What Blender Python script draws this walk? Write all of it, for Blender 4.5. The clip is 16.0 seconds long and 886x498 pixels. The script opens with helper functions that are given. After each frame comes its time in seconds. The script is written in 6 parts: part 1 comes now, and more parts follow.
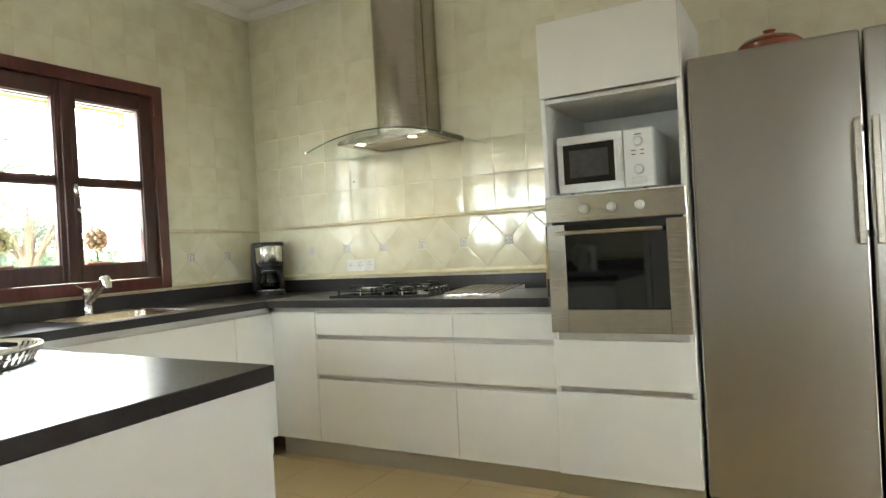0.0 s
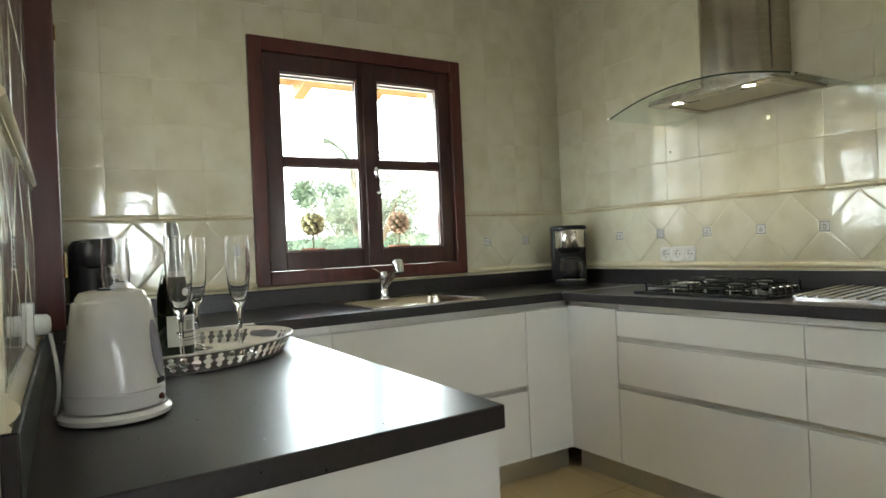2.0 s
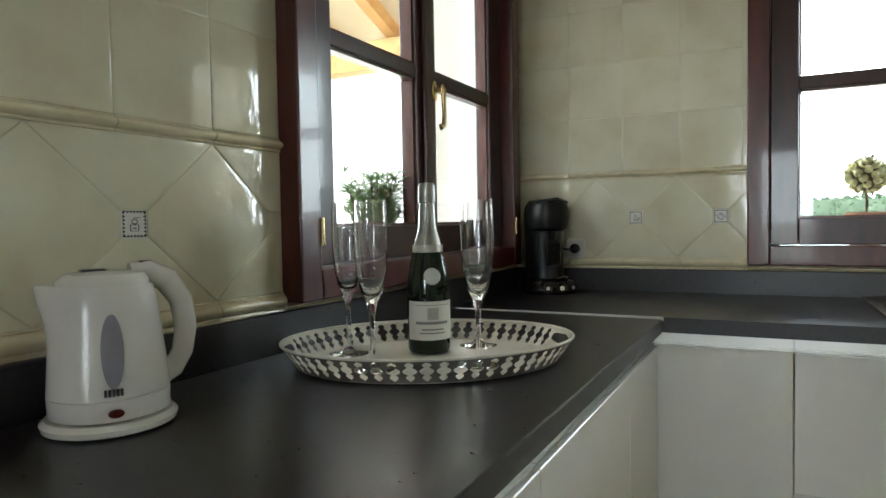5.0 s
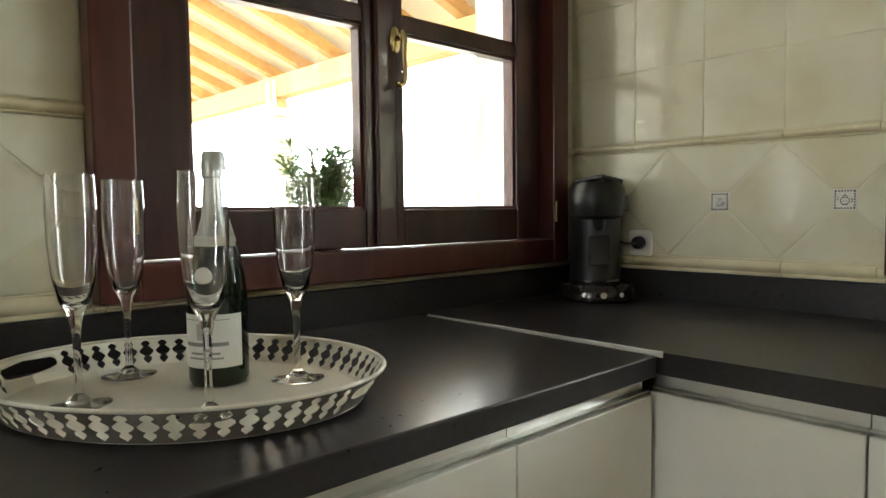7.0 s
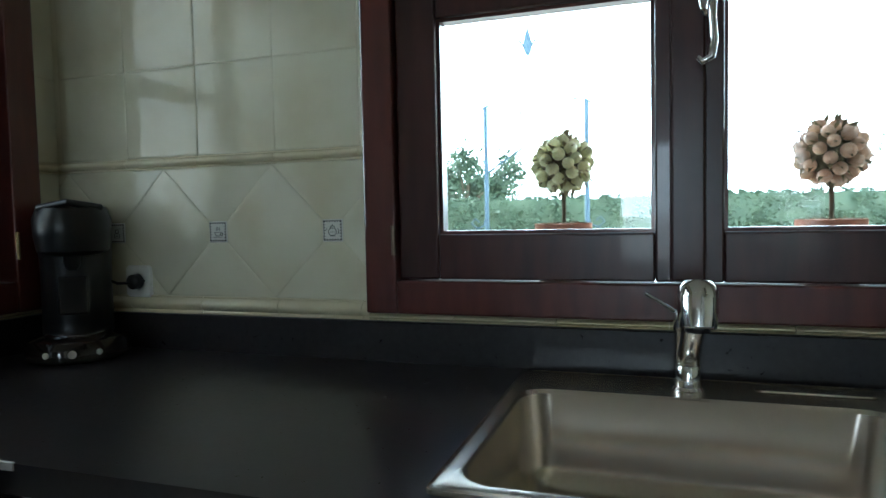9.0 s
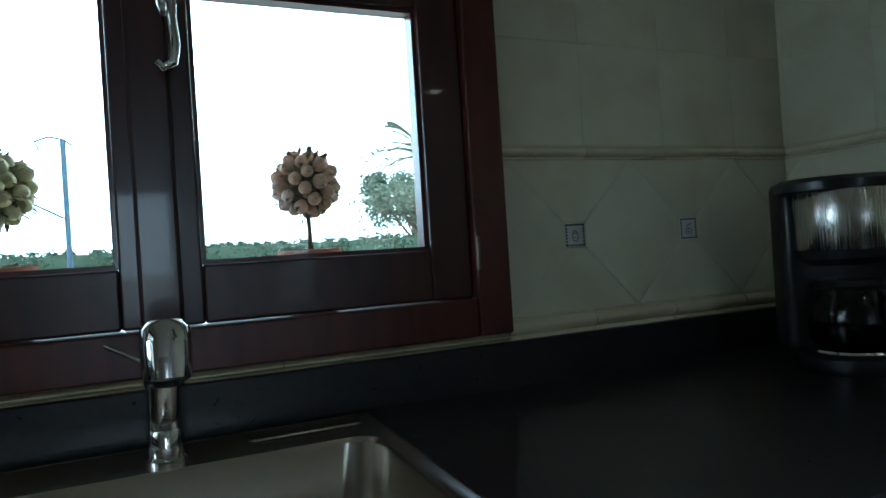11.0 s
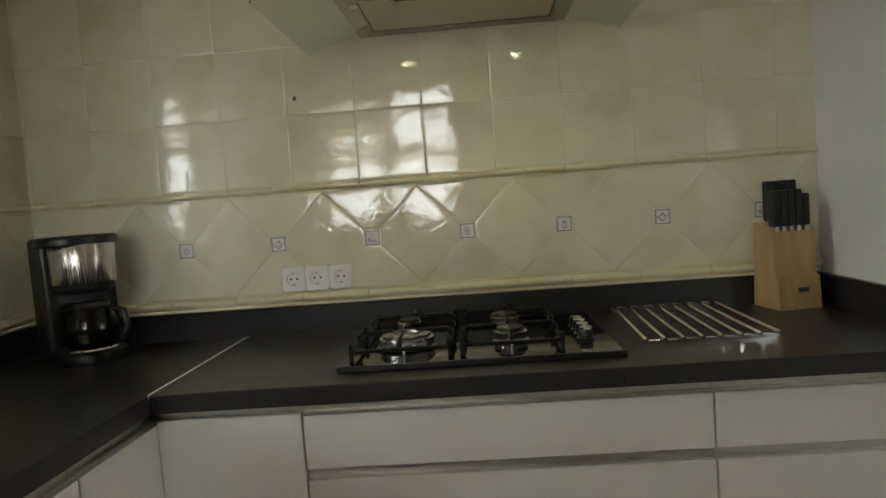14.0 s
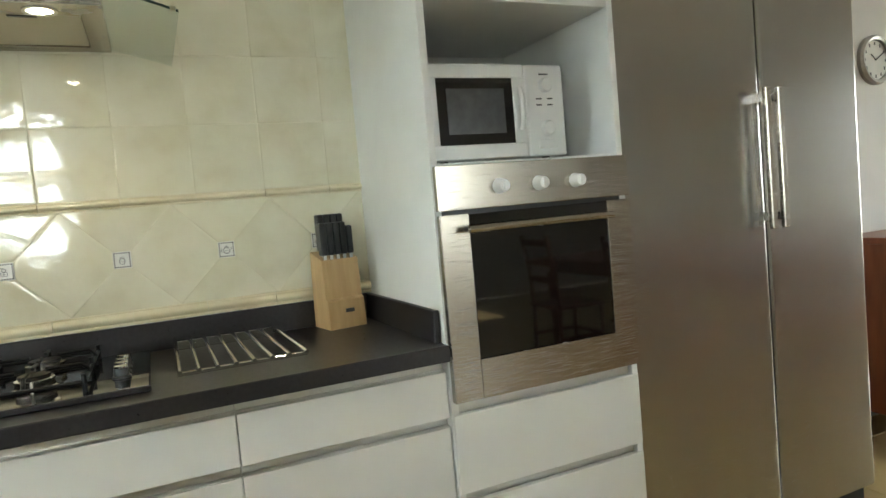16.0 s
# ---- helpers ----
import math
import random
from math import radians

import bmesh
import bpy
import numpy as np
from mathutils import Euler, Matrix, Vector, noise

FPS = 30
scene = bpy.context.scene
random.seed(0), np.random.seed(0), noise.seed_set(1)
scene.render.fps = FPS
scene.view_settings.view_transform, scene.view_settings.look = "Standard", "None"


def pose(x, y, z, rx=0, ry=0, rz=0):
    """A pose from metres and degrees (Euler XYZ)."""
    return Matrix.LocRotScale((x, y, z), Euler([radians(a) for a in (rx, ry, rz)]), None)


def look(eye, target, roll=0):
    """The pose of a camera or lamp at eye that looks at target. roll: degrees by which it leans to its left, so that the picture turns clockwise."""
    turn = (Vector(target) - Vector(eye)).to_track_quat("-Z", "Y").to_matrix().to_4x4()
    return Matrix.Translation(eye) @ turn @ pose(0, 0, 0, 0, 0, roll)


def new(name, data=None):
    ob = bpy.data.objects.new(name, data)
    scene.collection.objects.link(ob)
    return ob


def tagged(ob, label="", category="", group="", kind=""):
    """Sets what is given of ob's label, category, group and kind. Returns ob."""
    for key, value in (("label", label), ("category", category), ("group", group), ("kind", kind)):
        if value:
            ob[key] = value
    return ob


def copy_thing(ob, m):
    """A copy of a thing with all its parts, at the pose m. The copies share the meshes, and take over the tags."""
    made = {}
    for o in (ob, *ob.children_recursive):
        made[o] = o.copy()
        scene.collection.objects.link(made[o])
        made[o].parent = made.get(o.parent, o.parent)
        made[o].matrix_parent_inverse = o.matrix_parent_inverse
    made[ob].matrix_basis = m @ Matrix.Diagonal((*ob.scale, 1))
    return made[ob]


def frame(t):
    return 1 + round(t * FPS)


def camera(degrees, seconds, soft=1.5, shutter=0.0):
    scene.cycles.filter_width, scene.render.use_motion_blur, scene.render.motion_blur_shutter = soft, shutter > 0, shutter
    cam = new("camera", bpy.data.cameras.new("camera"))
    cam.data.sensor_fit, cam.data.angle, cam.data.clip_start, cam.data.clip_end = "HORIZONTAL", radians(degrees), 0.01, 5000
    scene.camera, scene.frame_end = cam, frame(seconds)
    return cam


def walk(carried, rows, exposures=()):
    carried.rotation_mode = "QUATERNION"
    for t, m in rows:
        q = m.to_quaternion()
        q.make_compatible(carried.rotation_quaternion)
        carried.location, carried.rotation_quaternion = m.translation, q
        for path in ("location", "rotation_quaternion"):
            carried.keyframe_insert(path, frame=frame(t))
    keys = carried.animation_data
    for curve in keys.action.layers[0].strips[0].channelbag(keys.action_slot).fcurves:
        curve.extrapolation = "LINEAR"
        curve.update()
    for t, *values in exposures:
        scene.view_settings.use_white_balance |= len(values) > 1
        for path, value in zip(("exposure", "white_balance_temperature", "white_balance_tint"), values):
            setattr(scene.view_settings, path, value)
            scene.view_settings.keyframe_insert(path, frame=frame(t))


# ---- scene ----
cam = camera(69.0, 16.0)
PATH = [
    (0, (-0.523, -3.364, 1.155), (1.22, -2.382, 1.148), -3.2),
    (0.5, (-0.446, -3.284, 1.15), (1.163, -2.095, 1.143), -2.9),
    (1, (-0.327, -3.204, 1.154), (1.139, -1.843, 1.147), -2.7),
    (1.5, (-0.193, -3.15, 1.153), (1.099, -1.623, 1.146), -2.6),
    (2, (-0.026, -3.087, 1.157), (1.037, -1.393, 1.15), -2.5),
    (2.5, (0.144, -3.061, 1.153), (0.907, -1.212, 1.134), -2.1),
    (3, (0.298, -2.972, 1.17), (0.806, -1.038, 1.14), -1.9),
    (3.5, (0.466, -2.876, 1.162), (0.636, -0.884, 1.14), -2.2),
    (4, (0.618, -2.781, 1.157), (0.408, -0.793, 1.123), -1.8),
    (4.2, (0.669, -2.732, 1.168), (0.301, -0.766, 1.126), -1.6),
    (6.3, (1.134, -1.96, 1.166), (-0.171, -0.448, 1.055), -0.7),
    (6.5, (1.156, -1.883, 1.162), (-0.187, -0.405, 1.055), -0.7),
    (7, (1.2, -1.722, 1.157), (-0.241, -0.34, 1.04), -0.6),
    (7.5, (1.219, -1.527, 1.163), (-0.232, -0.157, 1.037), -0.6),
    (8, (1.276, -1.361, 1.183), (-0.086, 0.097, 1.055), -0.6),
    (8.5, (1.338, -1.266, 1.186), (0.298, 0.439, 1.075), -0.8),
    (9, (1.42, -1.236, 1.202), (0.788, 0.659, 1.097), -1.2),
    (9.5, (1.49, -1.227, 1.201), (1.249, 0.757, 1.109), -1.6),
    (10, (1.593, -1.174, 1.171), (1.589, 0.826, 1.132), -2.1),
    (10.2, (1.625, -1.139, 1.146), (1.72, 0.858, 1.149), -2.6),
    (12.3, (1.072, -1.035, 1.215), (2.756, 0.038, 1.11), -2.9),
    (12.5, (1.048, -1.092, 1.221), (2.762, -0.076, 1.11), -3.2),
    (13, (0.997, -1.215, 1.235), (2.83, -0.437, 1.115), -3.8),
    (13.5, (0.942, -1.292, 1.234), (2.889, -0.866, 1.117), -4.1),
    (14, (0.895, -1.372, 1.257), (2.888, -1.261, 1.12), -4.3),
    (14.5, (0.848, -1.497, 1.253), (2.84, -1.629, 1.129), -4.6),
    (15, (0.811, -1.567, 1.245), (2.769, -1.959, 1.132), -4.8),
    (15.5, (0.784, -1.629, 1.24), (2.683, -2.247, 1.122), -5.0),
    (16, (0.755, -1.712, 1.24), (2.577, -2.527, 1.115), -5.1),
]
EXPOSURES = [(0, 1.9, 6600, 5), (1.5, 1.4, 6500, 5), (3, 1.1, 6200, 5), (4, 0.95, 5800, 3), (6.5, 1.3, 6800, 6), (7.5, 1.15, 6800, 6), (8.5, 0.7, 5800, 0), (9, 0.5, 5300, -2), (10, 0.15, 4800, -6), (12.5, -1.4, 6100, 1), (13, -1.15, 7000, 7), (13.5, -0.35, 8000, 14), (14, 0.45, 7000, 8), (14.5, 1.05, 6500, 2), (15.5, 1.5, 6350, 2), (16, 1.6, 6450, 3)]
walk(cam, [(t, look(e, g, r)) for t, e, g, r in PATH], EXPOSURES)

# ---- world, sun and large lights ----
world = bpy.data.worlds.new("sky")
scene.world = world
world.use_nodes = True
_wn = world.node_tree.nodes
_sky = _wn.new("ShaderNodeTexSky")
_sky.sky_type = 'NISHITA'
_sky.sun_disc = False
_sky.sun_elevation = radians(52)
_sky.sun_rotation = radians(270)
_wn["Background"].inputs["Strength"].default_value = 0.15
world.node_tree.links.new(_sky.outputs[0], _wn["Background"].inputs[0])
sun = new("sun", bpy.data.lights.new("sun", 'SUN'))
sun.data.energy, sun.data.angle, sun.data.color = 5.0, radians(0.5), (1.0, 0.95, 0.86)
sun.matrix_world = look((-6, -0.05, 8), (0, 0, 0))

def window_light(name, eye, target, w, h, power, color=(0.95, 0.98, 1.0)):
    lamp = new(name, bpy.data.lights.new(name, 'AREA'))
    lamp.data.shape, lamp.data.size, lamp.data.size_y = 'RECTANGLE', w, h
    lamp.data.energy, lamp.data.color = power, color
    lamp.matrix_world = look(eye, target)
    return lamp

# ---- materials ----
def mat(name):
    m = bpy.data.materials.new(name)
    m.use_nodes = True
    nt = m.node_tree
    return m, nt, nt.nodes["Principled BSDF"]

def noise_node(nt, scale, detail=4.0, stretch=(1, 1, 1), rough=0.5):
    tc = nt.nodes.new("ShaderNodeTexCoord")
    mp = nt.nodes.new("ShaderNodeMapping")
    mp.inputs["Scale"].default_value = stretch
    n = nt.nodes.new("ShaderNodeTexNoise")
    n.inputs["Scale"].default_value, n.inputs["Detail"].default_value = scale, detail
    n.inputs["Roughness"].default_value = rough
    nt.links.new(tc.outputs["Object"], mp.inputs[0])
    nt.links.new(mp.outputs[0], n.inputs["Vector"])
    return n

def ramp(nt, src, stops):
    r = nt.nodes.new("ShaderNodeValToRGB")
    while len(r.color_ramp.elements) < len(stops):
        r.color_ramp.elements.new(0.5)
    for e, (p, c) in zip(r.color_ramp.elements, stops):
        e.position, e.color = p, (*c, 1)
    nt.links.new(src, r.inputs[0])
    return r

def bump(nt, src, bsdf, strength, dist):
    b = nt.nodes.new("ShaderNodeBump")
    b.inputs["Strength"].default_value, b.inputs["Distance"].default_value = strength, dist
    nt.links.new(src, b.inputs["Height"])
    nt.links.new(b.outputs[0], bsdf.inputs["Normal"])
    return b

def surface(name, c1, c2, rough=0.5, scale=8.0, metal=0.0, bscale=60.0, bstr=0.1, bdist=0.002, coat=0.0, stretch=(1, 1, 1), spec=0.5, rvar=0.0, vary=0.0):
    """Two-colour clouded surface with fine relief; vary shifts the brightness from piece to piece."""
    m, nt, b = mat(name)
    n = noise_node(nt, scale, 5, stretch)
    r = ramp(nt, n.outputs["Fac"], [(0.3, c1), (0.7, c2)])
    out = r.outputs[0]
    if vary:
        oi = nt.nodes.new("ShaderNodeObjectInfo")
        mr = nt.nodes.new("ShaderNodeMapRange")
        mr.inputs["To Min"].default_value, mr.inputs["To Max"].default_value = 1 - vary, 1 + vary
        hsv = nt.nodes.new("ShaderNodeHueSaturation")
        nt.links.new(oi.outputs["Random"], mr.inputs["Value"])
        nt.links.new(mr.outputs[0], hsv.inputs["Value"])
        nt.links.new(out, hsv.inputs["Color"])
        out = hsv.outputs[0]
    nt.links.new(out, b.inputs["Base Color"])
    b.inputs["Metallic"].default_value = metal
    b.inputs["Roughness"].default_value = rough
    b.inputs["Specular IOR Level"].default_value = spec
    if coat:
        b.inputs["Coat Weight"].default_value, b.inputs["Coat Roughness"].default_value = coat, 0.05
    n2 = noise_node(nt, bscale, 3, stretch)
    if rvar:
        mr2 = nt.nodes.new("ShaderNodeMapRange")
        mr2.inputs["To Min"].default_value, mr2.inputs["To Max"].default_value = max(0.02, rough - rvar), rough + rvar
        nt.links.new(n.outputs["Fac"], mr2.inputs["Value"])
        nt.links.new(mr2.outputs[0], b.inputs["Roughness"])
    if bstr:
        bump(nt, n2.outputs["Fac"], b, bstr, bdist)
    return m

def brushed(name, color, rough=0.3, stretch=(1, 1, 120), aniso=0.5):
    m, nt, b = mat(name)
    n = noise_node(nt, 14, 4, stretch)
    r = ramp(nt, n.outputs["Fac"], [(0.25, tuple(c * 0.9 for c in color)), (0.75, color)])
    nt.links.new(r.outputs[0], b.inputs["Base Color"])
    b.inputs["Metallic"].default_value = 1.0
    mr = nt.nodes.new("ShaderNodeMapRange")
    mr.inputs["To Min"].default_value, mr.inputs["To Max"].default_value = rough - 0.06, rough + 0.08
    nt.links.new(n.outputs["Fac"], mr.inputs["Value"])
    nt.links.new(mr.outputs[0], b.inputs["Roughness"])
    bump(nt, n.outputs["Fac"], b, 0.02, 0.0005)
    return m

def pane_glass(name, tint=(1, 1, 1)):
    m = bpy.data.materials.new(name)
    m.use_nodes = True
    nt = m.node_tree
    nt.nodes.clear()
    o = nt.nodes.new("ShaderNodeOutputMaterial")
    mx = nt.nodes.new("ShaderNodeMixShader")
    t = nt.nodes.new("ShaderNodeBsdfTransparent")
    g = nt.nodes.new("ShaderNodeBsdfGlossy")
    f = nt.nodes.new("ShaderNodeLayerWeight")
    f.inputs["Blend"].default_value = 0.5
    pw = nt.nodes.new("ShaderNodeMath")
    pw.operation = 'POWER'
    pw.inputs[1].default_value = 4.0
    ma = nt.nodes.new("ShaderNodeMath")
    ma.operation = 'MULTIPLY_ADD'
    ma.inputs[1].default_value, ma.inputs[2].default_value = 0.8, 0.03
    nt.links.new(f.outputs["Facing"], pw.inputs[0])
    nt.links.new(pw.outputs[0], ma.inputs[0])
    t.inputs[0].default_value = (*tint, 1)
    g.inputs["Roughness"].default_value = 0.02
    nt.links.new(ma.outputs[0], mx.inputs[0])
    nt.links.new(t.outputs[0], mx.inputs[1])
    nt.links.new(g.outputs[0], mx.inputs[2])
    nt.links.new(mx.outputs[0], o.inputs[0])
    return m

def solid_glass(name, color=(1, 1, 1), rough=0.0):
    m, nt, b = mat(name)
    b.inputs["Base Color"].default_value = (*color, 1)
    b.inputs["Transmission Weight"].default_value = 1.0
    b.inputs["Roughness"].default_value = rough
    b.inputs["IOR"].default_value = 1.5
    return m

def glow(name, color, strength):
    m, nt, b = mat(name)
    b.inputs["Base Color"].default_value = (*color, 1)
    b.inputs["Emission Color"].default_value = (*color, 1)
    b.inputs["Emission Strength"].default_value = strength
    return m

def glazed(name, c1, c2, c3, wave=0.25, rough=0.045):
    """Hand-made glazed tile: cloudy cream glaze with a slightly wavy, glossy skin."""
    m, nt, b = mat(name)
    oi = nt.nodes.new("ShaderNodeObjectInfo")
    tc = nt.nodes.new("ShaderNodeTexCoord")
    ad = nt.nodes.new("ShaderNodeVectorMath")
    sc = nt.nodes.new("ShaderNodeVectorMath")
    sc.operation = 'SCALE'
    sc.inputs["Scale"].default_value = 7.0
    cb = nt.nodes.new("ShaderNodeCombineXYZ")
    for k in range(3):
        nt.links.new(oi.outputs["Random"], cb.inputs[k])
    nt.links.new(cb.outputs[0], sc.inputs[0])
    nt.links.new(tc.outputs["Object"], ad.inputs[0])
    nt.links.new(sc.outputs[0], ad.inputs[1])
    def nz(scale, detail):
        n = nt.nodes.new("ShaderNodeTexNoise")
        n.inputs["Scale"].default_value, n.inputs["Detail"].default_value = scale, detail
        nt.links.new(ad.outputs[0], n.inputs["Vector"])
        return n
    n1 = nz(7.0, 4)
    r = ramp(nt, n1.outputs["Fac"], [(0.3, c1), (0.5, c2), (0.72, c3)])
    hsv = nt.nodes.new("ShaderNodeHueSaturation")
    mr = nt.nodes.new("ShaderNodeMapRange")
    mr.inputs["To Min"].default_value, mr.inputs["To Max"].default_value = 0.98, 1.02
    nt.links.new(oi.outputs["Random"], mr.inputs["Value"])
    nt.links.new(mr.outputs[0], hsv.inputs["Value"])
    nt.links.new(r.outputs[0], hsv.inputs["Color"])
    nt.links.new(hsv.outputs[0], b.inputs["Base Color"])
    b.inputs["Roughness"].default_value = rough
    b.inputs["Specular IOR Level"].default_value = 0.6
    n2 = nz(15.0, 2.0)
    n3 = nz(75.0, 2.5)
    mx = nt.nodes.new("ShaderNodeMath")
    mx.operation = 'MULTIPLY_ADD'
    mx.inputs[1].default_value = 0.22
    nt.links.new(n3.outputs["Fac"], mx.inputs[0])
    nt.links.new(n2.outputs["Fac"], mx.inputs[2])
    bump(nt, mx.outputs[0], b, wave * 1.2, 0.004)
    return m

TILE = glazed("cream_glaze", (0.63, 0.585, 0.42), (0.69, 0.655, 0.50), (0.725, 0.695, 0.55))
BEAD = glazed("bead_glaze", (0.66, 0.58, 0.38), (0.70, 0.63, 0.44), (0.74, 0.67, 0.49), 0.1)
GROUT = surface("grout", (0.66, 0.615, 0.45), (0.72, 0.68, 0.52), 0.6, 20, bscale=200, bstr=0.2)
INSET = surface("inset_tile", (0.70, 0.69, 0.64), (0.77, 0.76, 0.71), 0.25, 30)
INSETDARK = surface("inset_ink", (0.035, 0.035, 0.038), (0.06, 0.06, 0.06), 0.4, 40)
WORKTOP = surface("worktop_dark", (0.018, 0.0158, 0.0175), (0.026, 0.0228, 0.025), 0.30, 90, bscale=260, bstr=0.12, bdist=0.0008, rvar=0.06, spec=0.45)
LACQUER = surface("white_lacquer", (0.76, 0.75, 0.70), (0.80, 0.79, 0.75), 0.22, 3, bscale=6, bstr=0.02, bdist=0.002)
CARCASS = surface("white_board", (0.70, 0.70, 0.67), (0.76, 0.76, 0.73), 0.45, 5, bscale=120, bstr=0.04)
ALU = brushed("aluminium_grip", (0.62, 0.61, 0.58), 0.34, (1, 1, 60))
STEEL = brushed("brushed_steel", (0.46, 0.44, 0.41), 0.24, (1, 1, 160))
STEELH = brushed("brushed_steel_level", (0.44, 0.40, 0.34), 0.25, (1, 1, 90))
CHROME = brushed("chrome", (0.82, 0.82, 0.82), 0.1, (1, 1, 1))
PLASTER = surface("white_plaster", (0.74, 0.72, 0.68), (0.79, 0.77, 0.73), 0.8, 4, bscale=90, bstr=0.12)
CEIL = surface("ceiling_paint", (0.78, 0.77, 0.74), (0.82, 0.81, 0.78), 0.85, 3, bscale=120, bstr=0.05)
MAHOG = surface("mahogany_stain", (0.060, 0.0125, 0.010), (0.102, 0.022, 0.0155), 0.30, 5, bscale=30, bstr=0.06, stretch=(6, 6, 1), coat=0.25)
MAHOGD = surface("mahogany_dark", (0.032, 0.0095, 0.0095), (0.060, 0.017, 0.0145), 0.30, 5, bscale=30, bstr=0.06, stretch=(6, 6, 1), coat=0.25)
BRASS = brushed("brass", (0.75, 0.60, 0.32), 0.18, (1, 1, 1))
GLASS = pane_glass("window_glass", (0.97, 0.985, 0.98))
FLOORT = surface("floor_tile", (0.515, 0.39, 0.19), (0.535, 0.41, 0.21), 0.30, 3, bscale=40, bstr=0.03, vary=0.03, rvar=0.03)
FGROUT = surface("floor_grout", (0.40, 0.31, 0.18), (0.46, 0.36, 0.22), 0.9, 30)
STUCCO = surface("stucco", (0.72, 0.66, 0.54), (0.80, 0.75, 0.64), 0.9, 6, bscale=140, bstr=0.5, bdist=0.004)
PVC = surface("white_enamel", (0.78, 0.79, 0.79), (0.82, 0.83, 0.83), 0.4, 6)
BLACKP = surface("black_plastic", (0.008, 0.008, 0.009), (0.014, 0.014, 0.015), 0.3, 30, bscale=300, bstr=0.04)
WHITEP = surface("white_plastic", (0.78, 0.77, 0.73), (0.82, 0.81, 0.78), 0.25, 12, bscale=200, bstr=0.02)
GRASS = surface("lawn", (0.05, 0.09, 0.02), (0.10, 0.14, 0.04), 0.9, 3, bscale=60, bstr=0.8, bdist=0.02)

# ---- building helpers ----
ORG = {}
TURN = [Matrix.Identity(4)]
SLANT = Matrix.Rotation(radians(-1.7), 4, 'Z')   # the terrace wall stands a little askew

def thing(name, loc, label, category, group="", kind=""):
    e = new(name)
    loc = TURN[0] @ Vector(loc)
    e.location = loc
    e.empty_display_size = 0.05
    ORG[e] = Vector(loc)
    return tagged(e, label, category, group, kind)

def part(name, bm, material, parent=None, label="", smooth=False, kind=""):
    """One mesh object; bm is in world coordinates and is moved to the parent's origin."""
    o = ORG.get(parent, Vector((0, 0, 0)))
    bmesh.ops.recalc_face_normals(bm, faces=bm.faces)
    bmesh.ops.transform(bm, matrix=TURN[0], verts=bm.verts)
    if o.length:
        bmesh.ops.translate(bm, verts=bm.verts, vec=-o)
    me = bpy.data.meshes.new(name)
    bm.to_mesh(me)
    bm.free()
    if smooth:
        for p in me.polygons:
            p.use_smooth = True
        if smooth != 'all':
            me.set_sharp_from_angle(angle=radians(38))
    me.materials.append(material)
    ob = new(name, me)
    ob.parent = parent
    ORG[ob] = o.copy()
    return tagged(ob, label, kind=kind)

def box(x0, x1, y0, y1, z0, z1, bev=0.0, bm=None, seg=1):
    bm = bm or bmesh.new()
    r = bmesh.ops.create_cube(bm, size=1.0)
    vs = r["verts"]
    bmesh.ops.scale(bm, verts=vs, vec=(abs(x1 - x0), abs(y1 - y0), abs(z1 - z0)))
    bmesh.ops.translate(bm, verts=vs, vec=((x0 + x1) / 2, (y0 + y1) / 2, (z0 + z1) / 2))
    if bev:
        es = list({e for v in vs for e in v.link_edges})
        bmesh.ops.bevel(bm, geom=es, offset=bev, segments=seg, affect='EDGES', profile=0.5)
    return bm

def boxes(rows, bev=0.0):
    bm = bmesh.new()
    for r in rows:
        box(*r, bev=bev, bm=bm)
    return bm

def lathe(profile, at=(0, 0, 0), seg=32, axis='z', bm=None, sx=1.0, sy=1.0):
    """A turned body: profile of (radius, height) from the bottom up."""
    bm = bm or bmesh.new()
    rings = []
    for r, h in profile:
        ring = []
        for i in range(seg):
            a = 2 * math.pi * i / seg
            p = (r * math.cos(a) * sx, r * math.sin(a) * sy, h)
            if axis == 'x':
                p = (h, p[0], p[1])
            elif axis == 'y':
                p = (p[0], h, p[1])
            ring.append(bm.verts.new((p[0] + at[0], p[1] + at[1], p[2] + at[2])))
        rings.append(ring)
    for a, b in zip(rings, rings[1:]):
        for i in range(seg):
            j = (i + 1) % seg
            bm.faces.new((a[i], a[j], b[j], b[i]))
    if profile[0][0] > 1e-5:
        bm.faces.new(rings[0][::-1])
    if profile[-1][0] > 1e-5:
        bm.faces.new(rings[-1])
    bmesh.ops.remove_doubles(bm, verts=bm.verts, dist=1e-6)
    return bm

def tube(points, r, seg=10, bm=None, radii=None, flat=1.0):
    """A rod bent along the points."""
    bm = bm or bmesh.new()
    pts = [Vector(p) for p in points]
    prev = None
    rings = []
    for i, p in enumerate(pts):
        d = (pts[min(i + 1, len(pts) - 1)] - pts[max(i - 1, 0)]).normalized()
        if prev is None:
            ref = Vector((0, 0, 1)) if abs(d.z) < 0.9 else Vector((1, 0, 0))
            u = d.cross(ref).normalized()
        else:
            u = (prev - d * prev.dot(d)).normalized()
        prev = u
        v = d.cross(u)
        rr = radii[i] if radii else r
        rings.append([bm.verts.new(p + (u * math.cos(2 * math.pi * k / seg) + v * flat * math.sin(2 * math.pi * k / seg)) * rr) for k in range(seg)])
    for a, b in zip(rings, rings[1:]):
        for k in range(seg):
            j = (k + 1) % seg
            bm.faces.new((a[k], a[j], b[j], b[k]))
    bm.faces.new(rings[0][::-1])
    bm.faces.new(rings[-1])
    return bm

def arc(fn, n):
    return [fn(i / (n - 1)) for i in range(n)]

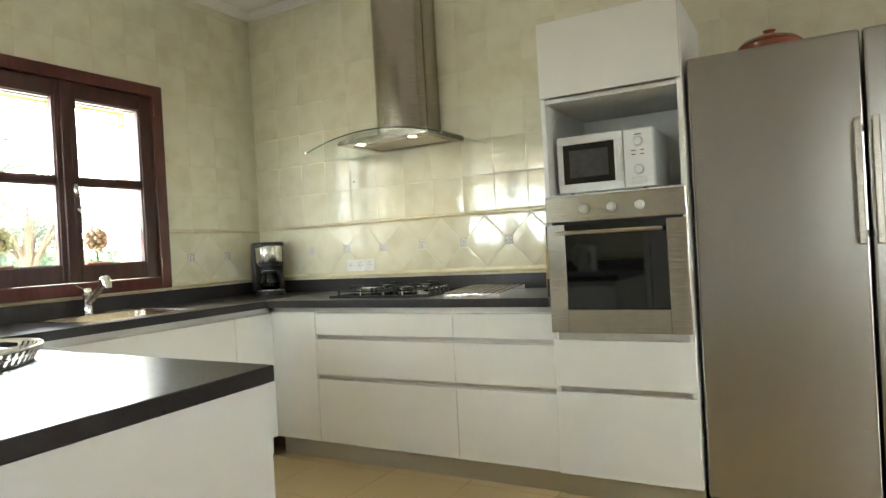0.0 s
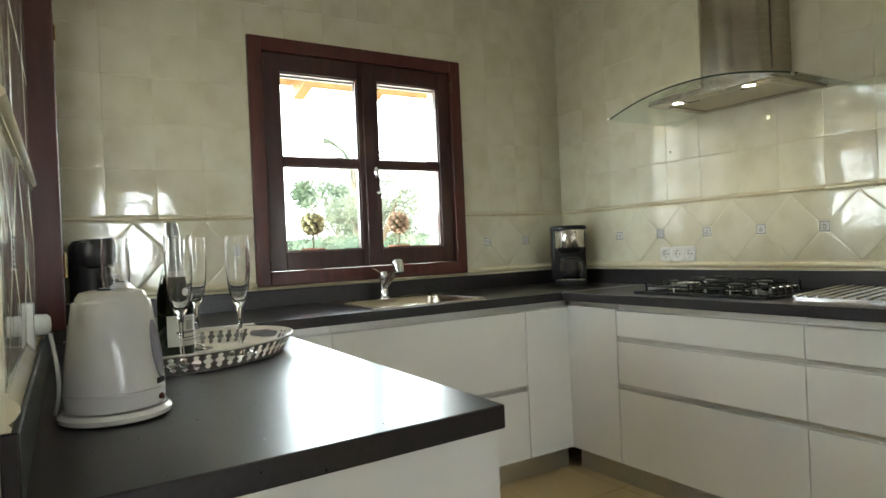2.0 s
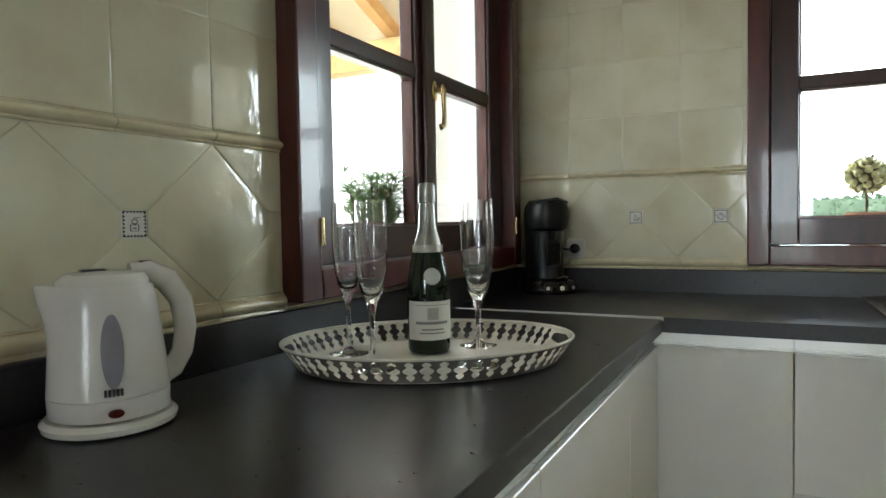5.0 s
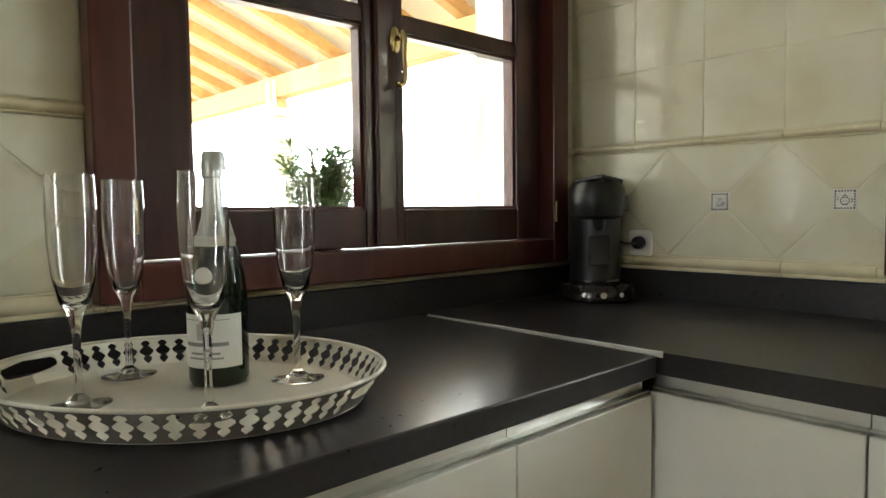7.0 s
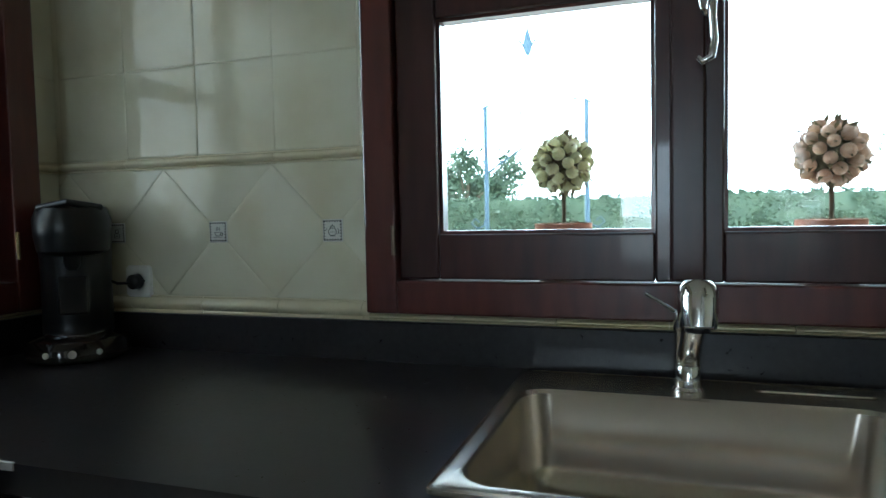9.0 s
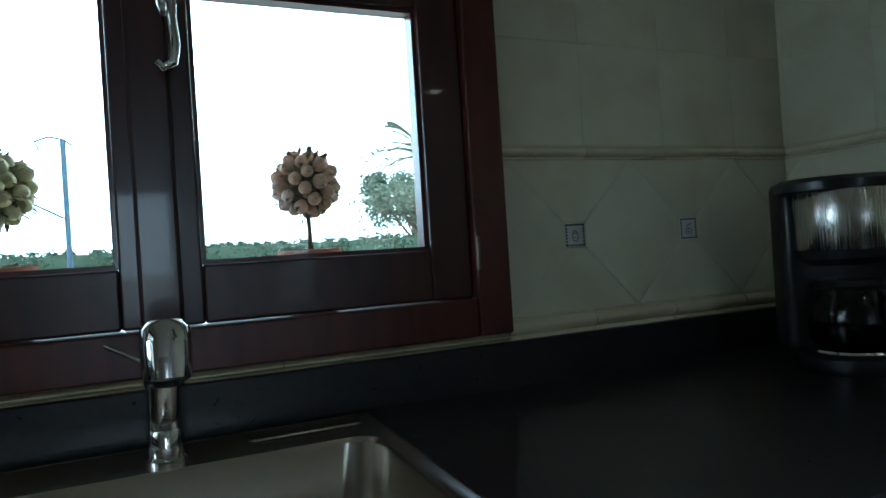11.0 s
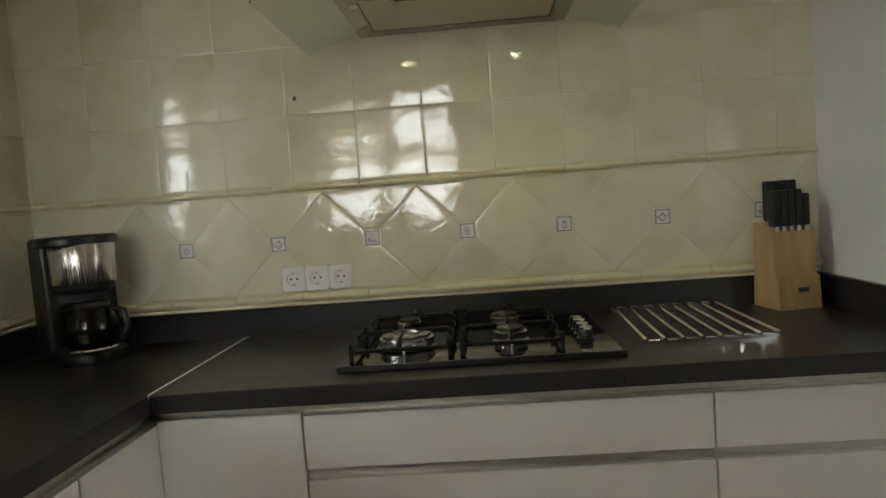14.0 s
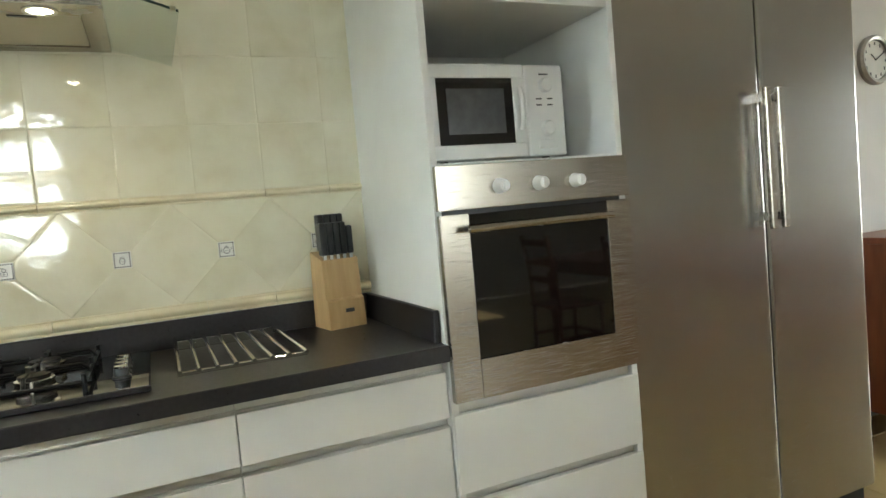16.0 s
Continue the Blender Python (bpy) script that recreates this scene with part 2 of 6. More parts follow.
def poly_prism(points, axis, a, b, bm=None):
    """A flat outline (u, v) pushed along an axis from a to b. axis x: (y, z); y: (x, z); z: (x, y)."""
    bm = bm or bmesh.new()
    def at3(u, v, w):
        return {'x': (w, u, v), 'y': (u, w, v), 'z': (u, v, w)}[axis]
    lo = [bm.verts.new(at3(u, v, a)) for u, v in points]
    hi = [bm.verts.new(at3(u, v, b)) for u, v in points]
    bm.faces.new(lo)
    bm.faces.new(hi[::-1])
    n = len(points)
    for i in range(n):
        j = (i + 1) % n
        bm.faces.new((lo[i], hi[i], hi[j], lo[j]))
    return bm

# ---- the plan, in metres ----
XE = 2.82          # hob wall
WT = 0.90          # worktop height
WX = 0.668          # edge of the worktop along the terrace wall
NY = -0.655        # edge of the sink worktop
EX = 2.225         # edge of the hob worktop
SY = -2.236        # end of the peninsula at its free edge
SW = -2.290        # end of the peninsula at the terrace wall
CH = 2.86          # ceiling
NW = (0.848, 2.056, 1.003, 2.207)   # sink window trim: x0 x1 z0 z1
WW = (-1.392, -0.100, 1.003, 2.207) # terrace window trim: y0 y1 z0 z1

def structure(name, bm, material, label, category):
    ob = part(name, bm, material)
    return tagged(ob, label, category, kind="structure")

floor = structure("floor", boxes([(-3.8, 3.1, -7.8, SY + 0.3, -0.12, -0.010), (-0.3, 3.1, SY + 0.3, 0.3, -0.12, -0.010)]), FGROUT, "warm beige ceramic tiled kitchen floor", "floor")
ceiling = structure("ceiling", boxes([(-3.8, 3.1, -7.8, SY + 0.3, CH, CH + 0.15), (-0.3, 3.1, SY + 0.3, 0.3, CH, CH + 0.15)]), CEIL, "plain white painted plaster ceiling", "ceiling")
h = 0.028
wall_north = structure("wall_north", boxes([(-0.3, NW[0] + h, 0.0, 0.3, 0, CH), (NW[1] - h, 3.1, 0.0, 0.3, 0, CH),
    (NW[0] + h, NW[1] - h, 0.0, 0.3, 0, NW[2] + h), (NW[0] + h, NW[1] - h, 0.0, 0.3, NW[3] - h, CH)]), STUCCO, "cream tiled wall above the sink", "wall")
TURN[0] = SLANT
wall_west = structure("wall_west", boxes([(-0.3, 0.0, SW, WW[0] + h, 0, CH), (-0.3, 0.0, WW[1] - h, 0.0, 0, CH),
    (-0.3, 0.0, WW[0] + h, WW[1] - h, 0, WW[2] + h), (-0.3, 0.0, WW[0] + h, WW[1] - h, WW[3] - h, CH)]), PLASTER, "cream tiled wall with the terrace window", "wall")
TURN[0] = Matrix.Identity(4)
wall_east = structure("wall_east", box(XE, 3.1, -7.8, 0.0, 0, CH), PLASTER, "cream tiled wall behind the hob", "wall")
# unseen wall; its opening is added to brighten the dining end
wall_south = structure("wall_south", boxes([(-3.8, 0.95, -8.05, -7.8, 0, CH), (1.6, 3.1, -8.05, -7.8, 0, CH), (0.95, 1.6, -8.05, -7.8, 2.1, CH), (0.95, 1.6, -8.05, -7.8, 0, 0.5)]), PLASTER, "white plaster wall with an unseen opening added to let light in", "wall")
wall_dining = structure("wall_dining_north", box(-3.8, -0.3, SW, SW + 0.3, 0, CH), PLASTER, "white plaster wall of the dining area", "wall")
wall_far = structure("wall_dining_west", boxes([(-4.05, -3.8, -8.05, -5.15, 0, CH), (-4.05, -3.8, -4.75, SW + 0.3, 0, CH), (-4.05, -3.8, -5.15, -4.75, 2.1, CH), (-4.05, -3.8, -5.15, -4.75, 0, 0.9)]), PLASTER, "white plaster wall with a garden window opening", "wall")

# ---- windows ----
HINGED = brushed("bronzed_hinge", (0.16, 0.12, 0.09), 0.35, (1, 1, 1))
def casement(name, label, W, outer, to_world, mid, hinge_mat, proud=0.030):
    """A two-leaf casement in its trim. Local: u across 0..W, w towards the room, z up from the trim's foot."""
    Ht = 1.204
    t = thing(name, to_world(W / 2, 0, 0), label, "window", kind="structure")
    def bx(u0, u1, w0, w1, z0, z1, bev=0.004, bm=None):
        a, b = to_world(u0, w0, z0), to_world(u1, w1, z1)
        return box(min(a[0], b[0]), max(a[0], b[0]), min(a[1], b[1]), max(a[1], b[1]), a[2], b[2], bev, bm, 2)
    k = 0.068
    fr = bx(0, k, -0.05, proud, 0, Ht)
    bx(W - k, W, -0.05, proud, 0, Ht, bm=fr)
    bx(k, W - k, -0.05, proud - 0.001, 0, k, bm=fr)
    bx(k, W - k, -0.05, proud - 0.001, Ht - k, Ht, bm=fr)
    part("window_frame", fr, MAHOG, t, "reddish mahogany trim")
    for side in (0, 1):
        u0, u1 = (k + 0.002, W / 2 + mid - 0.001) if side == 0 else (W / 2 + mid + 0.001, W - k - 0.002)
        so = outer - k - 0.002
        s0, s1 = (so, 0.054) if side == 0 else (0.059, so - 0.008)
        z0, z1 = k + 0.002, Ht - k - 0.002
        sash = bx(u0, u0 + s0, -0.045, 0.012, z0, z1)
        bx(u1 - s1, u1, -0.045, 0.012, z0, z1, bm=sash)
        bx(u0 + s0, u1 - s1, -0.045, 0.011, z0, 0.160, bm=sash)
        bx(u0 + s0, u1 - s1, -0.045, 0.011, 1.046, z1, bm=sash)
        sash = part("sash", sash, MAHOGD, t, "dark stained casement leaf")
        part("glazing_bar", bx(u0 + s0, u1 - s1, -0.040, 0.008, 0.588, 0.626), MAHOGD, sash)
        bead = bmesh.new()
        for (za, zb) in ((0.160, 0.588), (0.626, 1.046)):
            bx(u0 + s0, u0 + s0 + 0.007, -0.03, 0.0, za, zb, 0, bead)
            bx(u1 - s1 - 0.007, u1 - s1, -0.03, 0.0, za, zb, 0, bead)
            bx(u0 + s0 + 0.007, u1 - s1 - 0.007, -0.03, 0.0, za, za + 0.007, 0, bead)
            bx(u0 + s0 + 0.007, u1 - s1 - 0.007, -0.03, 0.0, zb - 0.007, zb, 0, bead)
            pn = part("pane", bx(u0 + s0 + 0.001, u1 - s1 - 0.001, -0.020, -0.016, za + 0.001, zb - 0.001, 0), GLASS, sash)
            pn.visible_shadow = False
        part("glazing_bead", bead, MAHOG, sash)
        hz = 0.12
        for zz in (hz, Ht - hz - 0.06):
            uu = u0 - 0.004 if side == 0 else u1 + 0.004
            c = to_world(uu, proud + 0.004, zz)
            part("hinge", tube([c, (c[0], c[1], c[2] + 0.06)], 0.0045), hinge_mat, t)
    part("astragal", bx(W / 2 + mid - 0.030, W / 2 + mid + 0.030, 0.0125, 0.026, k + 0.004, Ht - k - 0.004, 0.006), MAHOGD, t)
    return t

def north_world(u, w, z):
    return (NW[0] + u, -w, NW[2] + z)

def west_world(u, w, z):
    return (w, WW[0] + u, WW[2] + z)

window_1 = casement("window_1", "dark mahogany two-leaf casement window above the sink", NW[1] - NW[0], 0.155, north_world, 0.019, HINGED)
TURN[0] = SLANT
window_2 = casement("window_2", "dark mahogany two-leaf casement window onto the terrace", WW[1] - WW[0], 0.183, west_world, -0.0045, BRASS, 0.062)
TURN[0] = Matrix.Identity(4)
window_light("window_light_sink", (1.45, 0.28, 1.6), (1.45, -2, 1.3), 1.1, 1.1, 2.5)
window_light("window_light_terrace", (-0.28, -0.74, 1.6), (2, -0.9, 1.2), 1.1, 1.1, 2.5)
# two lamps in openings added to the unseen dining walls, to brighten the room
window_light("fill_light_south", (1.275, -7.9, 1.3), (0.9, 0, 1.0), 0.6, 1.5, 7)
window_light("window_light_dining", (-3.9, -4.95, 1.5), (2.4, -2.6, 0.9), 0.36, 1.15, 3.5, (0.93, 0.97, 1.0))

# ---- worktops ----
def slab(name, label, outline, WT, hole=None):
    t = thing(name, (outline[0], outline[2], 0.860), label, "worktop")
    x0, x1, y0, y1 = outline
    if hole:
        a, b, c, d = hole
        rows = [(x0, a, y0, y1), (b, x1, y0, y1), (a, b, y0, c), (a, b, d, y1)]
        bm = bmesh.new()
        gx, gy = [x0, a, b, x1], [y0, c, d, y1]
        for z, flip in ((WT, False), (0.860, True)):
            for i in range(3):
                for j in range(3):
                    if i == 1 and j == 1:
                        continue
                    bm.faces.new([bm.verts.new((gx[p], gy[q], z)) for p, q in ((i, j), (i + 1, j), (i + 1, j + 1), (i, j + 1))])
        bmesh.ops.remove_doubles(bm, verts=bm.verts, dist=1e-5)
        rim = [e for e in bm.edges if len(e.link_faces) == 1]
        up = [e for e in rim if e.verts[0].co.z > WT - 0.01]
        bmesh.ops.bridge_loops(bm, edges=[e for e in rim if all(abs(v.co.x - x0) < 1e-4 or abs(v.co.x - x1) < 1e-4 or abs(v.co.y - y0) < 1e-4 or abs(v.co.y - y1) < 1e-4 for v in e.verts)])
        bmesh.ops.bridge_loops(bm, edges=[e for e in bm.edges if len(e.link_faces) == 1])
    else:
        bm = box(x0, x1, y0, y1, 0.860, WT, 0.003, seg=2)
    part("slab", bm, WORKTOP, t)
    return t

SINK = (1.195, 1.750, -0.582, -0.055)
TURN[0] = SLANT
peninsula_top = thing("peninsula_worktop", (0.0, SY, 0.860), "dark matt peninsula worktop along the terrace wall", "worktop")
pen = poly_prism([(0.0, SW), (WX, SY), (WX, NY + 0.001), (0.0, NY + 0.001)], 'z', 0.860, 0.899)
bmesh.ops.bevel(pen, geom=list(pen.edges), offset=0.003, segments=2, affect='EDGES', profile=0.5)
part("slab", pen, WORKTOP, peninsula_top)
TURN[0] = Matrix.Identity(4)
sink_top = slab("sink_worktop", "dark matt worktop around the steel sink", (0.0, XE, NY + 0.002, 0.0), 0.901, SINK)
hob_top = slab("hob_worktop", "dark matt worktop carrying the gas hob", (EX - 0.028, XE, -2.352, NY + 0.001), 0.9015)

def upstand(label, x0, x1, y0, y1):
    return tagged(part("upstand", box(x0, x1, y0, y1, WT - 0.003, 0.984, 0.002), WORKTOP), label, "upstand", "upstands behind the worktops")
TURN[0] = SLANT
upstand("dark upstand strip along the terrace wall", 0.0, 0.018, SW + 0.004, -0.018)
TURN[0] = Matrix.Identity(4)
upstand("dark upstand strip under the sink window", 0.0, XE, -0.0175, 0.0)
upstand("dark upstand strip behind the hob", XE - 0.018, XE, -2.352, -0.018)
upstand("short dark upstand strip against the oven housing", EX + 0.02, XE - 0.0185, -2.352, -2.335)

# ---- cabinets ----
CZ = 0.859
def fronts(t, axis, face, u0, u1, rows, back):
    """Door and drawer fronts on a carcass: rows of (name, z0, z1). face: plane of the fronts; back: depth behind them (signed)."""
    g = 0.0015
    th = 0.019 if back > 0 else -0.019
    def bx(a, b, c, d, z0, z1, bev=0.0, bm=None):
        lo, hi = min(c, d), max(c, d)
        return box(lo, hi, a, b, z0, z1, bev, bm) if axis == 'x' else box(a, b, lo, hi, z0, z1, bev, bm)
    for name, z0, z1 in rows:
        part(name, bx(u0 + g, u1 - g, face, face + th, z0, z1, 0.0016), LACQUER, t)
    return bx

def base_cabinet(label, axis, face, u0, u1, rows, back, grips=(), group="white base cabinets", top=None):
    t = thing("base_cabinet", ((face + back / 2, (u0 + u1) / 2, 0.0) if axis == 'x' else ((u0 + u1) / 2, face + back / 2, 0.0)), label, "cabinet", group)
    bx = fronts(t, axis, face, u0, u1, rows, back)
    s = 1 if back > 0 else -1
    part("carcass", bx(u0 + 0.0005, u1 - 0.0005, face + s * 0.0305, face + back, 0.115, top or CZ - 0.002), CARCASS, t)
    for z0, z1 in grips:
        gp = bx(u0 + 0.001, u1 - 0.001, face + s * 0.021, face + s * 0.030, z0 - 0.012, z1 + 0.012)
        bx(u0 + 0.001, u1 - 0.001, face + s * 0.006, face + s * 0.021, z0 - 0.001, z0 + 0.001, 0, gp)
        part("grip_channel", gp, ALU, t, "brushed aluminium grip channel")
    part("plinth", bx(u0, u1, face + s * 0.055, face + s * 0.072, 0.0, 0.108), ALU, t, "aluminium plinth")
    return t

TOPG = (0.830, CZ - 0.013)
EF = EX + 0.012
NF = NY + 0.012
WF = WX - 0.013
TOPE = (0.830, CZ - 0.013)
three = [("drawer_front", 0.112, 0.460), ("drawer_front", 0.486, 0.682), ("drawer_front", 0.707, 0.826)]
g3 = [(0.462, 0.484), (0.684, 0.705), TOPE]
base_cabinet("white lacquered corner filler cabinet beside the hob", 'x', EF, -0.966, NF, [("door", 0.112, 0.832)], XE - EF, [TOPE])
c1 = base_cabinet("white lacquered three-drawer cabinet under the hob", 'x', EF, -1.838, -0.966, three, XE - EF, g3)
base_cabinet("white lacquered three-drawer cabinet beside the oven", 'x', EF, -2.354, -1.838, three, XE - EF, g3)
base_cabinet("white lacquered narrow corner cabinet beside the peninsula", 'y', NF, WF - 0.036, 0.962, [("door", 0.112, 0.824)], -NF, [TOPG])
base_cabinet("white lacquered two-drawer sink cabinet", 'y', NF, 0.962, 1.962, [("drawer_front", 0.112, 0.440), ("drawer_front", 0.465, 0.824)], -NF, [(0.442, 0.463), TOPG], top=0.70)
base_cabinet("white lacquered corner filler cabinet beside the sink", 'y', NF, 1.962, EF + 0.016, [("door", 0.112, 0.824)], -NF, [TOPG])
TURN[0] = SLANT
base_cabinet("white lacquered peninsula cabinet next to the corner", 'x', WF, -1.009, NF, [("door", 0.112, 0.824)], -WF, [TOPG])
base_cabinet("white lacquered peninsula cabinet with a wide door", 'x', WF, -1.609, -1.009, [("door", 0.112, 0.824)], -WF, [TOPG])
base_cabinet("white lacquered peninsula cabinet at the open end", 'x', WF, SY + 0.030, -1.609, [("door", 0.112, 0.824)], -WF, [TOPG])
end_panel = tagged(part("end_panel", poly_prism([(0.004, SW + 0.008), (WX - 0.012, SY + 0.007), (WX - 0.012, SY + 0.0285), (0.004, SW + 0.0285)], 'z', 0.0, CZ - 0.001), LACQUER), "white lacquered panel closing the peninsula end", "panel")
TURN[0] = Matrix.Identity(4)
vent = thing("plinth_vent", (EF + 0.05, -1.415, 0.0), "slotted metal air vent in the plinth", "vent")
part("frame", boxes([(EF + 0.049, EF + 0.0545, -1.63, -1.20, 0.030, 0.040), (EF + 0.049, EF + 0.0545, -1.63, -1.20, 0.090, 0.100)]), ALU, vent)
for i in range(5):
    part("slat", box(EF + 0.050, EF + 0.0545, -1.625, -1.205, 0.045 + i * 0.009, 0.049 + i * 0.009), ALU, vent)

# ---- oven housing, oven, microwave, fridge ----
OY0, OY1 = -2.957, -2.356
tall = thing("oven_housing", ((EF + XE) / 2, (OY0 + OY1) / 2, 0), "tall white cabinet housing the oven and microwave", "cabinet")
part("side_panel", box(EX + 0.004, XE, OY1 - 0.020, OY1, 0.112, 2.118, 0.001), CARCASS, tall)
part("side_panel", box(EX + 0.004, XE, OY0, OY0 + 0.020, 0.112, 2.118, 0.001), CARCASS, tall)
part("shelf", box(EX + 0.006, XE - 0.002, OY0 + 0.0205, OY1 - 0.0205, 1.334, 1.352, 0.001), CARCASS, tall)
part("shelf", box(EX + 0.006, XE - 0.002, OY0 + 0.0205, OY1 - 0.0205, 1.762, 1.780, 0.001), CARCASS, tall)
part("top_board", box(EX + 0.024, XE - 0.002, OY0 + 0.0205, OY1 - 0.0205, 2.098, 2.117), CARCASS, tall)
part("back_board", box(XE - 0.010, XE - 0.0005, OY0 + 0.0205, OY1 - 0.0205, 0.112, 2.097), CARCASS, tall)
part("door", box(EX - 0.014, EX + 0.003, OY0 + 0.002, OY1 - 0.002, 1.786, 2.118, 0.0016), LACQUER, tall, "plain white flap door")
part("drawer_front", box(EX - 0.002, EX + 0.017, OY0 + 0.0025, OY1 - 0.0025, 0.112, 0.480, 0.0016), LACQUER, tall)
part("drawer_front", box(EX - 0.002, EX + 0.017, OY0 + 0.0025, OY1 - 0.0025, 0.506, 0.712, 0.0016), LACQUER, tall)
part("grip_channel", boxes([(EX + 0.020, EX + 0.026, OY0 + 0.021, OY1 - 0.021, 0.47, 0.515), (EX + 0.020, EX + 0.026, OY0 + 0.021, OY1 - 0.021, 0.705, 0.743)]), ALU, tall)
part("plinth", box(EX + 0.055, EX + 0.072, OY0, OY1, 0.0, 0.110), ALU, tall)

DARKGLASS = surface("oven_glass", (0.006, 0.006, 0.006), (0.010, 0.009, 0.009), 0.04, 5, bstr=0.0, spec=0.6)
oven = thing("oven", (EX, (OY0 + OY1) / 2, 0.745), "built-in stainless steel oven with a dark glass door", "oven")
part("body", box(EX + 0.004, EX + 0.45, OY0 + 0.022, OY1 - 0.022, 0.746, 1.333), BLACKP, oven)
part("control_panel", box(EX - 0.018, EX + 0.003, OY0 + 0.004, OY1 - 0.004, 1.232, 1.345, 0.002), STEELH, oven, "brushed steel control panel")
od = part("door", box(EX - 0.018, EX + 0.002, OY0 + 0.085, OY1 - 0.085, 0.747, 0.848), STEELH, oven, "brushed steel door rail")
for ya, yb in ((OY0 + 0.004, OY0 + 0.0848), (OY1 - 0.0848, OY1 - 0.004)):
    part("door_stile", box(EX - 0.018, EX + 0.002, ya, yb, 0.747, 1.222, 0.0015), STEELH, od)
part("door_glass", box(EX - 0.014, EX + 0.001, OY0 + 0.086, OY1 - 0.086, 0.849, 1.220, 0.001), DARKGLASS, od, "dark door glass")
hb = tube([(EX - 0.055, OY0 + 0.095, 1.183), (EX - 0.055, OY1 - 0.065, 1.183)], 0.0095, 14)
part("handle", hb, STEELH, od, "round steel bar handle")
for yy in (OY0 + 0.105, OY1 - 0.075):
    part("handle_post", tube([(EX - 0.055, yy, 1.183), (EX - 0.017, yy, 1.183)], 0.007, 10), BLACKP, od)
for yy in (-2.535, -2.655, -2.772):
    kn = part("knob", lathe([(0.0, -0.030), (0.0145, -0.030), (0.0165, -0.026), (0.0165, -0.007), (0.020, -0.002), (0.020, 0.0)], (EX - 0.018, yy, 1.285), 28, 'x'), WHITEP, oven, "white knob", True)
    part("pointer", box(EX - 0.054, EX - 0.047, yy - 0.003, yy + 0.003, 1.271, 1.299, 0.001), WHITEP, kn)

fridge_y = ((-3.566, -2.972), (-4.062, -3.574))
def fridge(y0, y1, label, handle_y):
    FX = 2.262
    t = thing("refrigerator", ((FX + XE) / 2, (y0 + y1) / 2, 0), label, "refrigerator", "pair of steel refrigerators")
    part("body", box(FX + 0.055, XE - 0.03, y0 + 0.004, y1 - 0.004, 0.03, 1.845, 0.004), STEEL, t)
    part("door", box(FX, FX + 0.053, y0, y1, 0.075, 1.860, 0.012, seg=4), STEEL, t, "brushed steel door")
    part("foot_strip", box(FX + 0.04, FX + 0.054, y0 + 0.01, y1 - 0.01, 0.004, 0.070), BLACKP, t)
    part("handle", box(FX - 0.055, FX - 0.037, handle_y - 0.012, handle_y + 0.012, 1.08, 1.535, 0.004, seg=2), STEELH, t, "flat steel bar handle")
    for z in (1.105, 1.490):
        part("handle_post", box(FX - 0.038, FX + 0.001, handle_y - 0.010, handle_y + 0.010, z, z + 0.028, 0.002), CHROME, t)
    for yy in (y0 + 0.06, y1 - 0.06):
        part("foot", lathe([(0.02, 0.0), (0.02, 0.03)], (FX + 0.12, yy, 0), 12), BLACKP, t)
    return t
fridge(*fridge_y[0], "tall brushed steel refrigerator beside the oven housing", fridge_y[0][0] + 0.024)
fridge(*fridge_y[1], "tall brushed steel freezer beside the refrigerator", fridge_y[1][1] - 0.024)

# ---- extractor hood ----
HY = -1.366
hood = thing("extractor_hood", (XE, HY, 1.76), "steel chimney hood with a curved glass canopy", "extractor hood")
sec = [(XE - 0.012, (HY + 0.018) - 0.170), (XE - 0.13, (HY + 0.018) - 0.170), (XE - 0.145, (HY + 0.018) - 0.163)]
sec += [(XE - 0.145 - 0.155 * math.sin(math.pi * i / 20), (HY + 0.018) - 0.158 * math.cos(math.pi * i / 20)) for i in range(21)]
sec += [(XE - 0.145, (HY + 0.018) + 0.163), (XE - 0.13, (HY + 0.018) + 0.170), (XE - 0.012, (HY + 0.018) + 0.170)]
part("chimney", poly_prism(sec, 'z', 1.80, CH - 0.05), STEELH, hood, "brushed steel chimney", True)
rim = [(2.398, HY - 0.298), (XE - 0.012, HY - 0.298), (XE - 0.012, HY + 0.298), (2.398, HY + 0.298)]
part("hood_body", poly_prism([(x + (0.01 if x < 2.5 else 0), y) for x, y in rim], 'z', 1.772, 1.790), STEELH, hood)
fr = bmesh.new()
for a, b, c, d in ((2.398, 2.480, -0.298, 0.298), (XE - 0.060, XE - 0.012, -0.298, 0.298), (2.480, XE - 0.060, -0.298, -0.250), (2.480, XE - 0.060, 0.250, 0.298)):
    box(a, b, HY + c, HY + d, 1.760, 1.772, 0, fr)
part("underside_frame", fr, STEELH, hood)
filt = part("grease_filter", box(2.482, XE - 0.062, HY - 0.248, HY + 0.248, 1.764, 1.770, 0.001), brushed("filter_mesh", (0.55, 0.50, 0.40), 0.45, (60, 60, 1)), hood, "flat metal grease filter")
for yy in (HY - 0.13, HY + 0.13):
    part("latch", box(2.500, 2.512, yy - 0.03, yy + 0.03, 1.761, 1.7645, 0.001), BLACKP, filt)
LAMPG = glow("halogen_glow", (1.0, 0.86, 0.62), 22.0)
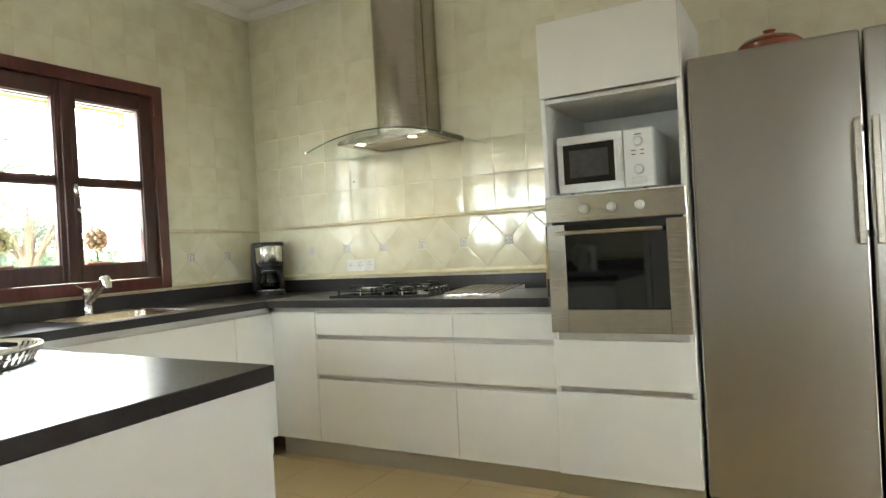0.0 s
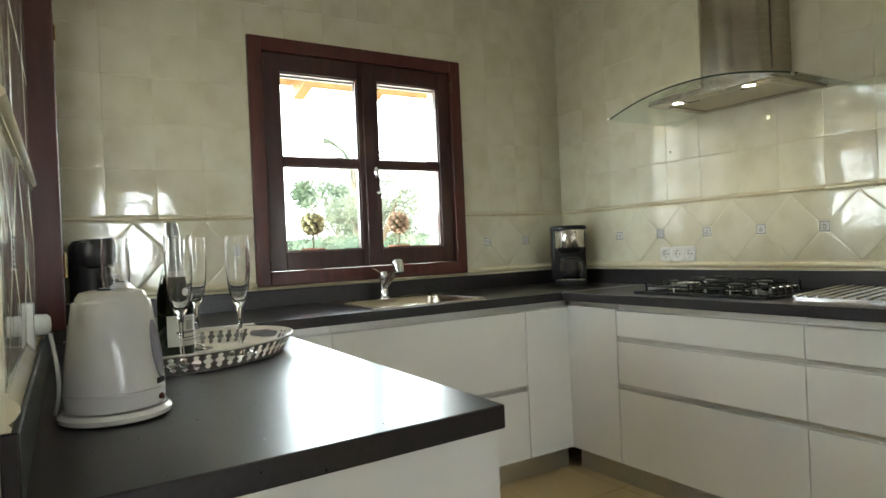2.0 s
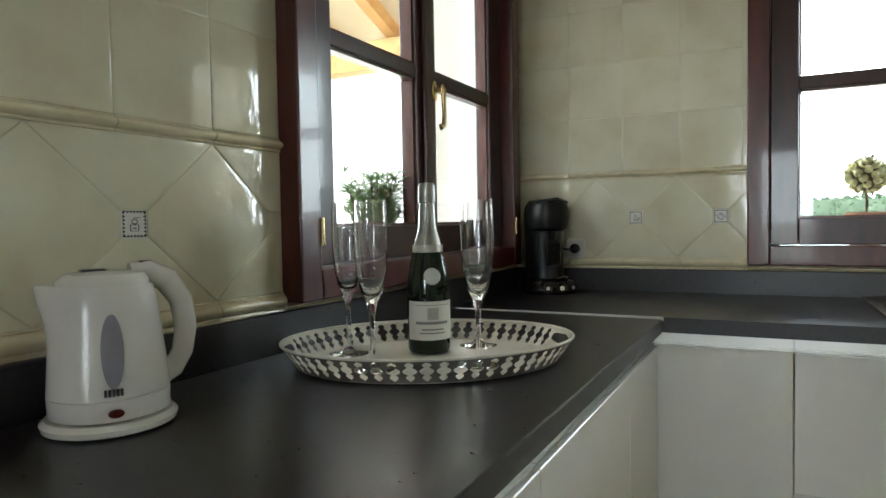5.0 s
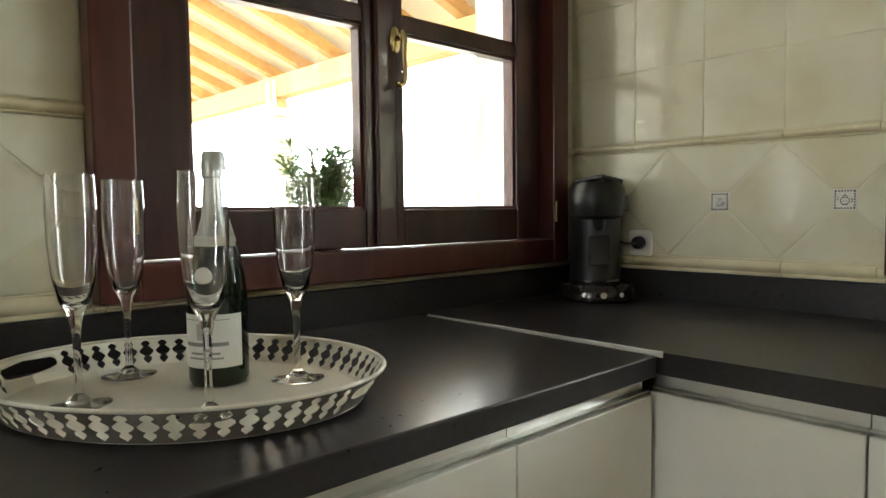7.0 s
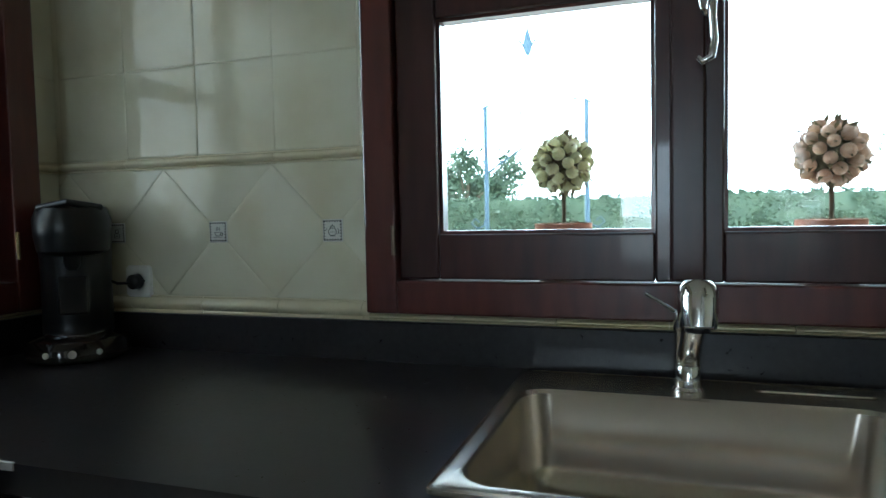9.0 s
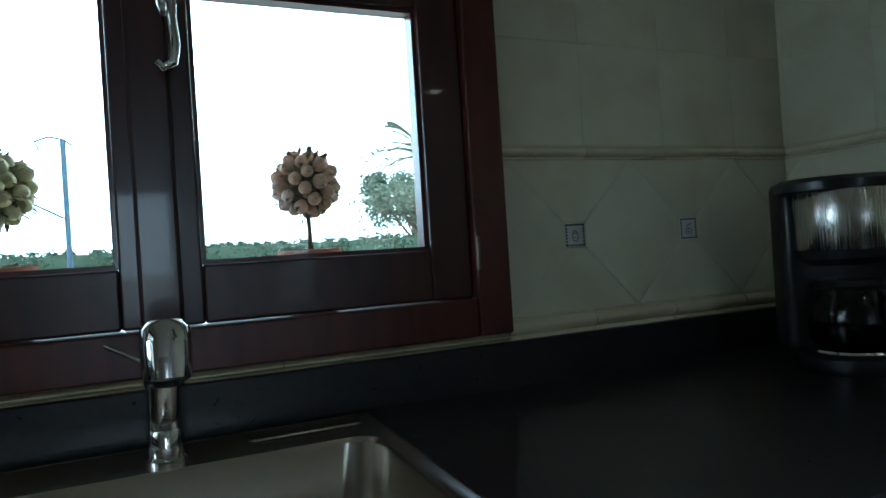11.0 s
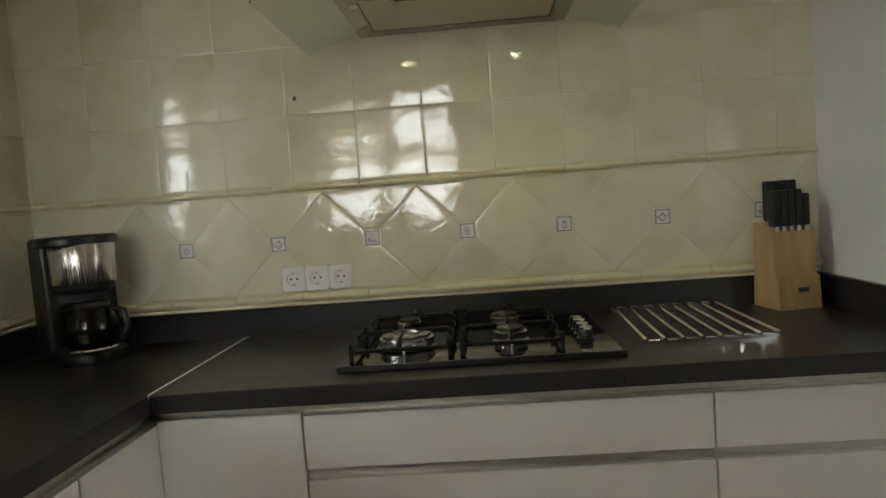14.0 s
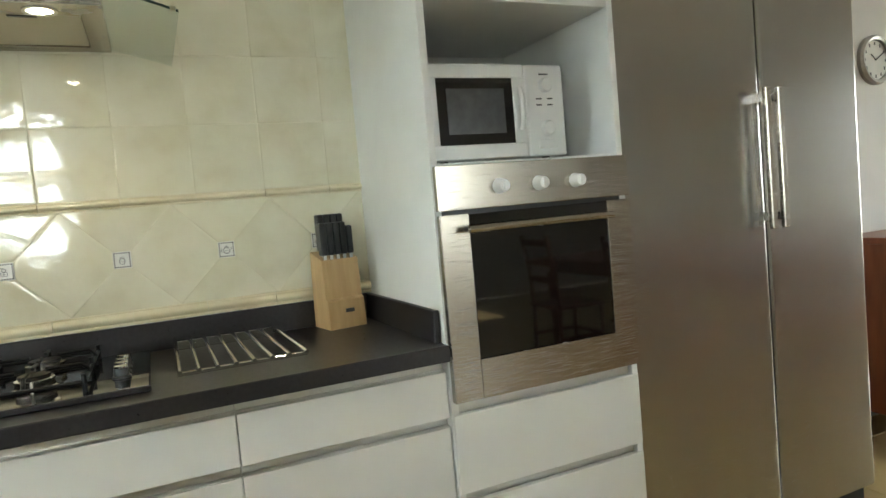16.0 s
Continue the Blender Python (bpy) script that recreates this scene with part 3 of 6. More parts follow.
for yy in (HY - 0.172, HY + 0.174):
    ln = part("lamp_ring", lathe([(0.036, 0.0), (0.036, -0.003), (0.028, -0.004), (0.026, 0.0)], (2.452, yy, 1.7605), 28), CHROME, hood, "", True)
    part("bulb_glass", lathe([(0.0, -0.0015), (0.024, -0.001), (0.026, 0.0)], (2.452, yy, 1.7600), 24), LAMPG, ln, "glowing halogen bulb")
    spot = new("hood_spot", bpy.data.lights.new("hood_spot", 'SPOT'))
    spot.data.energy, spot.data.color, spot.data.spot_size, spot.data.shadow_soft_size = 0.5, (1.0, 0.85, 0.62), radians(110), 0.02
    spot.matrix_world = look((2.452, yy, 1.752), (2.46, yy, 0.9))
HG = pane_glass("canopy_glass", (0.94, 0.98, 0.955))
gb = bmesh.new()
rows = []
for i in range(25):
    u = i / 12 - 1
    y, z, xf = HY + 0.452 * u, 1.797 - 0.075 * u * u, 2.292 + 0.012 * u * u
    rows.append([gb.verts.new(p) for p in ((xf, y, z), (XE - 0.012, y, z), (XE - 0.012, y, z + 0.006), (xf, y, z + 0.006))])
for a, b in zip(rows, rows[1:]):
    for k in range(4):
        gb.faces.new((a[k], b[k], b[(k + 1) % 4], a[(k + 1) % 4]))
gb.faces.new(rows[0]), gb.faces.new(rows[-1])
canopy = part("glass_canopy", gb, HG, hood, "curved clear glass canopy", True)
EDGEG = surface("glass_edge", (0.015, 0.03, 0.025), (0.03, 0.05, 0.04), 0.15, 20, bstr=0)
eb = bmesh.new()
for a, b in zip(range(24), range(1, 25)):
    pa, pb = a / 12 - 1, b / 12 - 1
    for u, w in ((pa, pb),):
        P = [(2.2895 + 0.012 * q * q, HY + 0.452 * q, 1.797 - 0.075 * q * q) for q in (u, w)]
        vs = [eb.verts.new((x, y, z + dz)) for dz in (0.0, 0.006) for x, y, z in P] + [eb.verts.new((x + 0.002, y, z + dz)) for dz in (0.0, 0.006) for x, y, z in P]
        for f in ((0, 1, 3, 2), (4, 6, 7, 5), (0, 4, 5, 1), (2, 3, 7, 6)):
            eb.faces.new([vs[k] for k in f])
bmesh.ops.remove_doubles(eb, verts=eb.verts, dist=1e-5)
part("polished_edge", eb, EDGEG, canopy, "dark polished glass edge")
for yy, z in ((HY + 0.440, 1.727), (HY - 0.440, 1.727)):
    part("corner_clip", box(2.286, 2.300, yy - 0.006, yy + 0.006, z - 0.006, z + 0.004, 0.001), CHROME, canopy)

# ---- sink and tap ----
SK = surface("sink_steel", (0.48, 0.43, 0.36), (0.54, 0.49, 0.42), 0.26, 300, metal=1.0, bscale=500, bstr=0.02, bdist=0.0004)
sink = thing("sink", (1.475, -0.295, 0.80), "inset stainless steel sink in the dark worktop", "sink")
def rrect(x0, x1, y0, y1, r, z, n=6):
    out = []
    for cx, cy, a0 in ((x1 - r, y1 - r, 0), (x0 + r, y1 - r, 90), (x0 + r, y0 + r, 180), (x1 - r, y0 + r, 270)):
        for i in range(n + 1):
            a = radians(a0 + 90 * i / n)
            out.append((cx + r * math.cos(a), cy + r * math.sin(a), z))
    return out
def skin(loops, cap=True, closed=False):
    bm = bmesh.new()
    rs = [[bm.verts.new(p) for p in l] for l in loops]
    for a, b in zip(rs, rs[1:]):
        for i in range(len(a)):
            j = (i + 1) % len(a)
            bm.faces.new((a[i], a[j], b[j], b[i]))
    if cap:
        bm.faces.new(rs[-1])
    return bm
zt = 0.9065
SF = -0.598
part("bowl", skin([rrect(1.178, 1.766, SF, -0.040, 0.012, 0.9015), rrect(1.179, 1.765, SF + 0.001, -0.041, 0.012, zt), rrect(1.186, 1.758, SF + 0.008, -0.048, 0.013, zt + 0.0015), rrect(1.189, 1.755, SF + 0.011, -0.051, 0.014, zt - 0.0005),
    rrect(1.203, 1.741, SF + 0.026, -0.166, 0.045, zt), rrect(1.208, 1.736, SF + 0.031, -0.171, 0.046, zt - 0.006), rrect(1.214, 1.730, SF + 0.038, -0.178, 0.05, 0.785), rrect(1.219, 1.725, SF + 0.043, -0.183, 0.05, 0.765), rrect(1.234, 1.710, SF + 0.058, -0.198, 0.05, 0.748), rrect(1.260, 1.684, SF + 0.084, -0.224, 0.05, 0.741), rrect(1.30, 1.65, SF + 0.12, -0.25, 0.05, 0.739)]), SK, sink, "deep brushed steel bowl", True)
part("drain", lathe([(0.0, 0.003), (0.012, 0.004), (0.030, 0.003), (0.042, 0.006), (0.045, 0.001)], (1.475, -0.345, 0.7395), 28), CHROME, sink, "round drain strainer", True)
part("ledge_tray", skin([rrect(1.570, 1.740, -0.112, -0.070, 0.012, zt + 0.0016), rrect(1.572, 1.738, -0.110, -0.072, 0.012, zt + 0.004), rrect(1.578, 1.732, -0.104, -0.078, 0.01, zt + 0.002)]), SK, sink, "shallow pressed soap ledge", True)
TPX, TPY = 1.466, -0.126
tap = thing("kitchen_tap", (TPX, TPY, zt), "chrome single-lever kitchen tap behind the sink", "tap")
part("base", lathe([(0.027, 0.0), (0.027, 0.006), (0.023, 0.010), (0.0225, 0.040), (0.020, 0.045)], (TPX, TPY, zt), 28), CHROME, tap, "", True)
part("column", lathe([(0.0205, 0.0445), (0.0205, 0.098), (0.0225, 0.102), (0.0225, 0.128), (0.018, 0.138), (0.0, 0.140)], (TPX, TPY, zt), 28), CHROME, tap, "", True)
part("spout", tube([(TPX, TPY - 0.008, zt + 0.062), (TPX + 0.002, TPY - 0.040, zt + 0.082), (TPX + 0.004, TPY - 0.080, zt + 0.115), (TPX + 0.006, TPY - 0.118, zt + 0.146), (TPX + 0.007, TPY - 0.140, zt + 0.160)], 0.018, 20, radii=[0.0165, 0.0165, 0.017, 0.019, 0.022]), CHROME, tap, "", True)
hd = lathe([(0.0, -0.036), (0.020, -0.036), (0.0245, -0.034), (0.0265, -0.015), (0.0275, 0.005), (0.0265, 0.022), (0.019, 0.031), (0.0, 0.034)], (0, 0, 0), 32)
bmesh.ops.transform(hd, matrix=Matrix.Translation((TPX + 0.007, TPY - 0.150, zt + 0.165)) @ Matrix.Rotation(radians(-14), 4, 'X'), verts=hd.verts)
part("spray_head", hd, CHROME, tap, "rounded chrome pull-out head", True)
part("aerator", lathe([(0.017, 0.0), (0.017, 0.006)], (TPX + 0.007, TPY - 0.144, zt + 0.124), 20), BLACKP, tap)
part("lever", tube([(TPX - 0.015, TPY - 0.004, zt + 0.128), (TPX - 0.040, TPY - 0.004, zt + 0.145), (TPX - 0.066, TPY - 0.002, zt + 0.160)], 0.0032, 8), CHROME, tap, "thin chrome lever", True)

# ---- worktop joints ----
jointA = tagged(part("joint_strip", box(0.03, 0.650, NY - 0.0005, NY + 0.0035, 0.892, 0.9026), PVC), "thin metal strip joining the worktops by the coffee pad machine", "joint strip", "worktop joint strips")
jointB = tagged(part("joint_strip", box(EX - 0.028, XE - 0.019, NY - 0.0005, NY + 0.0035, 0.892, 0.9031), PVC), "thin metal strip joining the worktops by the hob", "joint strip", "worktop joint strips")

# ---- gas hob ----
HZ = 0.9015
HOBG = surface("hob_glass", (0.004, 0.004, 0.005), (0.006, 0.006, 0.006), 0.05, 8, bstr=0.0, spec=0.4)
IRON = surface("cast_iron", (0.003, 0.003, 0.003), (0.005, 0.005, 0.005), 0.36, 40, bscale=180, bstr=0.25, spec=0.3)
BURN = brushed("burner_alu", (0.50, 0.49, 0.47), 0.25, (1, 1, 1))
hob = thing("gas_hob", (2.535, -1.357, HZ), "black glass gas hob with four burners", "hob")
part("glass_plate", box(2.292, 2.775, -1.674, -1.040, HZ + 0.003, HZ + 0.011, 0.003), HOBG, hob, "black glass plate")
part("front_trim", box(2.284, 2.2915, -1.676, -1.038, HZ + 0.0005, HZ + 0.014, 0.002), BLACKP, hob)
part("base_seal", box(2.30, 2.765, -1.665, -1.048, HZ, HZ + 0.0035), BLACKP, hob)
def burner(x, y, r):
    z = HZ + 0.011
    b = part("burner", lathe([(r * 1.12, 0.0), (r * 1.18, 0.004), (r * 1.02, 0.008), (r * 1.0, 0.018), (r * 1.03, 0.020), (r * 1.03, 0.025), (r * 0.8, 0.028)], (x, y, z), 40), BURN, hob, "silver burner ring", True)
    part("burner_cap", lathe([(r * 0.80, 0.026), (r * 0.84, 0.029), (r * 0.82, 0.034), (r * 0.5, 0.036), (0.0, 0.036)] if r < 0.05 else [(r * 0.90, 0.027), (r * 0.90, 0.033), (r * 0.62, 0.035), (r * 0.58, 0.026), (r * 0.36, 0.026), (r * 0.34, 0.033), (0.0, 0.035)], (x, y, z), 40), BLACKP if r < 0.05 else BURN, b, "", True)
    for i in range(18):
        a = 2 * math.pi * i / 18
        cx, cy = x + r * 0.975 * math.cos(a), y + r * 0.975 * math.sin(a)
        if r > 0.05:
            part("flame_slot", lathe([(0.0022, 0.012), (0.0022, 0.021)], (cx, cy, z), 5), BLACKP, b)
    part("spark_plug", lathe([(0.003, 0.0), (0.003, 0.02), (0.001, 0.026)], (x - r * 1.25, y, z), 8), WHITEP, b)
for args in ((2.470, -1.178, 0.066), (2.672, -1.165, 0.034), (2.668, -1.430, 0.044), (2.470, -1.435, 0.040)):
    burner(*args)
def pan_support(y0, y1):
    z0, z1 = HZ + 0.011, HZ + 0.056
    xa, xb = 2.345, 2.752
    bm = bmesh.new()
    for yy in (y0, y1):
        for xx in (xa, xb):
            tube([(xx, yy, z0), (xx, yy, z1 - 0.014), (xx, yy, z1 - 0.006)], 0.0055, 8, bm)
        tube([(xa, yy, z0 + 0.022), (xb, yy, z0 + 0.022)], 0.0048, 8, bm)
        tube([(0.5 * (xa + xb), yy, z0), (0.5 * (xa + xb), yy, z1 - 0.004)], 0.0055, 8, bm)
    for xx in (xa, xb, 0.5 * (xa + xb)):
        tube([(xx, y0, z0 + 0.022), (xx, y1, z0 + 0.022)], 0.0048, 8, bm)
    frame_ob = part("pan_support", bm, IRON, hob, "black cast iron pan support", True)
    yc = (y0 + y1) / 2
    for xc in (xa + 0.105, xb - 0.100):
        for dx, dy in ((1, 0), (-1, 0), (0, 1), (0, -1)):
            L0, L1 = 0.030, 0.100 if dx else (y1 - y0) / 2
            p = [(xc + dx * L0, yc + dy * L0, z1), (xc + dx * (L1 - 0.012), yc + dy * (L1 - 0.012), z1), (xc + dx * L1, yc + dy * L1, z1 - 0.012), (xc + dx * L1, yc + dy * L1, z0 + 0.022)]
            part("prong", tube(p, 0.0045, 8), IRON, frame_ob, "", True)
pan_support(-1.290, -1.062)
pan_support(-1.545, -1.318)
for i in range(4):
    kx = 2.440 + i * 0.050
    kn = part("knob", lathe([(0.021, 0.0), (0.021, 0.004), (0.017, 0.006), (0.0165, 0.022), (0.015, 0.024)], (kx, -1.613, HZ + 0.011), 26), BLACKP, hob, "", True)
    part("knob_cap", lathe([(0.0155, 0.0235), (0.0152, 0.028), (0.0, 0.0285)], (kx, -1.613, HZ + 0.011), 26), CHROME, kn, "chrome knob cap", True)

# ---- steel trivet rack and knife block ----
rack = thing("trivet_rack", (2.56, -1.905, HZ), "folding rack of steel bars lying on the worktop", "trivet rack")
for i in range(8):
    ya, yb = -1.737 - i * 0.0424, -1.741 - i * 0.0386
    part("bar", tube([(2.362, ya, HZ + 0.0125), (2.772, yb, HZ + 0.031)], 0.0052, 12), CHROME, rack)
part("cross_bar", box(2.384, 2.394, -2.040, -1.731, HZ, HZ + 0.0085, 0.001), CHROME, rack)
part("cross_bar", box(2.752, 2.766, -2.016, -1.736, HZ, HZ + 0.0255, 0.001), CHROME, rack)
BEECH = surface("beech", (0.42, 0.27, 0.12), (0.52, 0.35, 0.17), 0.45, 5, bscale=40, bstr=0.05, stretch=(9, 9, 1))
kb = thing("knife_block", (2.722, -2.240, HZ), "light beech knife block full of black-handled knives", "knife block")
TURN[0] = Matrix.Translation((2.742, -2.224, HZ)) @ Matrix.Rotation(radians(9), 4, 'Z') @ Matrix.Scale(1.06, 4) @ Matrix.Translation((-2.722, 2.262, -HZ))
part("block", poly_prism([(2.672, HZ), (2.775, HZ), (2.765, HZ + 0.225), (2.682, HZ + 0.200)], 'y', -2.319, -2.205), BEECH, kb, "beech wood block")
part("front_step", poly_prism([(2.660, HZ), (2.6718, HZ), (2.6765, HZ + 0.088), (2.665, HZ + 0.082)], 'y', -2.319, -2.205), BEECH, kb)
part("badge", box(2.6585, 2.6620, -2.283, -2.257, HZ + 0.045, HZ + 0.056), INSETDARK, kb, "small grey plate")
for i in range(9):
    r, c = divmod(i, 5)
    yy = -2.219 - c * 0.0205 - r * 0.010
    xx = 2.695 + r * 0.036
    zb = HZ + 0.200 + r * 0.013
    top = 0.112 - 0.012 * (c == 4) - (0.0 if r else 0.012)
    kf = part("knife_handle", box(xx - 0.014, xx + 0.014, yy - 0.0094, yy + 0.0094, zb + 0.014, zb + top + 0.008, 0.004, seg=2), BLACKP, kb, "black knife handle")
    part("bolster", box(xx - 0.010, xx + 0.010, yy - 0.006, yy + 0.006, zb - 0.004, zb + 0.0145, 0.001), CHROME, kf)
TURN[0] = Matrix.Identity(4)

# ---- microwave ----
mw = thing("microwave", (2.50, -2.60, 1.352), "white microwave oven in the open housing niche", "microwave")
MX, M0, M1, MZ = 2.300, -2.822, -2.397, 1.363
MWB = surface("microwave_shell", (0.74, 0.74, 0.73), (0.78, 0.78, 0.77), 0.3, 8, bstr=0.02)
part("case", box(MX + 0.022, 2.66, M0, M1, MZ, 1.617, 0.006, seg=2), MWB, mw)
part("front_panel", box(MX, MX + 0.021, M0, M0 + 0.128, MZ, 1.617, 0.008, seg=3), MWB, mw, "white control panel")
md = part("door", box(MX, MX + 0.021, M0 + 0.130, M1, MZ, MZ + 0.040, 0.004, seg=2), MWB, mw, "white door with a dark window")
part("door_edge", box(MX, MX + 0.021, M0 + 0.130, M1, 1.580, 1.617, 0.004, seg=2), MWB, md)
part("door_edge", box(MX, MX + 0.021, M0 + 0.130, M0 + 0.168, MZ + 0.0405, 1.5795), MWB, md)
part("door_edge", box(MX, MX + 0.021, M1 - 0.026, M1, MZ + 0.0405, 1.5795), MWB, md)
part("door_window", box(MX + 0.003, MX + 0.018, M0 + 0.168, M1 - 0.026, MZ + 0.040, 1.580), DARKGLASS, md, "dark door window")
part("inner_window", box(MX + 0.0015, MX + 0.0028, M0 + 0.195, M1 - 0.055, MZ + 0.068, 1.552), surface("mesh_grey", (0.05, 0.05, 0.05), (0.07, 0.07, 0.07), 0.2, 30), md)
part("handle", tube([(MX - 0.004, M0 + 0.148, MZ + 0.075), (MX - 0.014, M0 + 0.148, MZ + 0.10), (MX - 0.014, M0 + 0.148, MZ + 0.165), (MX - 0.004, M0 + 0.148, MZ + 0.190)], 0.007, 10), MWB, md, "", True)
part("dial", lathe([(0.0, -0.016), (0.017, -0.016), (0.020, -0.012), (0.021, 0.0)], (MX, M0 + 0.064, 1.560), 26, 'x'), MWB, mw, "white dial", True)
part("dial", lathe([(0.0, -0.016), (0.017, -0.016), (0.020, -0.012), (0.021, 0.0)], (MX, M0 + 0.064, 1.440), 26, 'x'), MWB, mw, "white dial", True)
for k, (dy, z, w) in enumerate(((0.040, 1.520, 0.018), (0.076, 1.520, 0.018), (0.040, 1.503, 0.018), (0.076, 1.503, 0.018), (0.05, 1.588, 0.03))):
    part("printed_mark", box(MX - 0.0008, MX + 0.002, M0 + dy, M0 + dy + w, z, z + 0.004), INSETDARK, mw)
part("door_button", box(MX - 0.004, MX + 0.002, M0 + 0.035, M0 + 0.095, 1.382, 1.408, 0.002), MWB, mw)
for yy in (M0 + 0.05, M1 - 0.05):
    for xx in (2.34, 2.62):
        part("foot", lathe([(0.012, 0.0), (0.012, 0.0115)], (xx, yy, 1.352), 10), BLACKP, mw)
POT = surface("glazed_pottery", (0.20, 0.045, 0.015), (0.32, 0.08, 0.025), 0.25, 9, coat=0.4)
crock = thing("casserole", (2.52, -3.27, 1.846), "brown glazed earthenware casserole on the refrigerator", "casserole")
part("bowl", lathe([(0.0, 0.0), (0.075, 0.0), (0.115, 0.03), (0.125, 0.07), (0.118, 0.075), (0.105, 0.035), (0.0, 0.012)], (2.52, -3.27, 1.8455), 36), POT, crock, "", True)
part("lid", lathe([(0.120, 0.0765), (0.105, 0.092), (0.05, 0.112), (0.018, 0.116), (0.018, 0.126), (0.026, 0.134), (0.0, 0.140)], (2.52, -3.27, 1.8455), 36), POT, crock, "", True)

# ---- sockets ----
def socket_plate(t, centre, axis, plugged=False):
    x, y, z = centre
    def bx(u0, u1, w0, w1, z0, z1, bev=0.0):
        if axis == 'e':
            return box(XE - w1, XE - w0, y + u0, y + u1, z + z0, z + z1, bev, seg=2)
        if axis == 'n':
            return box(x + u0, x + u1, -w1, -w0, z + z0, z + z1, bev, seg=2)
        return box(w0, w1, y + u0, y + u1, z + z0, z + z1, bev, seg=2)
    ax = {'e': 'x', 'n': 'y', 'w': 'x'}[axis]
    sgn = 1 if axis == 'w' else -1
    base = {'e': (XE, y, z), 'n': (x, 0, z), 'w': (0, y, z)}[axis]
    def P3(u, w, zz):
        return {'e': (XE - w, y + u, z + zz), 'n': (x + u, -w, z + zz), 'w': (w, y + u, z + zz)}[axis]
    bm = bmesh.new()
    N = 32
    loops = []
    for kind_, r, w in (('s', 0.0355, 0.0080), ('s', 0.0358, 0.0150), ('s', 0.0345, 0.0175), ('c', 0.0228, 0.0178), ('c', 0.0205, 0.0170), ('c', 0.0200, 0.0092)):
        loop = []
        for i in range(N):
            a = 2 * math.pi * (i + 0.5) / N
            c_, s_ = math.cos(a), math.sin(a)
            k_ = r / max(abs(c_), abs(s_)) if kind_ == 's' else r
            loop.append(bm.verts.new(P3(c_ * k_, w, s_ * k_ * (1.06 if kind_ == 's' else 1))))
        loops.append(loop)
    for la, lb_ in zip(loops, loops[1:]):
        for i in range(N):
            bm.faces.new((la[i], la[(i + 1) % N], lb_[(i + 1) % N], lb_[i]))
    bm.faces.new(loops[-1])
    p = part("plate", bm, WHITEP, t, "", True)
    for zz in (-0.0165, 0.0165):
        part("earth_clip", box(*[v for ab in zip(P3(-0.003, 0.0095, zz - 0.0015), P3(0.003, 0.0150, zz + 0.0015)) for v in (min(ab), max(ab))]), CHROME, p)
    for d in (-0.0095, 0.0095):
        c = [base[0], base[1], base[2]]
        c[1 if ax == 'x' else 0] += d
        part("pin_hole", lathe([(0.0034, sgn * 0.0090), (0.0034, sgn * 0.0098)], tuple(c), 10, ax), BLACKP, p)
    if plugged:
        part("plug", lathe([(0.018, sgn * 0.0178), (0.0175, sgn * 0.036), (0.012, sgn * 0.041), (0.0, sgn * 0.042)], base, 24, ax), BLACKP if axis == 'n' else WHITEP, t, "", True)
s3 = thing("power_socket", (XE - 0.012, -0.880, 1.066), "white triple wall socket above the worktop", "socket")
for yy in (-0.808, -0.880, -0.952):
    socket_plate(s3, (XE, yy, 1.066), 'e')
s1 = thing("power_socket", (0.248, -0.012, 1.060), "white wall socket with a black plug", "socket")
socket_plate(s1, (0.248, 0, 1.060), 'n', True)
part("cable", tube([(0.248, -0.040, 1.058), (0.218, -0.05, 1.058), (0.19, -0.055, 1.07), (0.165, -0.07, 1.05)], 0.0035, 8), BLACKP, s1)
TURN[0] = SLANT
s2 = thing("power_socket", (0.012, -1.800, 1.055), "white wall socket behind the kettle with a plugged cable", "socket")
socket_plate(s2, (0, -1.800, 1.055), 'w', True)
part("cable", tube([Vector((0.040 + 0.010 * math.sin(3 * q), -1.835 - 0.075 * math.sin(math.pi * q), 1.040 - 0.132 * q)) for q in [i / 14 for i in range(15)]], 0.0033, 8), WHITEP, s2, "", True)
TURN[0] = Matrix.Identity(4)
plug_hole = tagged(part("wall_plug", lathe([(0.0, -0.0095), (0.005, -0.0092), (0.007, -0.008), (0.007, -0.006)], (XE, -0.858, 1.603), 12, 'x'), surface("rusty_plug", (0.10, 0.06, 0.03), (0.16, 0.10, 0.05), 0.7, 80)), "small brown wall plug stuck in a tile", "wall plug")

# ---- drip coffee maker ----
def at_turn(x, y, deg, k=1.0):
    TURN[0] = Matrix.Translation((x, y, 0.901)) @ Matrix.Rotation(radians(deg), 4, 'Z') @ Matrix.Scale(k, 4) @ Matrix.Translation((0, 0, -0.901))
CX, CY = 2.615, -0.278
at_turn(CX, CY, -32, 1.03)
cm = thing("coffee_maker", (0, 0, 0.901), "black drip coffee maker with a steel band", "coffee maker")
GL = solid_glass("carafe_glass", (0.10, 0.10, 0.10))
part("base", lathe([(0.0, 0.0), (0.088, 0.0), (0.090, 0.006), (0.088, 0.026), (0.080, 0.032), (0.0, 0.033)], (0, 0, 0.901), 36, sx=1.0, sy=1.05), BLACKP, cm, "", True)
part("column", box(-0.096, 0.096, 0.012, 0.092, 0.930, 1.238, 0.014, seg=3), BLACKP, cm, "", True)
part("filter_holder", lathe([(0.060, 0.0), (0.074, 0.012), (0.079, 0.055), (0.080, 0.11)], (0, 0, 1.085), 36), BLACKP, cm, "", True)
part("steel_band", lathe([(0.0815, 0.0), (0.0830, 0.002), (0.0830, 0.100), (0.0815, 0.102)], (0, 0, 1.112), 40), brushed("band_steel", (0.62, 0.60, 0.56), 0.25, (30, 30, 1)), cm, "brushed steel band", True)
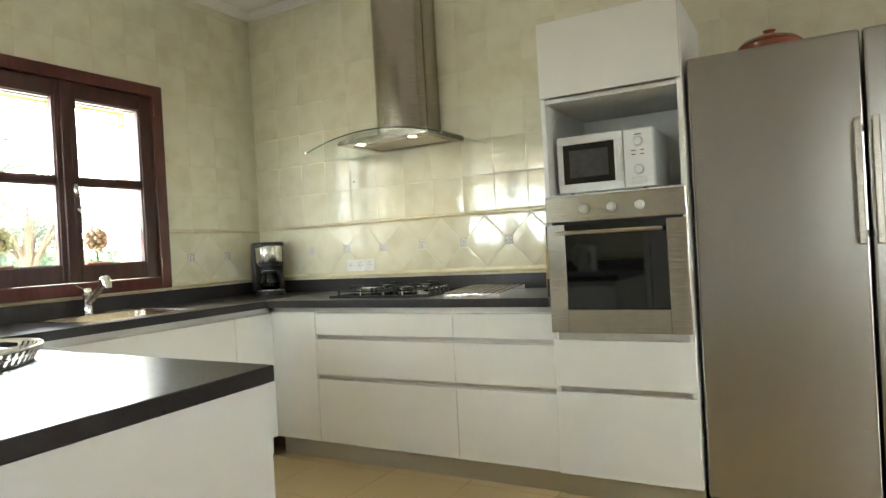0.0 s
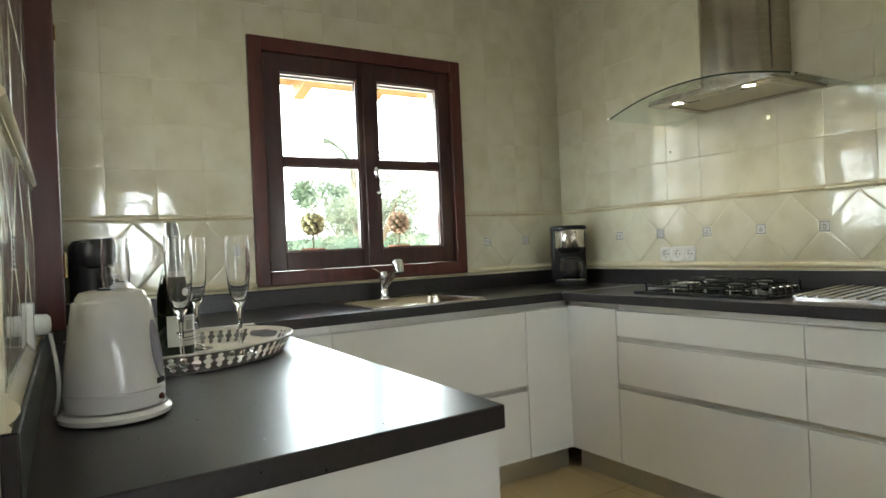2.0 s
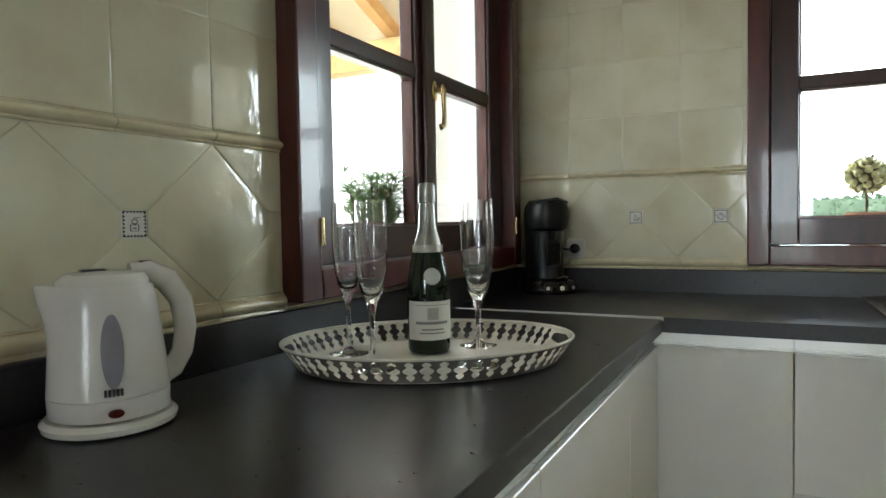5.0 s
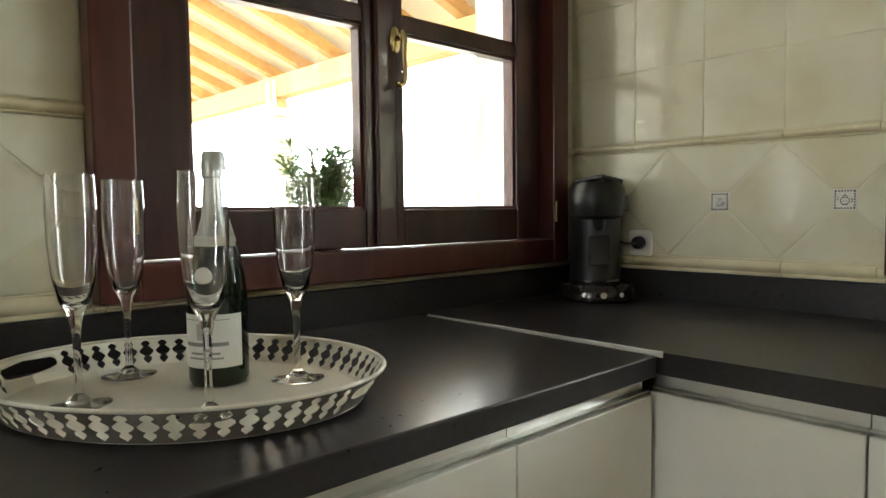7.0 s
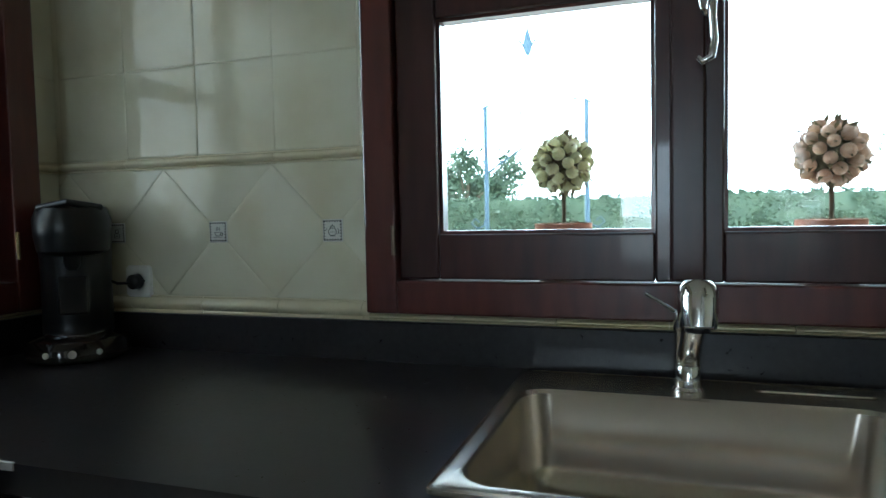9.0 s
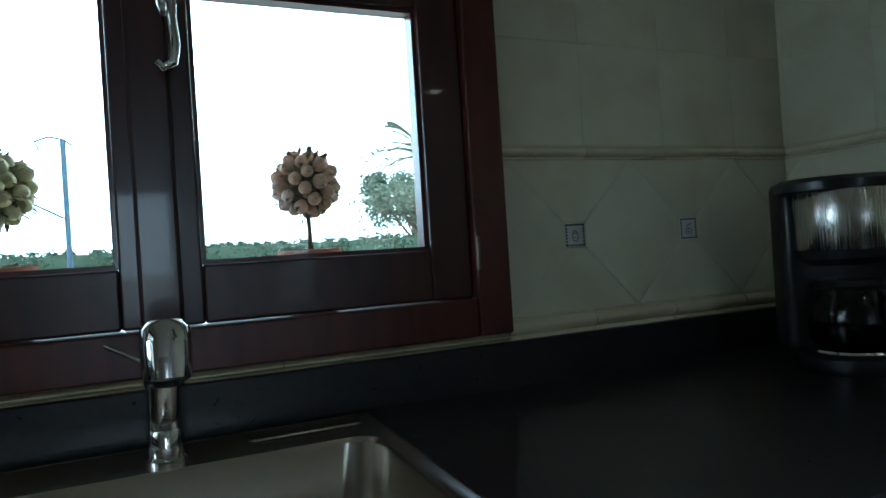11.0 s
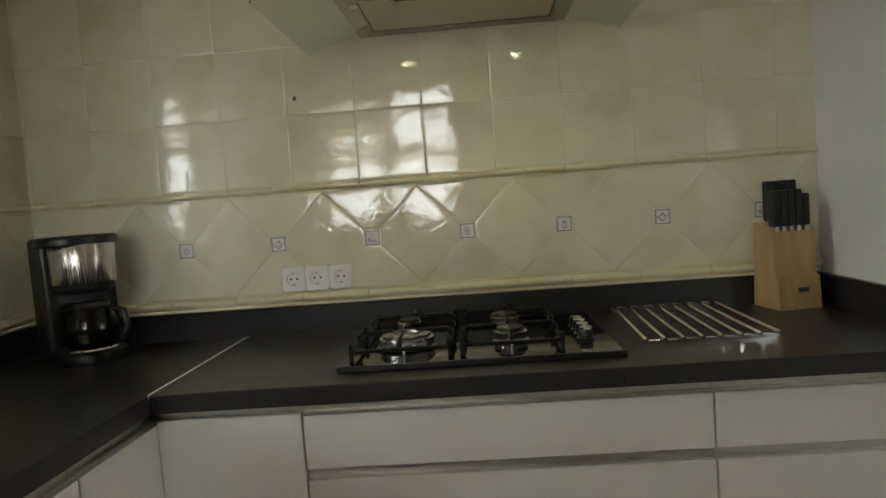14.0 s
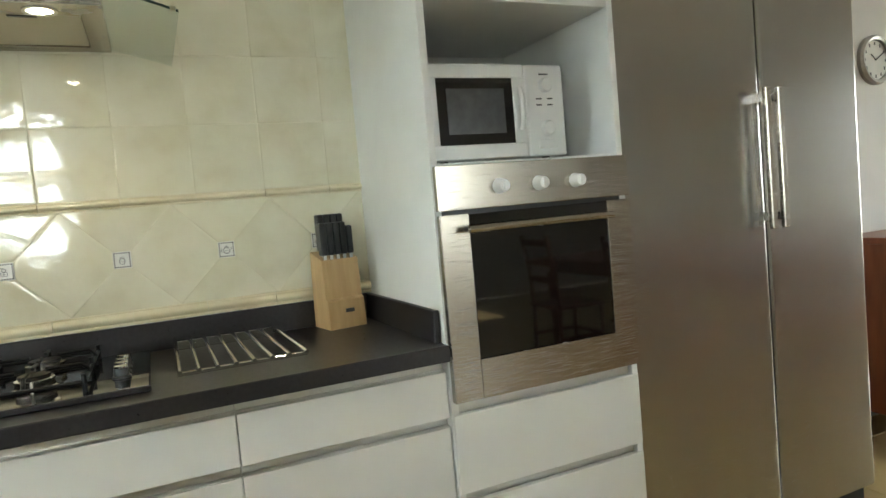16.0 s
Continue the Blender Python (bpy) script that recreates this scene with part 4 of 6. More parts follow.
part("lid", lathe([(0.084, 0.0), (0.088, 0.004), (0.088, 0.018), (0.080, 0.026), (0.0, 0.028)], (-0.004, 0.008, 1.212), 40, sx=1.18), BLACKP, cm, "", True)
part("hot_plate", lathe([(0.066, 0.0), (0.064, 0.004), (0.0, 0.004)], (0, -0.005, 0.9335), 30), CHROME, cm, "", True)
jug = part("carafe", lathe([(0.0, 0.0), (0.050, 0.0), (0.066, 0.015), (0.070, 0.045), (0.062, 0.085), (0.050, 0.105), (0.048, 0.105), (0.060, 0.084), (0.068, 0.045), (0.064, 0.016), (0.049, 0.002), (0.0, 0.002)], (0, -0.005, 0.938), 40), GL, cm, "clear glass carafe", True)
part("carafe_lid", lathe([(0.052, 0.0), (0.055, 0.006), (0.05, 0.016), (0.0, 0.018)], (0, -0.005, 1.042), 32), BLACKP, jug, "", True)
part("carafe_handle", tube([(0.035, -0.050, 1.040), (0.052, -0.085, 1.030), (0.055, -0.095, 0.990), (0.045, -0.072, 0.955)], 0.009, 12), BLACKP, jug, "", True)
part("water_gauge", box(-0.066, -0.058, 0.029, 0.036, 0.97, 1.08, 0.001), DARKGLASS, cm)

# ---- coffee pad machine ----
SX, SYY = 0.162, -0.112
at_turn(SX, SYY, 42)
pm = thing("coffee_pad_machine", (0, 0, 0.901), "slim black coffee pad machine with chrome drip tray", "coffee machine")
part("body", lathe([(0.078, 0.0), (0.080, 0.02), (0.078, 0.16), (0.081, 0.24), (0.083, 0.285), (0.078, 0.318), (0.062, 0.338), (0.03, 0.345), (0.0, 0.346)], (0, 0.022, 0.905), 40, sx=0.92, sy=0.92), BLACKP, pm, "", True)
part("brew_head", lathe([(0.0, 0.0), (0.055, 0.0), (0.072, 0.010), (0.078, 0.045), (0.079, 0.080), (0.070, 0.105), (0.040, 0.118), (0.0, 0.121)], (0, -0.012, 1.130), 40), BLACKP, pm, "", True)
part("lever", tube([(-0.06, -0.045, 1.235), (0.0, -0.092, 1.246), (0.06, -0.045, 1.235)], 0.008, 10), BLACKP, pm, "", True)
part("front_recess", box(-0.030, 0.030, -0.062, -0.052, 1.00, 1.085, 0.004), surface("dark_gloss", (0.02, 0.02, 0.022), (0.03, 0.03, 0.03), 0.1, 20), pm)
part("spout", lathe([(0.010, 0.0), (0.016, 0.01), (0.018, 0.035)], (0, -0.050, 1.098), 20), BLACKP, pm, "", True)
ft = part("foot_ring", lathe([(0.0, 0.0), (0.098, 0.0), (0.105, 0.006), (0.106, 0.030), (0.098, 0.046), (0.070, 0.054), (0.0, 0.054)], (0, -0.022, 0.901), 44), surface("piano_black", (0.010, 0.008, 0.007), (0.016, 0.012, 0.010), 0.06, 10, bstr=0), pm, "glossy black foot", True)
part("drip_tray", lathe([(0.0, 0.0), (0.056, 0.0), (0.060, 0.005), (0.052, 0.009), (0.0, 0.009)], (0, -0.050, 0.9545), 36), CHROME, pm, "chrome drip tray", True)
for a, r in ((-28, 0.0065), (0, 0.0085), (28, 0.0065)):
    aa = radians(-90 + a)
    bx_, by_ = 0.106 * math.cos(aa), -0.022 + 0.106 * math.sin(aa)
    bb = lathe([(0.0, 0.003), (r, 0.0025), (r, -0.002)], (0, 0, 0), 18)
    bmesh.ops.transform(bb, matrix=Matrix.Translation((bx_, by_, 0.924)) @ Matrix.Rotation(aa + math.pi / 2, 4, 'Z') @ Matrix.Rotation(radians(90), 4, 'X'), verts=bb.verts)
    part("button", bb, WHITEP, ft, "pale round button")
TURN[0] = Matrix.Identity(4)

# ---- kettle ----
KX, KY = 0.074, -1.886
KA = radians(-115)
kettle = thing("kettle", (KX, KY, 0.899), "white plastic cordless kettle on its base", "kettle")
KW = surface("kettle_shell", (0.72, 0.70, 0.66), (0.76, 0.74, 0.70), 0.22, 10, bstr=0.02, coat=0.2)
part("power_base", lathe([(0.0, 0.0), (0.074, 0.0), (0.084, 0.004), (0.086, 0.012), (0.080, 0.018), (0.0, 0.019)], (KX, KY, 0.899), 48), KW, kettle, "round white base", True)
def kettle_ring(z, r, spout=0.0, n=56):
    """A ring that swells towards the spout and pinches a little at the handle."""
    ring = []
    for i in range(n):
        a = 2 * math.pi * i / n
        d = math.atan2(math.sin(a - KA), math.cos(a - KA))
        rr = r + spout * math.exp(-(d / 0.33) ** 2) + spout * 0.25 * math.exp(-(d / 0.7) ** 2)
        ring.append((KX + rr * math.cos(a), KY + rr * math.sin(a), z + spout * 0.22 * math.exp(-(d / 0.4) ** 2)))
    return ring
kz = 0.918
shell = [kettle_ring(kz, 0.070), kettle_ring(kz + 0.002, 0.0755), kettle_ring(kz + 0.028, 0.0765), kettle_ring(kz + 0.0285, 0.0750), kettle_ring(kz + 0.030, 0.0765), kettle_ring(kz + 0.06, 0.0745, 0.0), kettle_ring(kz + 0.095, 0.070, 0.002), kettle_ring(kz + 0.125, 0.0665, 0.007), kettle_ring(kz + 0.150, 0.0625, 0.016), kettle_ring(kz + 0.170, 0.0595, 0.022), kettle_ring(kz + 0.174, 0.0575, 0.021), kettle_ring(kz + 0.166, 0.048, 0.015), kettle_ring(kz + 0.150, 0.044, 0.006)]
part("jug", skin(shell), KW, kettle, "tapered white jug", True)
lidr = [kettle_ring(kz + 0.166, 0.0545, 0.008), kettle_ring(kz + 0.180, 0.0540, 0.007), kettle_ring(kz + 0.189, 0.048, 0.003), kettle_ring(kz + 0.192, 0.034), kettle_ring(kz + 0.193, 0.018)]
kl = part("lid", skin(lidr), KW, kettle, "", True)
ca, sa = math.cos(KA), math.sin(KA)
def kp(d, side, z):
    """A point d towards the spout and side to its left."""
    return (KX + ca * d - sa * side, KY + sa * d + ca * side, z)
lb = box(-0.016, 0.016, -0.011, 0.011, 0, 0.004, 0.002)
bmesh.ops.transform(lb, matrix=Matrix.Translation(kp(0.016, 0, kz + 0.1915)) @ Matrix.Rotation(KA, 4, 'Z'), verts=lb.verts)
part("lid_recess", lb, BLACKP, kl, "dark oval recess")
hp = [kp(-0.030, 0, kz + 0.186), kp(-0.052, 0, kz + 0.187), kp(-0.078, 0, kz + 0.176), kp(-0.098, 0, kz + 0.145), kp(-0.104, 0, kz + 0.105), kp(-0.098, 0, kz + 0.07), kp(-0.084, 0, kz + 0.045), kp(-0.068, 0, kz + 0.036)]
part("handle", tube(hp, 0.012, 16, radii=[0.016, 0.018, 0.018, 0.0165, 0.0155, 0.0150, 0.0145, 0.013]), KW, kettle, "looped white handle", True)
sw = box(-0.010, 0.010, -0.008, 0.008, 0, 0.010, 0.003)
bmesh.ops.transform(sw, matrix=Matrix.Translation(kp(-0.050, 0, kz + 0.194)) @ Matrix.Rotation(KA, 4, 'Z'), verts=sw.verts)
part("steam_switch", sw, BLACKP, kettle, "dark switch")
def on_jug(ang, z, w, h2, depth, name, material, label, parent=None, oval=True, at=None):
    """A small plate bent onto the jug's side."""
    r0 = 0.0772 - 0.14 * max(0.0, z - kz - 0.05)
    bm = lathe([(0.5, -depth), (0.5, 0.0015), (0.42, 0.0025), (0.0, 0.003)], (0, 0, 0), 28) if oval else box(-0.5, 0.5, -0.5, 0.5, -0.001, 0.0012)
    m = Matrix.Translation((KX + r0 * math.cos(ang), KY + r0 * math.sin(ang), z)) @ Matrix.Rotation(ang + math.pi / 2, 4, 'Z') @ Matrix.Rotation(radians(90 + (-8 if z > kz + 0.05 else 0)), 4, 'X') @ Matrix.Diagonal((w, h2, 1, 1))
    bmesh.ops.transform(bm, matrix=m, verts=bm.verts)
    return part(name, bm, material, parent or kettle, label, oval)
WA = KA + radians(82)
on_jug(WA, kz + 0.092, 0.027, 0.096, 0.010, "water_gauge", surface("grey_gauge", (0.26, 0.25, 0.30), (0.33, 0.32, 0.37), 0.2, 20), "grey oval water gauge")
on_jug(WA + 0.02, kz + 0.013, 0.019, 0.011, 0.004, "indicator_light", surface("red_lens", (0.07, 0.008, 0.006), (0.10, 0.012, 0.01), 0.1, 30), "dark red indicator")
for i in range(5):
    on_jug(WA - 0.13 + i * 0.062, kz + 0.040, 0.0028, 0.009, 0.003, "printed_mark", INSETDARK, "", oval=False)

# ---- tray with bottle and flutes ----
TX, TY, TA, TB, TROT = 0.300, -1.362, 0.288, 0.2185, radians(33.8)
TRAYM = surface("cream_enamel", (0.74, 0.71, 0.62), (0.79, 0.77, 0.69), 0.3, 9, bstr=0.02, coat=0.2)
tray = thing("serving_tray", (TX, TY, 0.899), "cream oval metal tray with a pierced rim", "tray")
def tray_pt(t, k, z):
    x, y = TA * k * math.cos(t), TB * k * math.sin(t)
    return Vector((TX + x * math.cos(TROT) - y * math.sin(TROT), TY + x * math.sin(TROT) + y * math.cos(TROT), z))
tz = 0.8995
part("floor_plate", skin([[tray_pt(2 * math.pi * i / 72, k, z) for i in range(72)] for k, z in ((0.01, tz), (0.86, tz), (0.88, tz + 0.002), (0.872, tz + 0.0055), (0.84, tz + 0.003), (0.02, tz + 0.003))]), TRAYM, tray, "", True)
# darker enamel copy: shade on the rim's outer face put into its colour
TRAYSHADE = surface("shaded_enamel", (0.16, 0.145, 0.125), (0.21, 0.19, 0.165), 0.35, 12, bstr=0.02)
def rim_k(f):
    return 0.875 + 0.105 * f
# pierced rim: one bay at a time, with a key-hole opening; the two ends carry hand holes
def bay(t0, t1, n, shape):
    """A bay of the rim between two angles, its opening following shape(f): the half width of the hole at height f."""
    bm = bmesh.new()
    N, Z = 10, 14
    grid = {}
    for side in (0, 1):
        off = 0.0016 * side
        for j in range(Z + 1):
            f = j / Z
            hole = shape(f)
            for i in range(4):
                if i == 0: c = 0.0
                elif i == 1: c = 0.5 - hole
                elif i == 2: c = 0.5 + hole
                else: c = 1.0
                p = tray_pt(t0 + (t1 - t0) * c, rim_k(f) + off / 0.2, tz + 0.003 + 0.042 * f)
                grid[side, j, i] = bm.verts.new(p)
    for j in range(Z):
        for (i, k) in ((0, 1), (2, 3)):
            for side in (0, 1):
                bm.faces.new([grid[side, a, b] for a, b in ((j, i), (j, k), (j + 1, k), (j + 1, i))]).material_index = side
        if shape(j / Z) < 1e-4 and shape((j + 1) / Z) < 1e-4:
            continue
        for i in (1, 2):
            bm.faces.new([grid[s, a, i] for s, a in ((0, j), (1, j), (1, j + 1), (0, j + 1))])
    bmesh.ops.remove_doubles(bm, verts=bm.verts, dist=1e-6)
    return bm
def keyhole(f):
    if f < 0.14 or f > 0.90:
        return 0.0
    w = 0.13
    for c, s, a in ((0.25, 0.11, 0.24), (0.53, 0.14, 0.40), (0.80, 0.095, 0.24)):
        if abs(f - c) < s:
            w = max(w, a * math.sqrt(max(0.0, 1 - ((f - c) / s) ** 2)) + 0.04)
    return w
def hand(f):
    if abs(f - 0.62) > 0.235:
        return 0.0
    return 0.46 * (1 - ((f - 0.62) / 0.236) ** 4) ** 0.5
NB = 60
for b in range(NB):
    t0, t1 = 2 * math.pi * (b - 0.5) / NB, 2 * math.pi * (b + 0.5) / NB
    mid = (b % (NB // 2))
    if mid in (NB // 2 - 1, 1, NB // 2 - 2, 2):
        continue
    if mid == 0:
        part("hand_hole_rim", bay(2 * math.pi * (b - 2.5) / NB, 2 * math.pi * (b + 2.5) / NB, 6, hand), TRAYM, tray, "rim with a hand hole").data.materials.append(TRAYSHADE)
    else:
        part("pierced_rim", bay(t0, t1, 6, keyhole), TRAYM, tray).data.materials.append(TRAYSHADE)
part("rolled_edge", tube([tray_pt(2 * math.pi * i / 72, rim_k(1.0) + 0.004, tz + 0.046) for i in range(73)], 0.0028, 8), TRAYM, tray, "", True)

BX, BY, BZ = 0.268, -1.300, tz + 0.0035
BOTG, _nt, _b = mat("bottle_green")
_b.inputs["Base Color"].default_value = (0.006, 0.014, 0.006, 1)
_b.inputs["Roughness"].default_value = 0.05
_n = noise_node(_nt, 6, 2)
bump(_nt, _n.outputs["Fac"], _b, 0.03, 0.002)
FOIL = surface("silver_foil", (0.42, 0.44, 0.42), (0.55, 0.57, 0.55), 0.38, 30, metal=0.7, bscale=90, bstr=0.35, bdist=0.002)
PAPER = surface("label_paper", (0.66, 0.65, 0.60), (0.72, 0.71, 0.66), 0.7, 20)
PRINT = surface("label_print", (0.20, 0.20, 0.19), (0.30, 0.29, 0.28), 0.7, 20)
bottle = thing("sparkling_wine_bottle", (BX, BY, BZ), "dark green sparkling wine bottle with silver foil", "bottle")
part("glass_body", lathe([(0.0, 0.006), (0.030, 0.0), (0.040, 0.002), (0.0435, 0.010), (0.0435, 0.135), (0.041, 0.165), (0.034, 0.195), (0.0255, 0.225), (0.0185, 0.250)], (BX, BY, BZ), 44), BOTG, bottle, "dark green glass", True)
part("foil", lathe([(0.0300, 0.2120), (0.0262, 0.226), (0.0195, 0.250), (0.0165, 0.285), (0.0150, 0.305), (0.0175, 0.308), (0.0178, 0.322), (0.0168, 0.340), (0.0140, 0.346), (0.0, 0.348)], (BX, BY, BZ), 36), FOIL, bottle, "crinkled silver foil", True)
def bent_label(z0, z1, r, a0, a1, material, name, parent, label="", n=18):
    bm = bmesh.new()
    lo, hi = [], []
    for i in range(n + 1):
        a = radians(a0 + (a1 - a0) * i / n)
        lo.append((bm.verts.new((BX + r * math.cos(a), BY + r * math.sin(a), BZ + z0)), bm.verts.new((BX + (r - 0.001) * math.cos(a), BY + (r - 0.001) * math.sin(a), BZ + z0))))
        hi.append((bm.verts.new((BX + r * math.cos(a), BY + r * math.sin(a), BZ + z1)), bm.verts.new((BX + (r - 0.001) * math.cos(a), BY + (r - 0.001) * math.sin(a), BZ + z1))))
    for i in range(n):
        bm.faces.new((lo[i][0], lo[i + 1][0], hi[i + 1][0], hi[i][0]))
        bm.faces.new((lo[i][1], hi[i][1], hi[i + 1][1], lo[i + 1][1]))
        bm.faces.new((hi[i][0], hi[i + 1][0], hi[i + 1][1], hi[i][1]))
        bm.faces.new((lo[i][0], lo[i][1], lo[i + 1][1], lo[i + 1][0]))
    return part(name, bm, material, parent, label, True)
LA = -52
lab = bent_label(0.030, 0.108, 0.0442, LA - 75, LA + 75, PAPER, "paper_label", bottle, "off-white paper label")
for z, w, hh in ((0.062, 46, 0.0055), (0.050, 30, 0.003), (0.043, 36, 0.0025), (0.100, 50, 0.001)):
    bent_label(z, z + hh, 0.0446, LA - w, LA + w, PRINT, "printed_line", lab)
bent_label(0.071, 0.095, 0.0446, LA - 14, LA + 16, surface("label_crest", (0.36, 0.35, 0.32), (0.50, 0.49, 0.46), 0.7, 60), "printed_crest", lab)
nk = bent_label(0.2055, 0.2205, 0.0315, LA - 90, LA + 90, PAPER, "neck_label", bottle, "pale neck band")
med = lathe([(0.0, 0.002), (0.016, 0.0018), (0.017, 0.0)], (0, 0, 0), 26)
ma = radians(LA)
bmesh.ops.transform(med, matrix=Matrix.Translation((BX + 0.0418 * math.cos(ma), BY + 0.0418 * math.sin(ma), BZ + 0.158)) @ Matrix.Rotation(ma + math.pi / 2, 4, 'Z') @ Matrix.Rotation(radians(80), 4, 'X'), verts=med.verts)
part("medallion", med, PAPER, bottle, "round pale seal")
CRYSTAL = solid_glass("crystal", (1, 1, 1))
flute = thing("champagne_flute", (0, 0, 0), "clear empty champagne flute standing on the tray", "champagne flute", "flutes on the tray")
part("foot", lathe([(0.0, 0.0), (0.030, 0.0), (0.0315, 0.001), (0.030, 0.002), (0.012, 0.005), (0.0045, 0.012), (0.0, 0.013)], (0, 0, 0), 32), CRYSTAL, flute, "", True)
part("stem", lathe([(0.0, 0.0125), (0.0042, 0.012), (0.0036, 0.04), (0.0042, 0.075), (0.0075, 0.095), (0.0, 0.096)], (0, 0, 0), 20), CRYSTAL, flute, "", True)
part("bowl", lathe([(0.0, 0.0935), (0.0078, 0.0945), (0.0150, 0.110), (0.0205, 0.135), (0.0235, 0.170), (0.0240, 0.205), (0.0228, 0.240), (0.0222, 0.240), (0.0232, 0.205), (0.0227, 0.170), (0.0195, 0.136), (0.0135, 0.112), (0.0, 0.101)], (0, 0, 0), 36), CRYSTAL, flute, "tall thin glass bowl", True)
fz = tz + 0.0035
flute.matrix_basis = Matrix.Translation((0.249, -1.487, fz)) @ Matrix.Scale(1.28, 4)
for fx, fy in ((0.127, -1.384), (0.412, -1.380), (0.339, -1.208)):
    copy_thing(flute, Matrix.Translation((fx, fy, fz)) @ Matrix.Rotation(fx * 9, 4, 'Z'))

# ---- window furniture ----
def window_handle(parent, to_world, W, metal, label):
    u, z = W / 2 + (0.050 if metal is CHROME else 0.020), 0.540
    def P(du, w, dz):
        return to_world(u + du, w, z + dz)
    def lump(r, sz, c, n=20):
        bm = lathe([(0.0, -1), (0.6, -0.8), (0.95, -0.35), (1.0, 0.0), (0.95, 0.35), (0.6, 0.8), (0.0, 1)], (0, 0, 0), n)
        bmesh.ops.transform(bm, matrix=Matrix.Translation(c) @ Matrix.Diagonal((r[0], r[1], sz, 1)), verts=bm.verts)
        return bm
    c0 = P(0, 0.027, 0.02)
    across = abs(P(1, 0, 0)[0] - P(0, 0, 0)[0]) > 0.5
    h1 = part("handle_plate", lump((0.015, 0.006) if across else (0.006, 0.015), 0.034, c0), metal, parent, label, True)
    part("handle_neck", tube([P(0, 0.028, 0.022), P(0, 0.052, 0.022)], 0.0075, 14), metal, h1, "", True)
    part("handle_grip", tube([P(0.002, 0.050, 0.036), P(0.006, 0.054, 0.020), P(0.006, 0.054, -0.02), P(0.009, 0.054, -0.06), P(0.004, 0.054, -0.085), P(-0.010, 0.054, -0.093), P(-0.017, 0.054, -0.084)], 0.007, 12, radii=[0.006, 0.0085, 0.0065, 0.007, 0.0075, 0.007, 0.005]), metal, h1, "", True)
window_handle(window_1, north_world, NW[1] - NW[0], CHROME, "curved metal handle")
TURN[0] = SLANT
window_handle(window_2, west_world, WW[1] - WW[0], BRASS, "curved brass handle")
TURN[0] = Matrix.Identity(4)

# ---- ceiling trim, lamps, dining end ----
cor = bmesh.new()
prof = [(0.0, 0.0), (0.055, 0.0), (0.055, -0.008), (0.040, -0.020), (0.022, -0.030), (0.010, -0.045), (0.0, -0.045)]
poly_prism([(-p[0], CH + p[1]) for p in prof], 'x', 0.0, XE, cor)
poly_prism([(XE - p[0], CH + p[1]) for p in prof], 'y', -7.8, -0.056, cor)
cornice = structure("cornice_trim", cor, CEIL, "white moulded plaster cornice", "cornice")
SPOTG = glow("downlight_glow", (1.0, 0.88, 0.70), 6.0)
def downlight(x, y, power):
    t = thing("recessed_downlight", (x, y, CH), "small round recessed ceiling downlight, switched on", "ceiling light", "ceiling downlights")
    part("ring", lathe([(0.045, 0.0), (0.045, -0.004), (0.034, -0.006), (0.032, 0.0)], (x, y, CH), 28), CHROME, t, "", True)
    part("bulb", lathe([(0.0, -0.003), (0.031, -0.002), (0.0315, 0.0)], (x, y, CH), 24), SPOTG, t)
    l = new("downlight", bpy.data.lights.new("downlight", 'SPOT'))
    l.data.energy, l.data.color, l.data.spot_size, l.data.shadow_soft_size, l.data.spot_blend = power, (1.0, 0.86, 0.66), radians(120), 0.03, 0.6
    l.matrix_world = look((x, y, CH - 0.012), (x, y, 0))
# last two, over the unseen dining end, are placed to brighten the refrigerators
for x, y, w in ((0.75, -0.95, 0.7), (2.0, -0.95, 0.7), (0.75, -2.3, 0.9), (2.0, -2.3, 0.9), (0.4, -4.6, 2.5), (1.5, -4.9, 2.5)):
    downlight(x, y, w)
CLK = surface("clock_rim", (0.40, 0.38, 0.34), (0.52, 0.50, 0.46), 0.3, 12, metal=0.6)
clock = thing("wall_clock", (XE, -5.06, 1.782), "round grey-rimmed wall clock on the plaster wall", "clock")
part("case", lathe([(0.120, 0.0), (0.122, -0.02), (0.112, -0.032), (0.098, -0.028), (0.097, -0.012), (0.0, -0.012)], (XE, -5.06, 1.782), 44, 'x'), CLK, clock, "", True)
part("dial", lathe([(0.096, -0.0125), (0.096, -0.015), (0.0, -0.0152)], (XE, -5.06, 1.782), 40, 'x'), PAPER, clock)
for i in range(12):
    a = math.pi * i / 6
    cy, cz = -5.06 + 0.080 * math.sin(a), 1.782 + 0.080 * math.cos(a)
    part("hour_mark", box(XE - 0.0165, XE - 0.0152, cy - 0.004, cy + 0.004, cz - 0.008, cz + 0.008), INSETDARK, clock)
for a, L in ((50, 0.045), (-60, 0.065)):
    part("hand", tube([(XE - 0.018, -5.06, 1.782), (XE - 0.018, -5.06 + L * math.sin(radians(a)), 1.782 + L * math.cos(radians(a)))], 0.0022, 6), BLACKP, clock)
CHERRY = surface("cherry_wood", (0.20, 0.055, 0.022), (0.30, 0.09, 0.035), 0.32, 4, bscale=30, bstr=0.06, stretch=(6, 6, 1))
sb = thing("sideboard", (2.59, -5.35, 0.0), "reddish wooden sideboard against the plaster wall", "sideboard")
part("top", box(2.36, XE - 0.002, -6.02, -4.68, 0.905, 0.935, 0.004, seg=2), CHERRY, sb)
part("body", box(2.40, XE - 0.004, -5.98, -4.72, 0.10, 0.904, 0.003), CHERRY, sb)
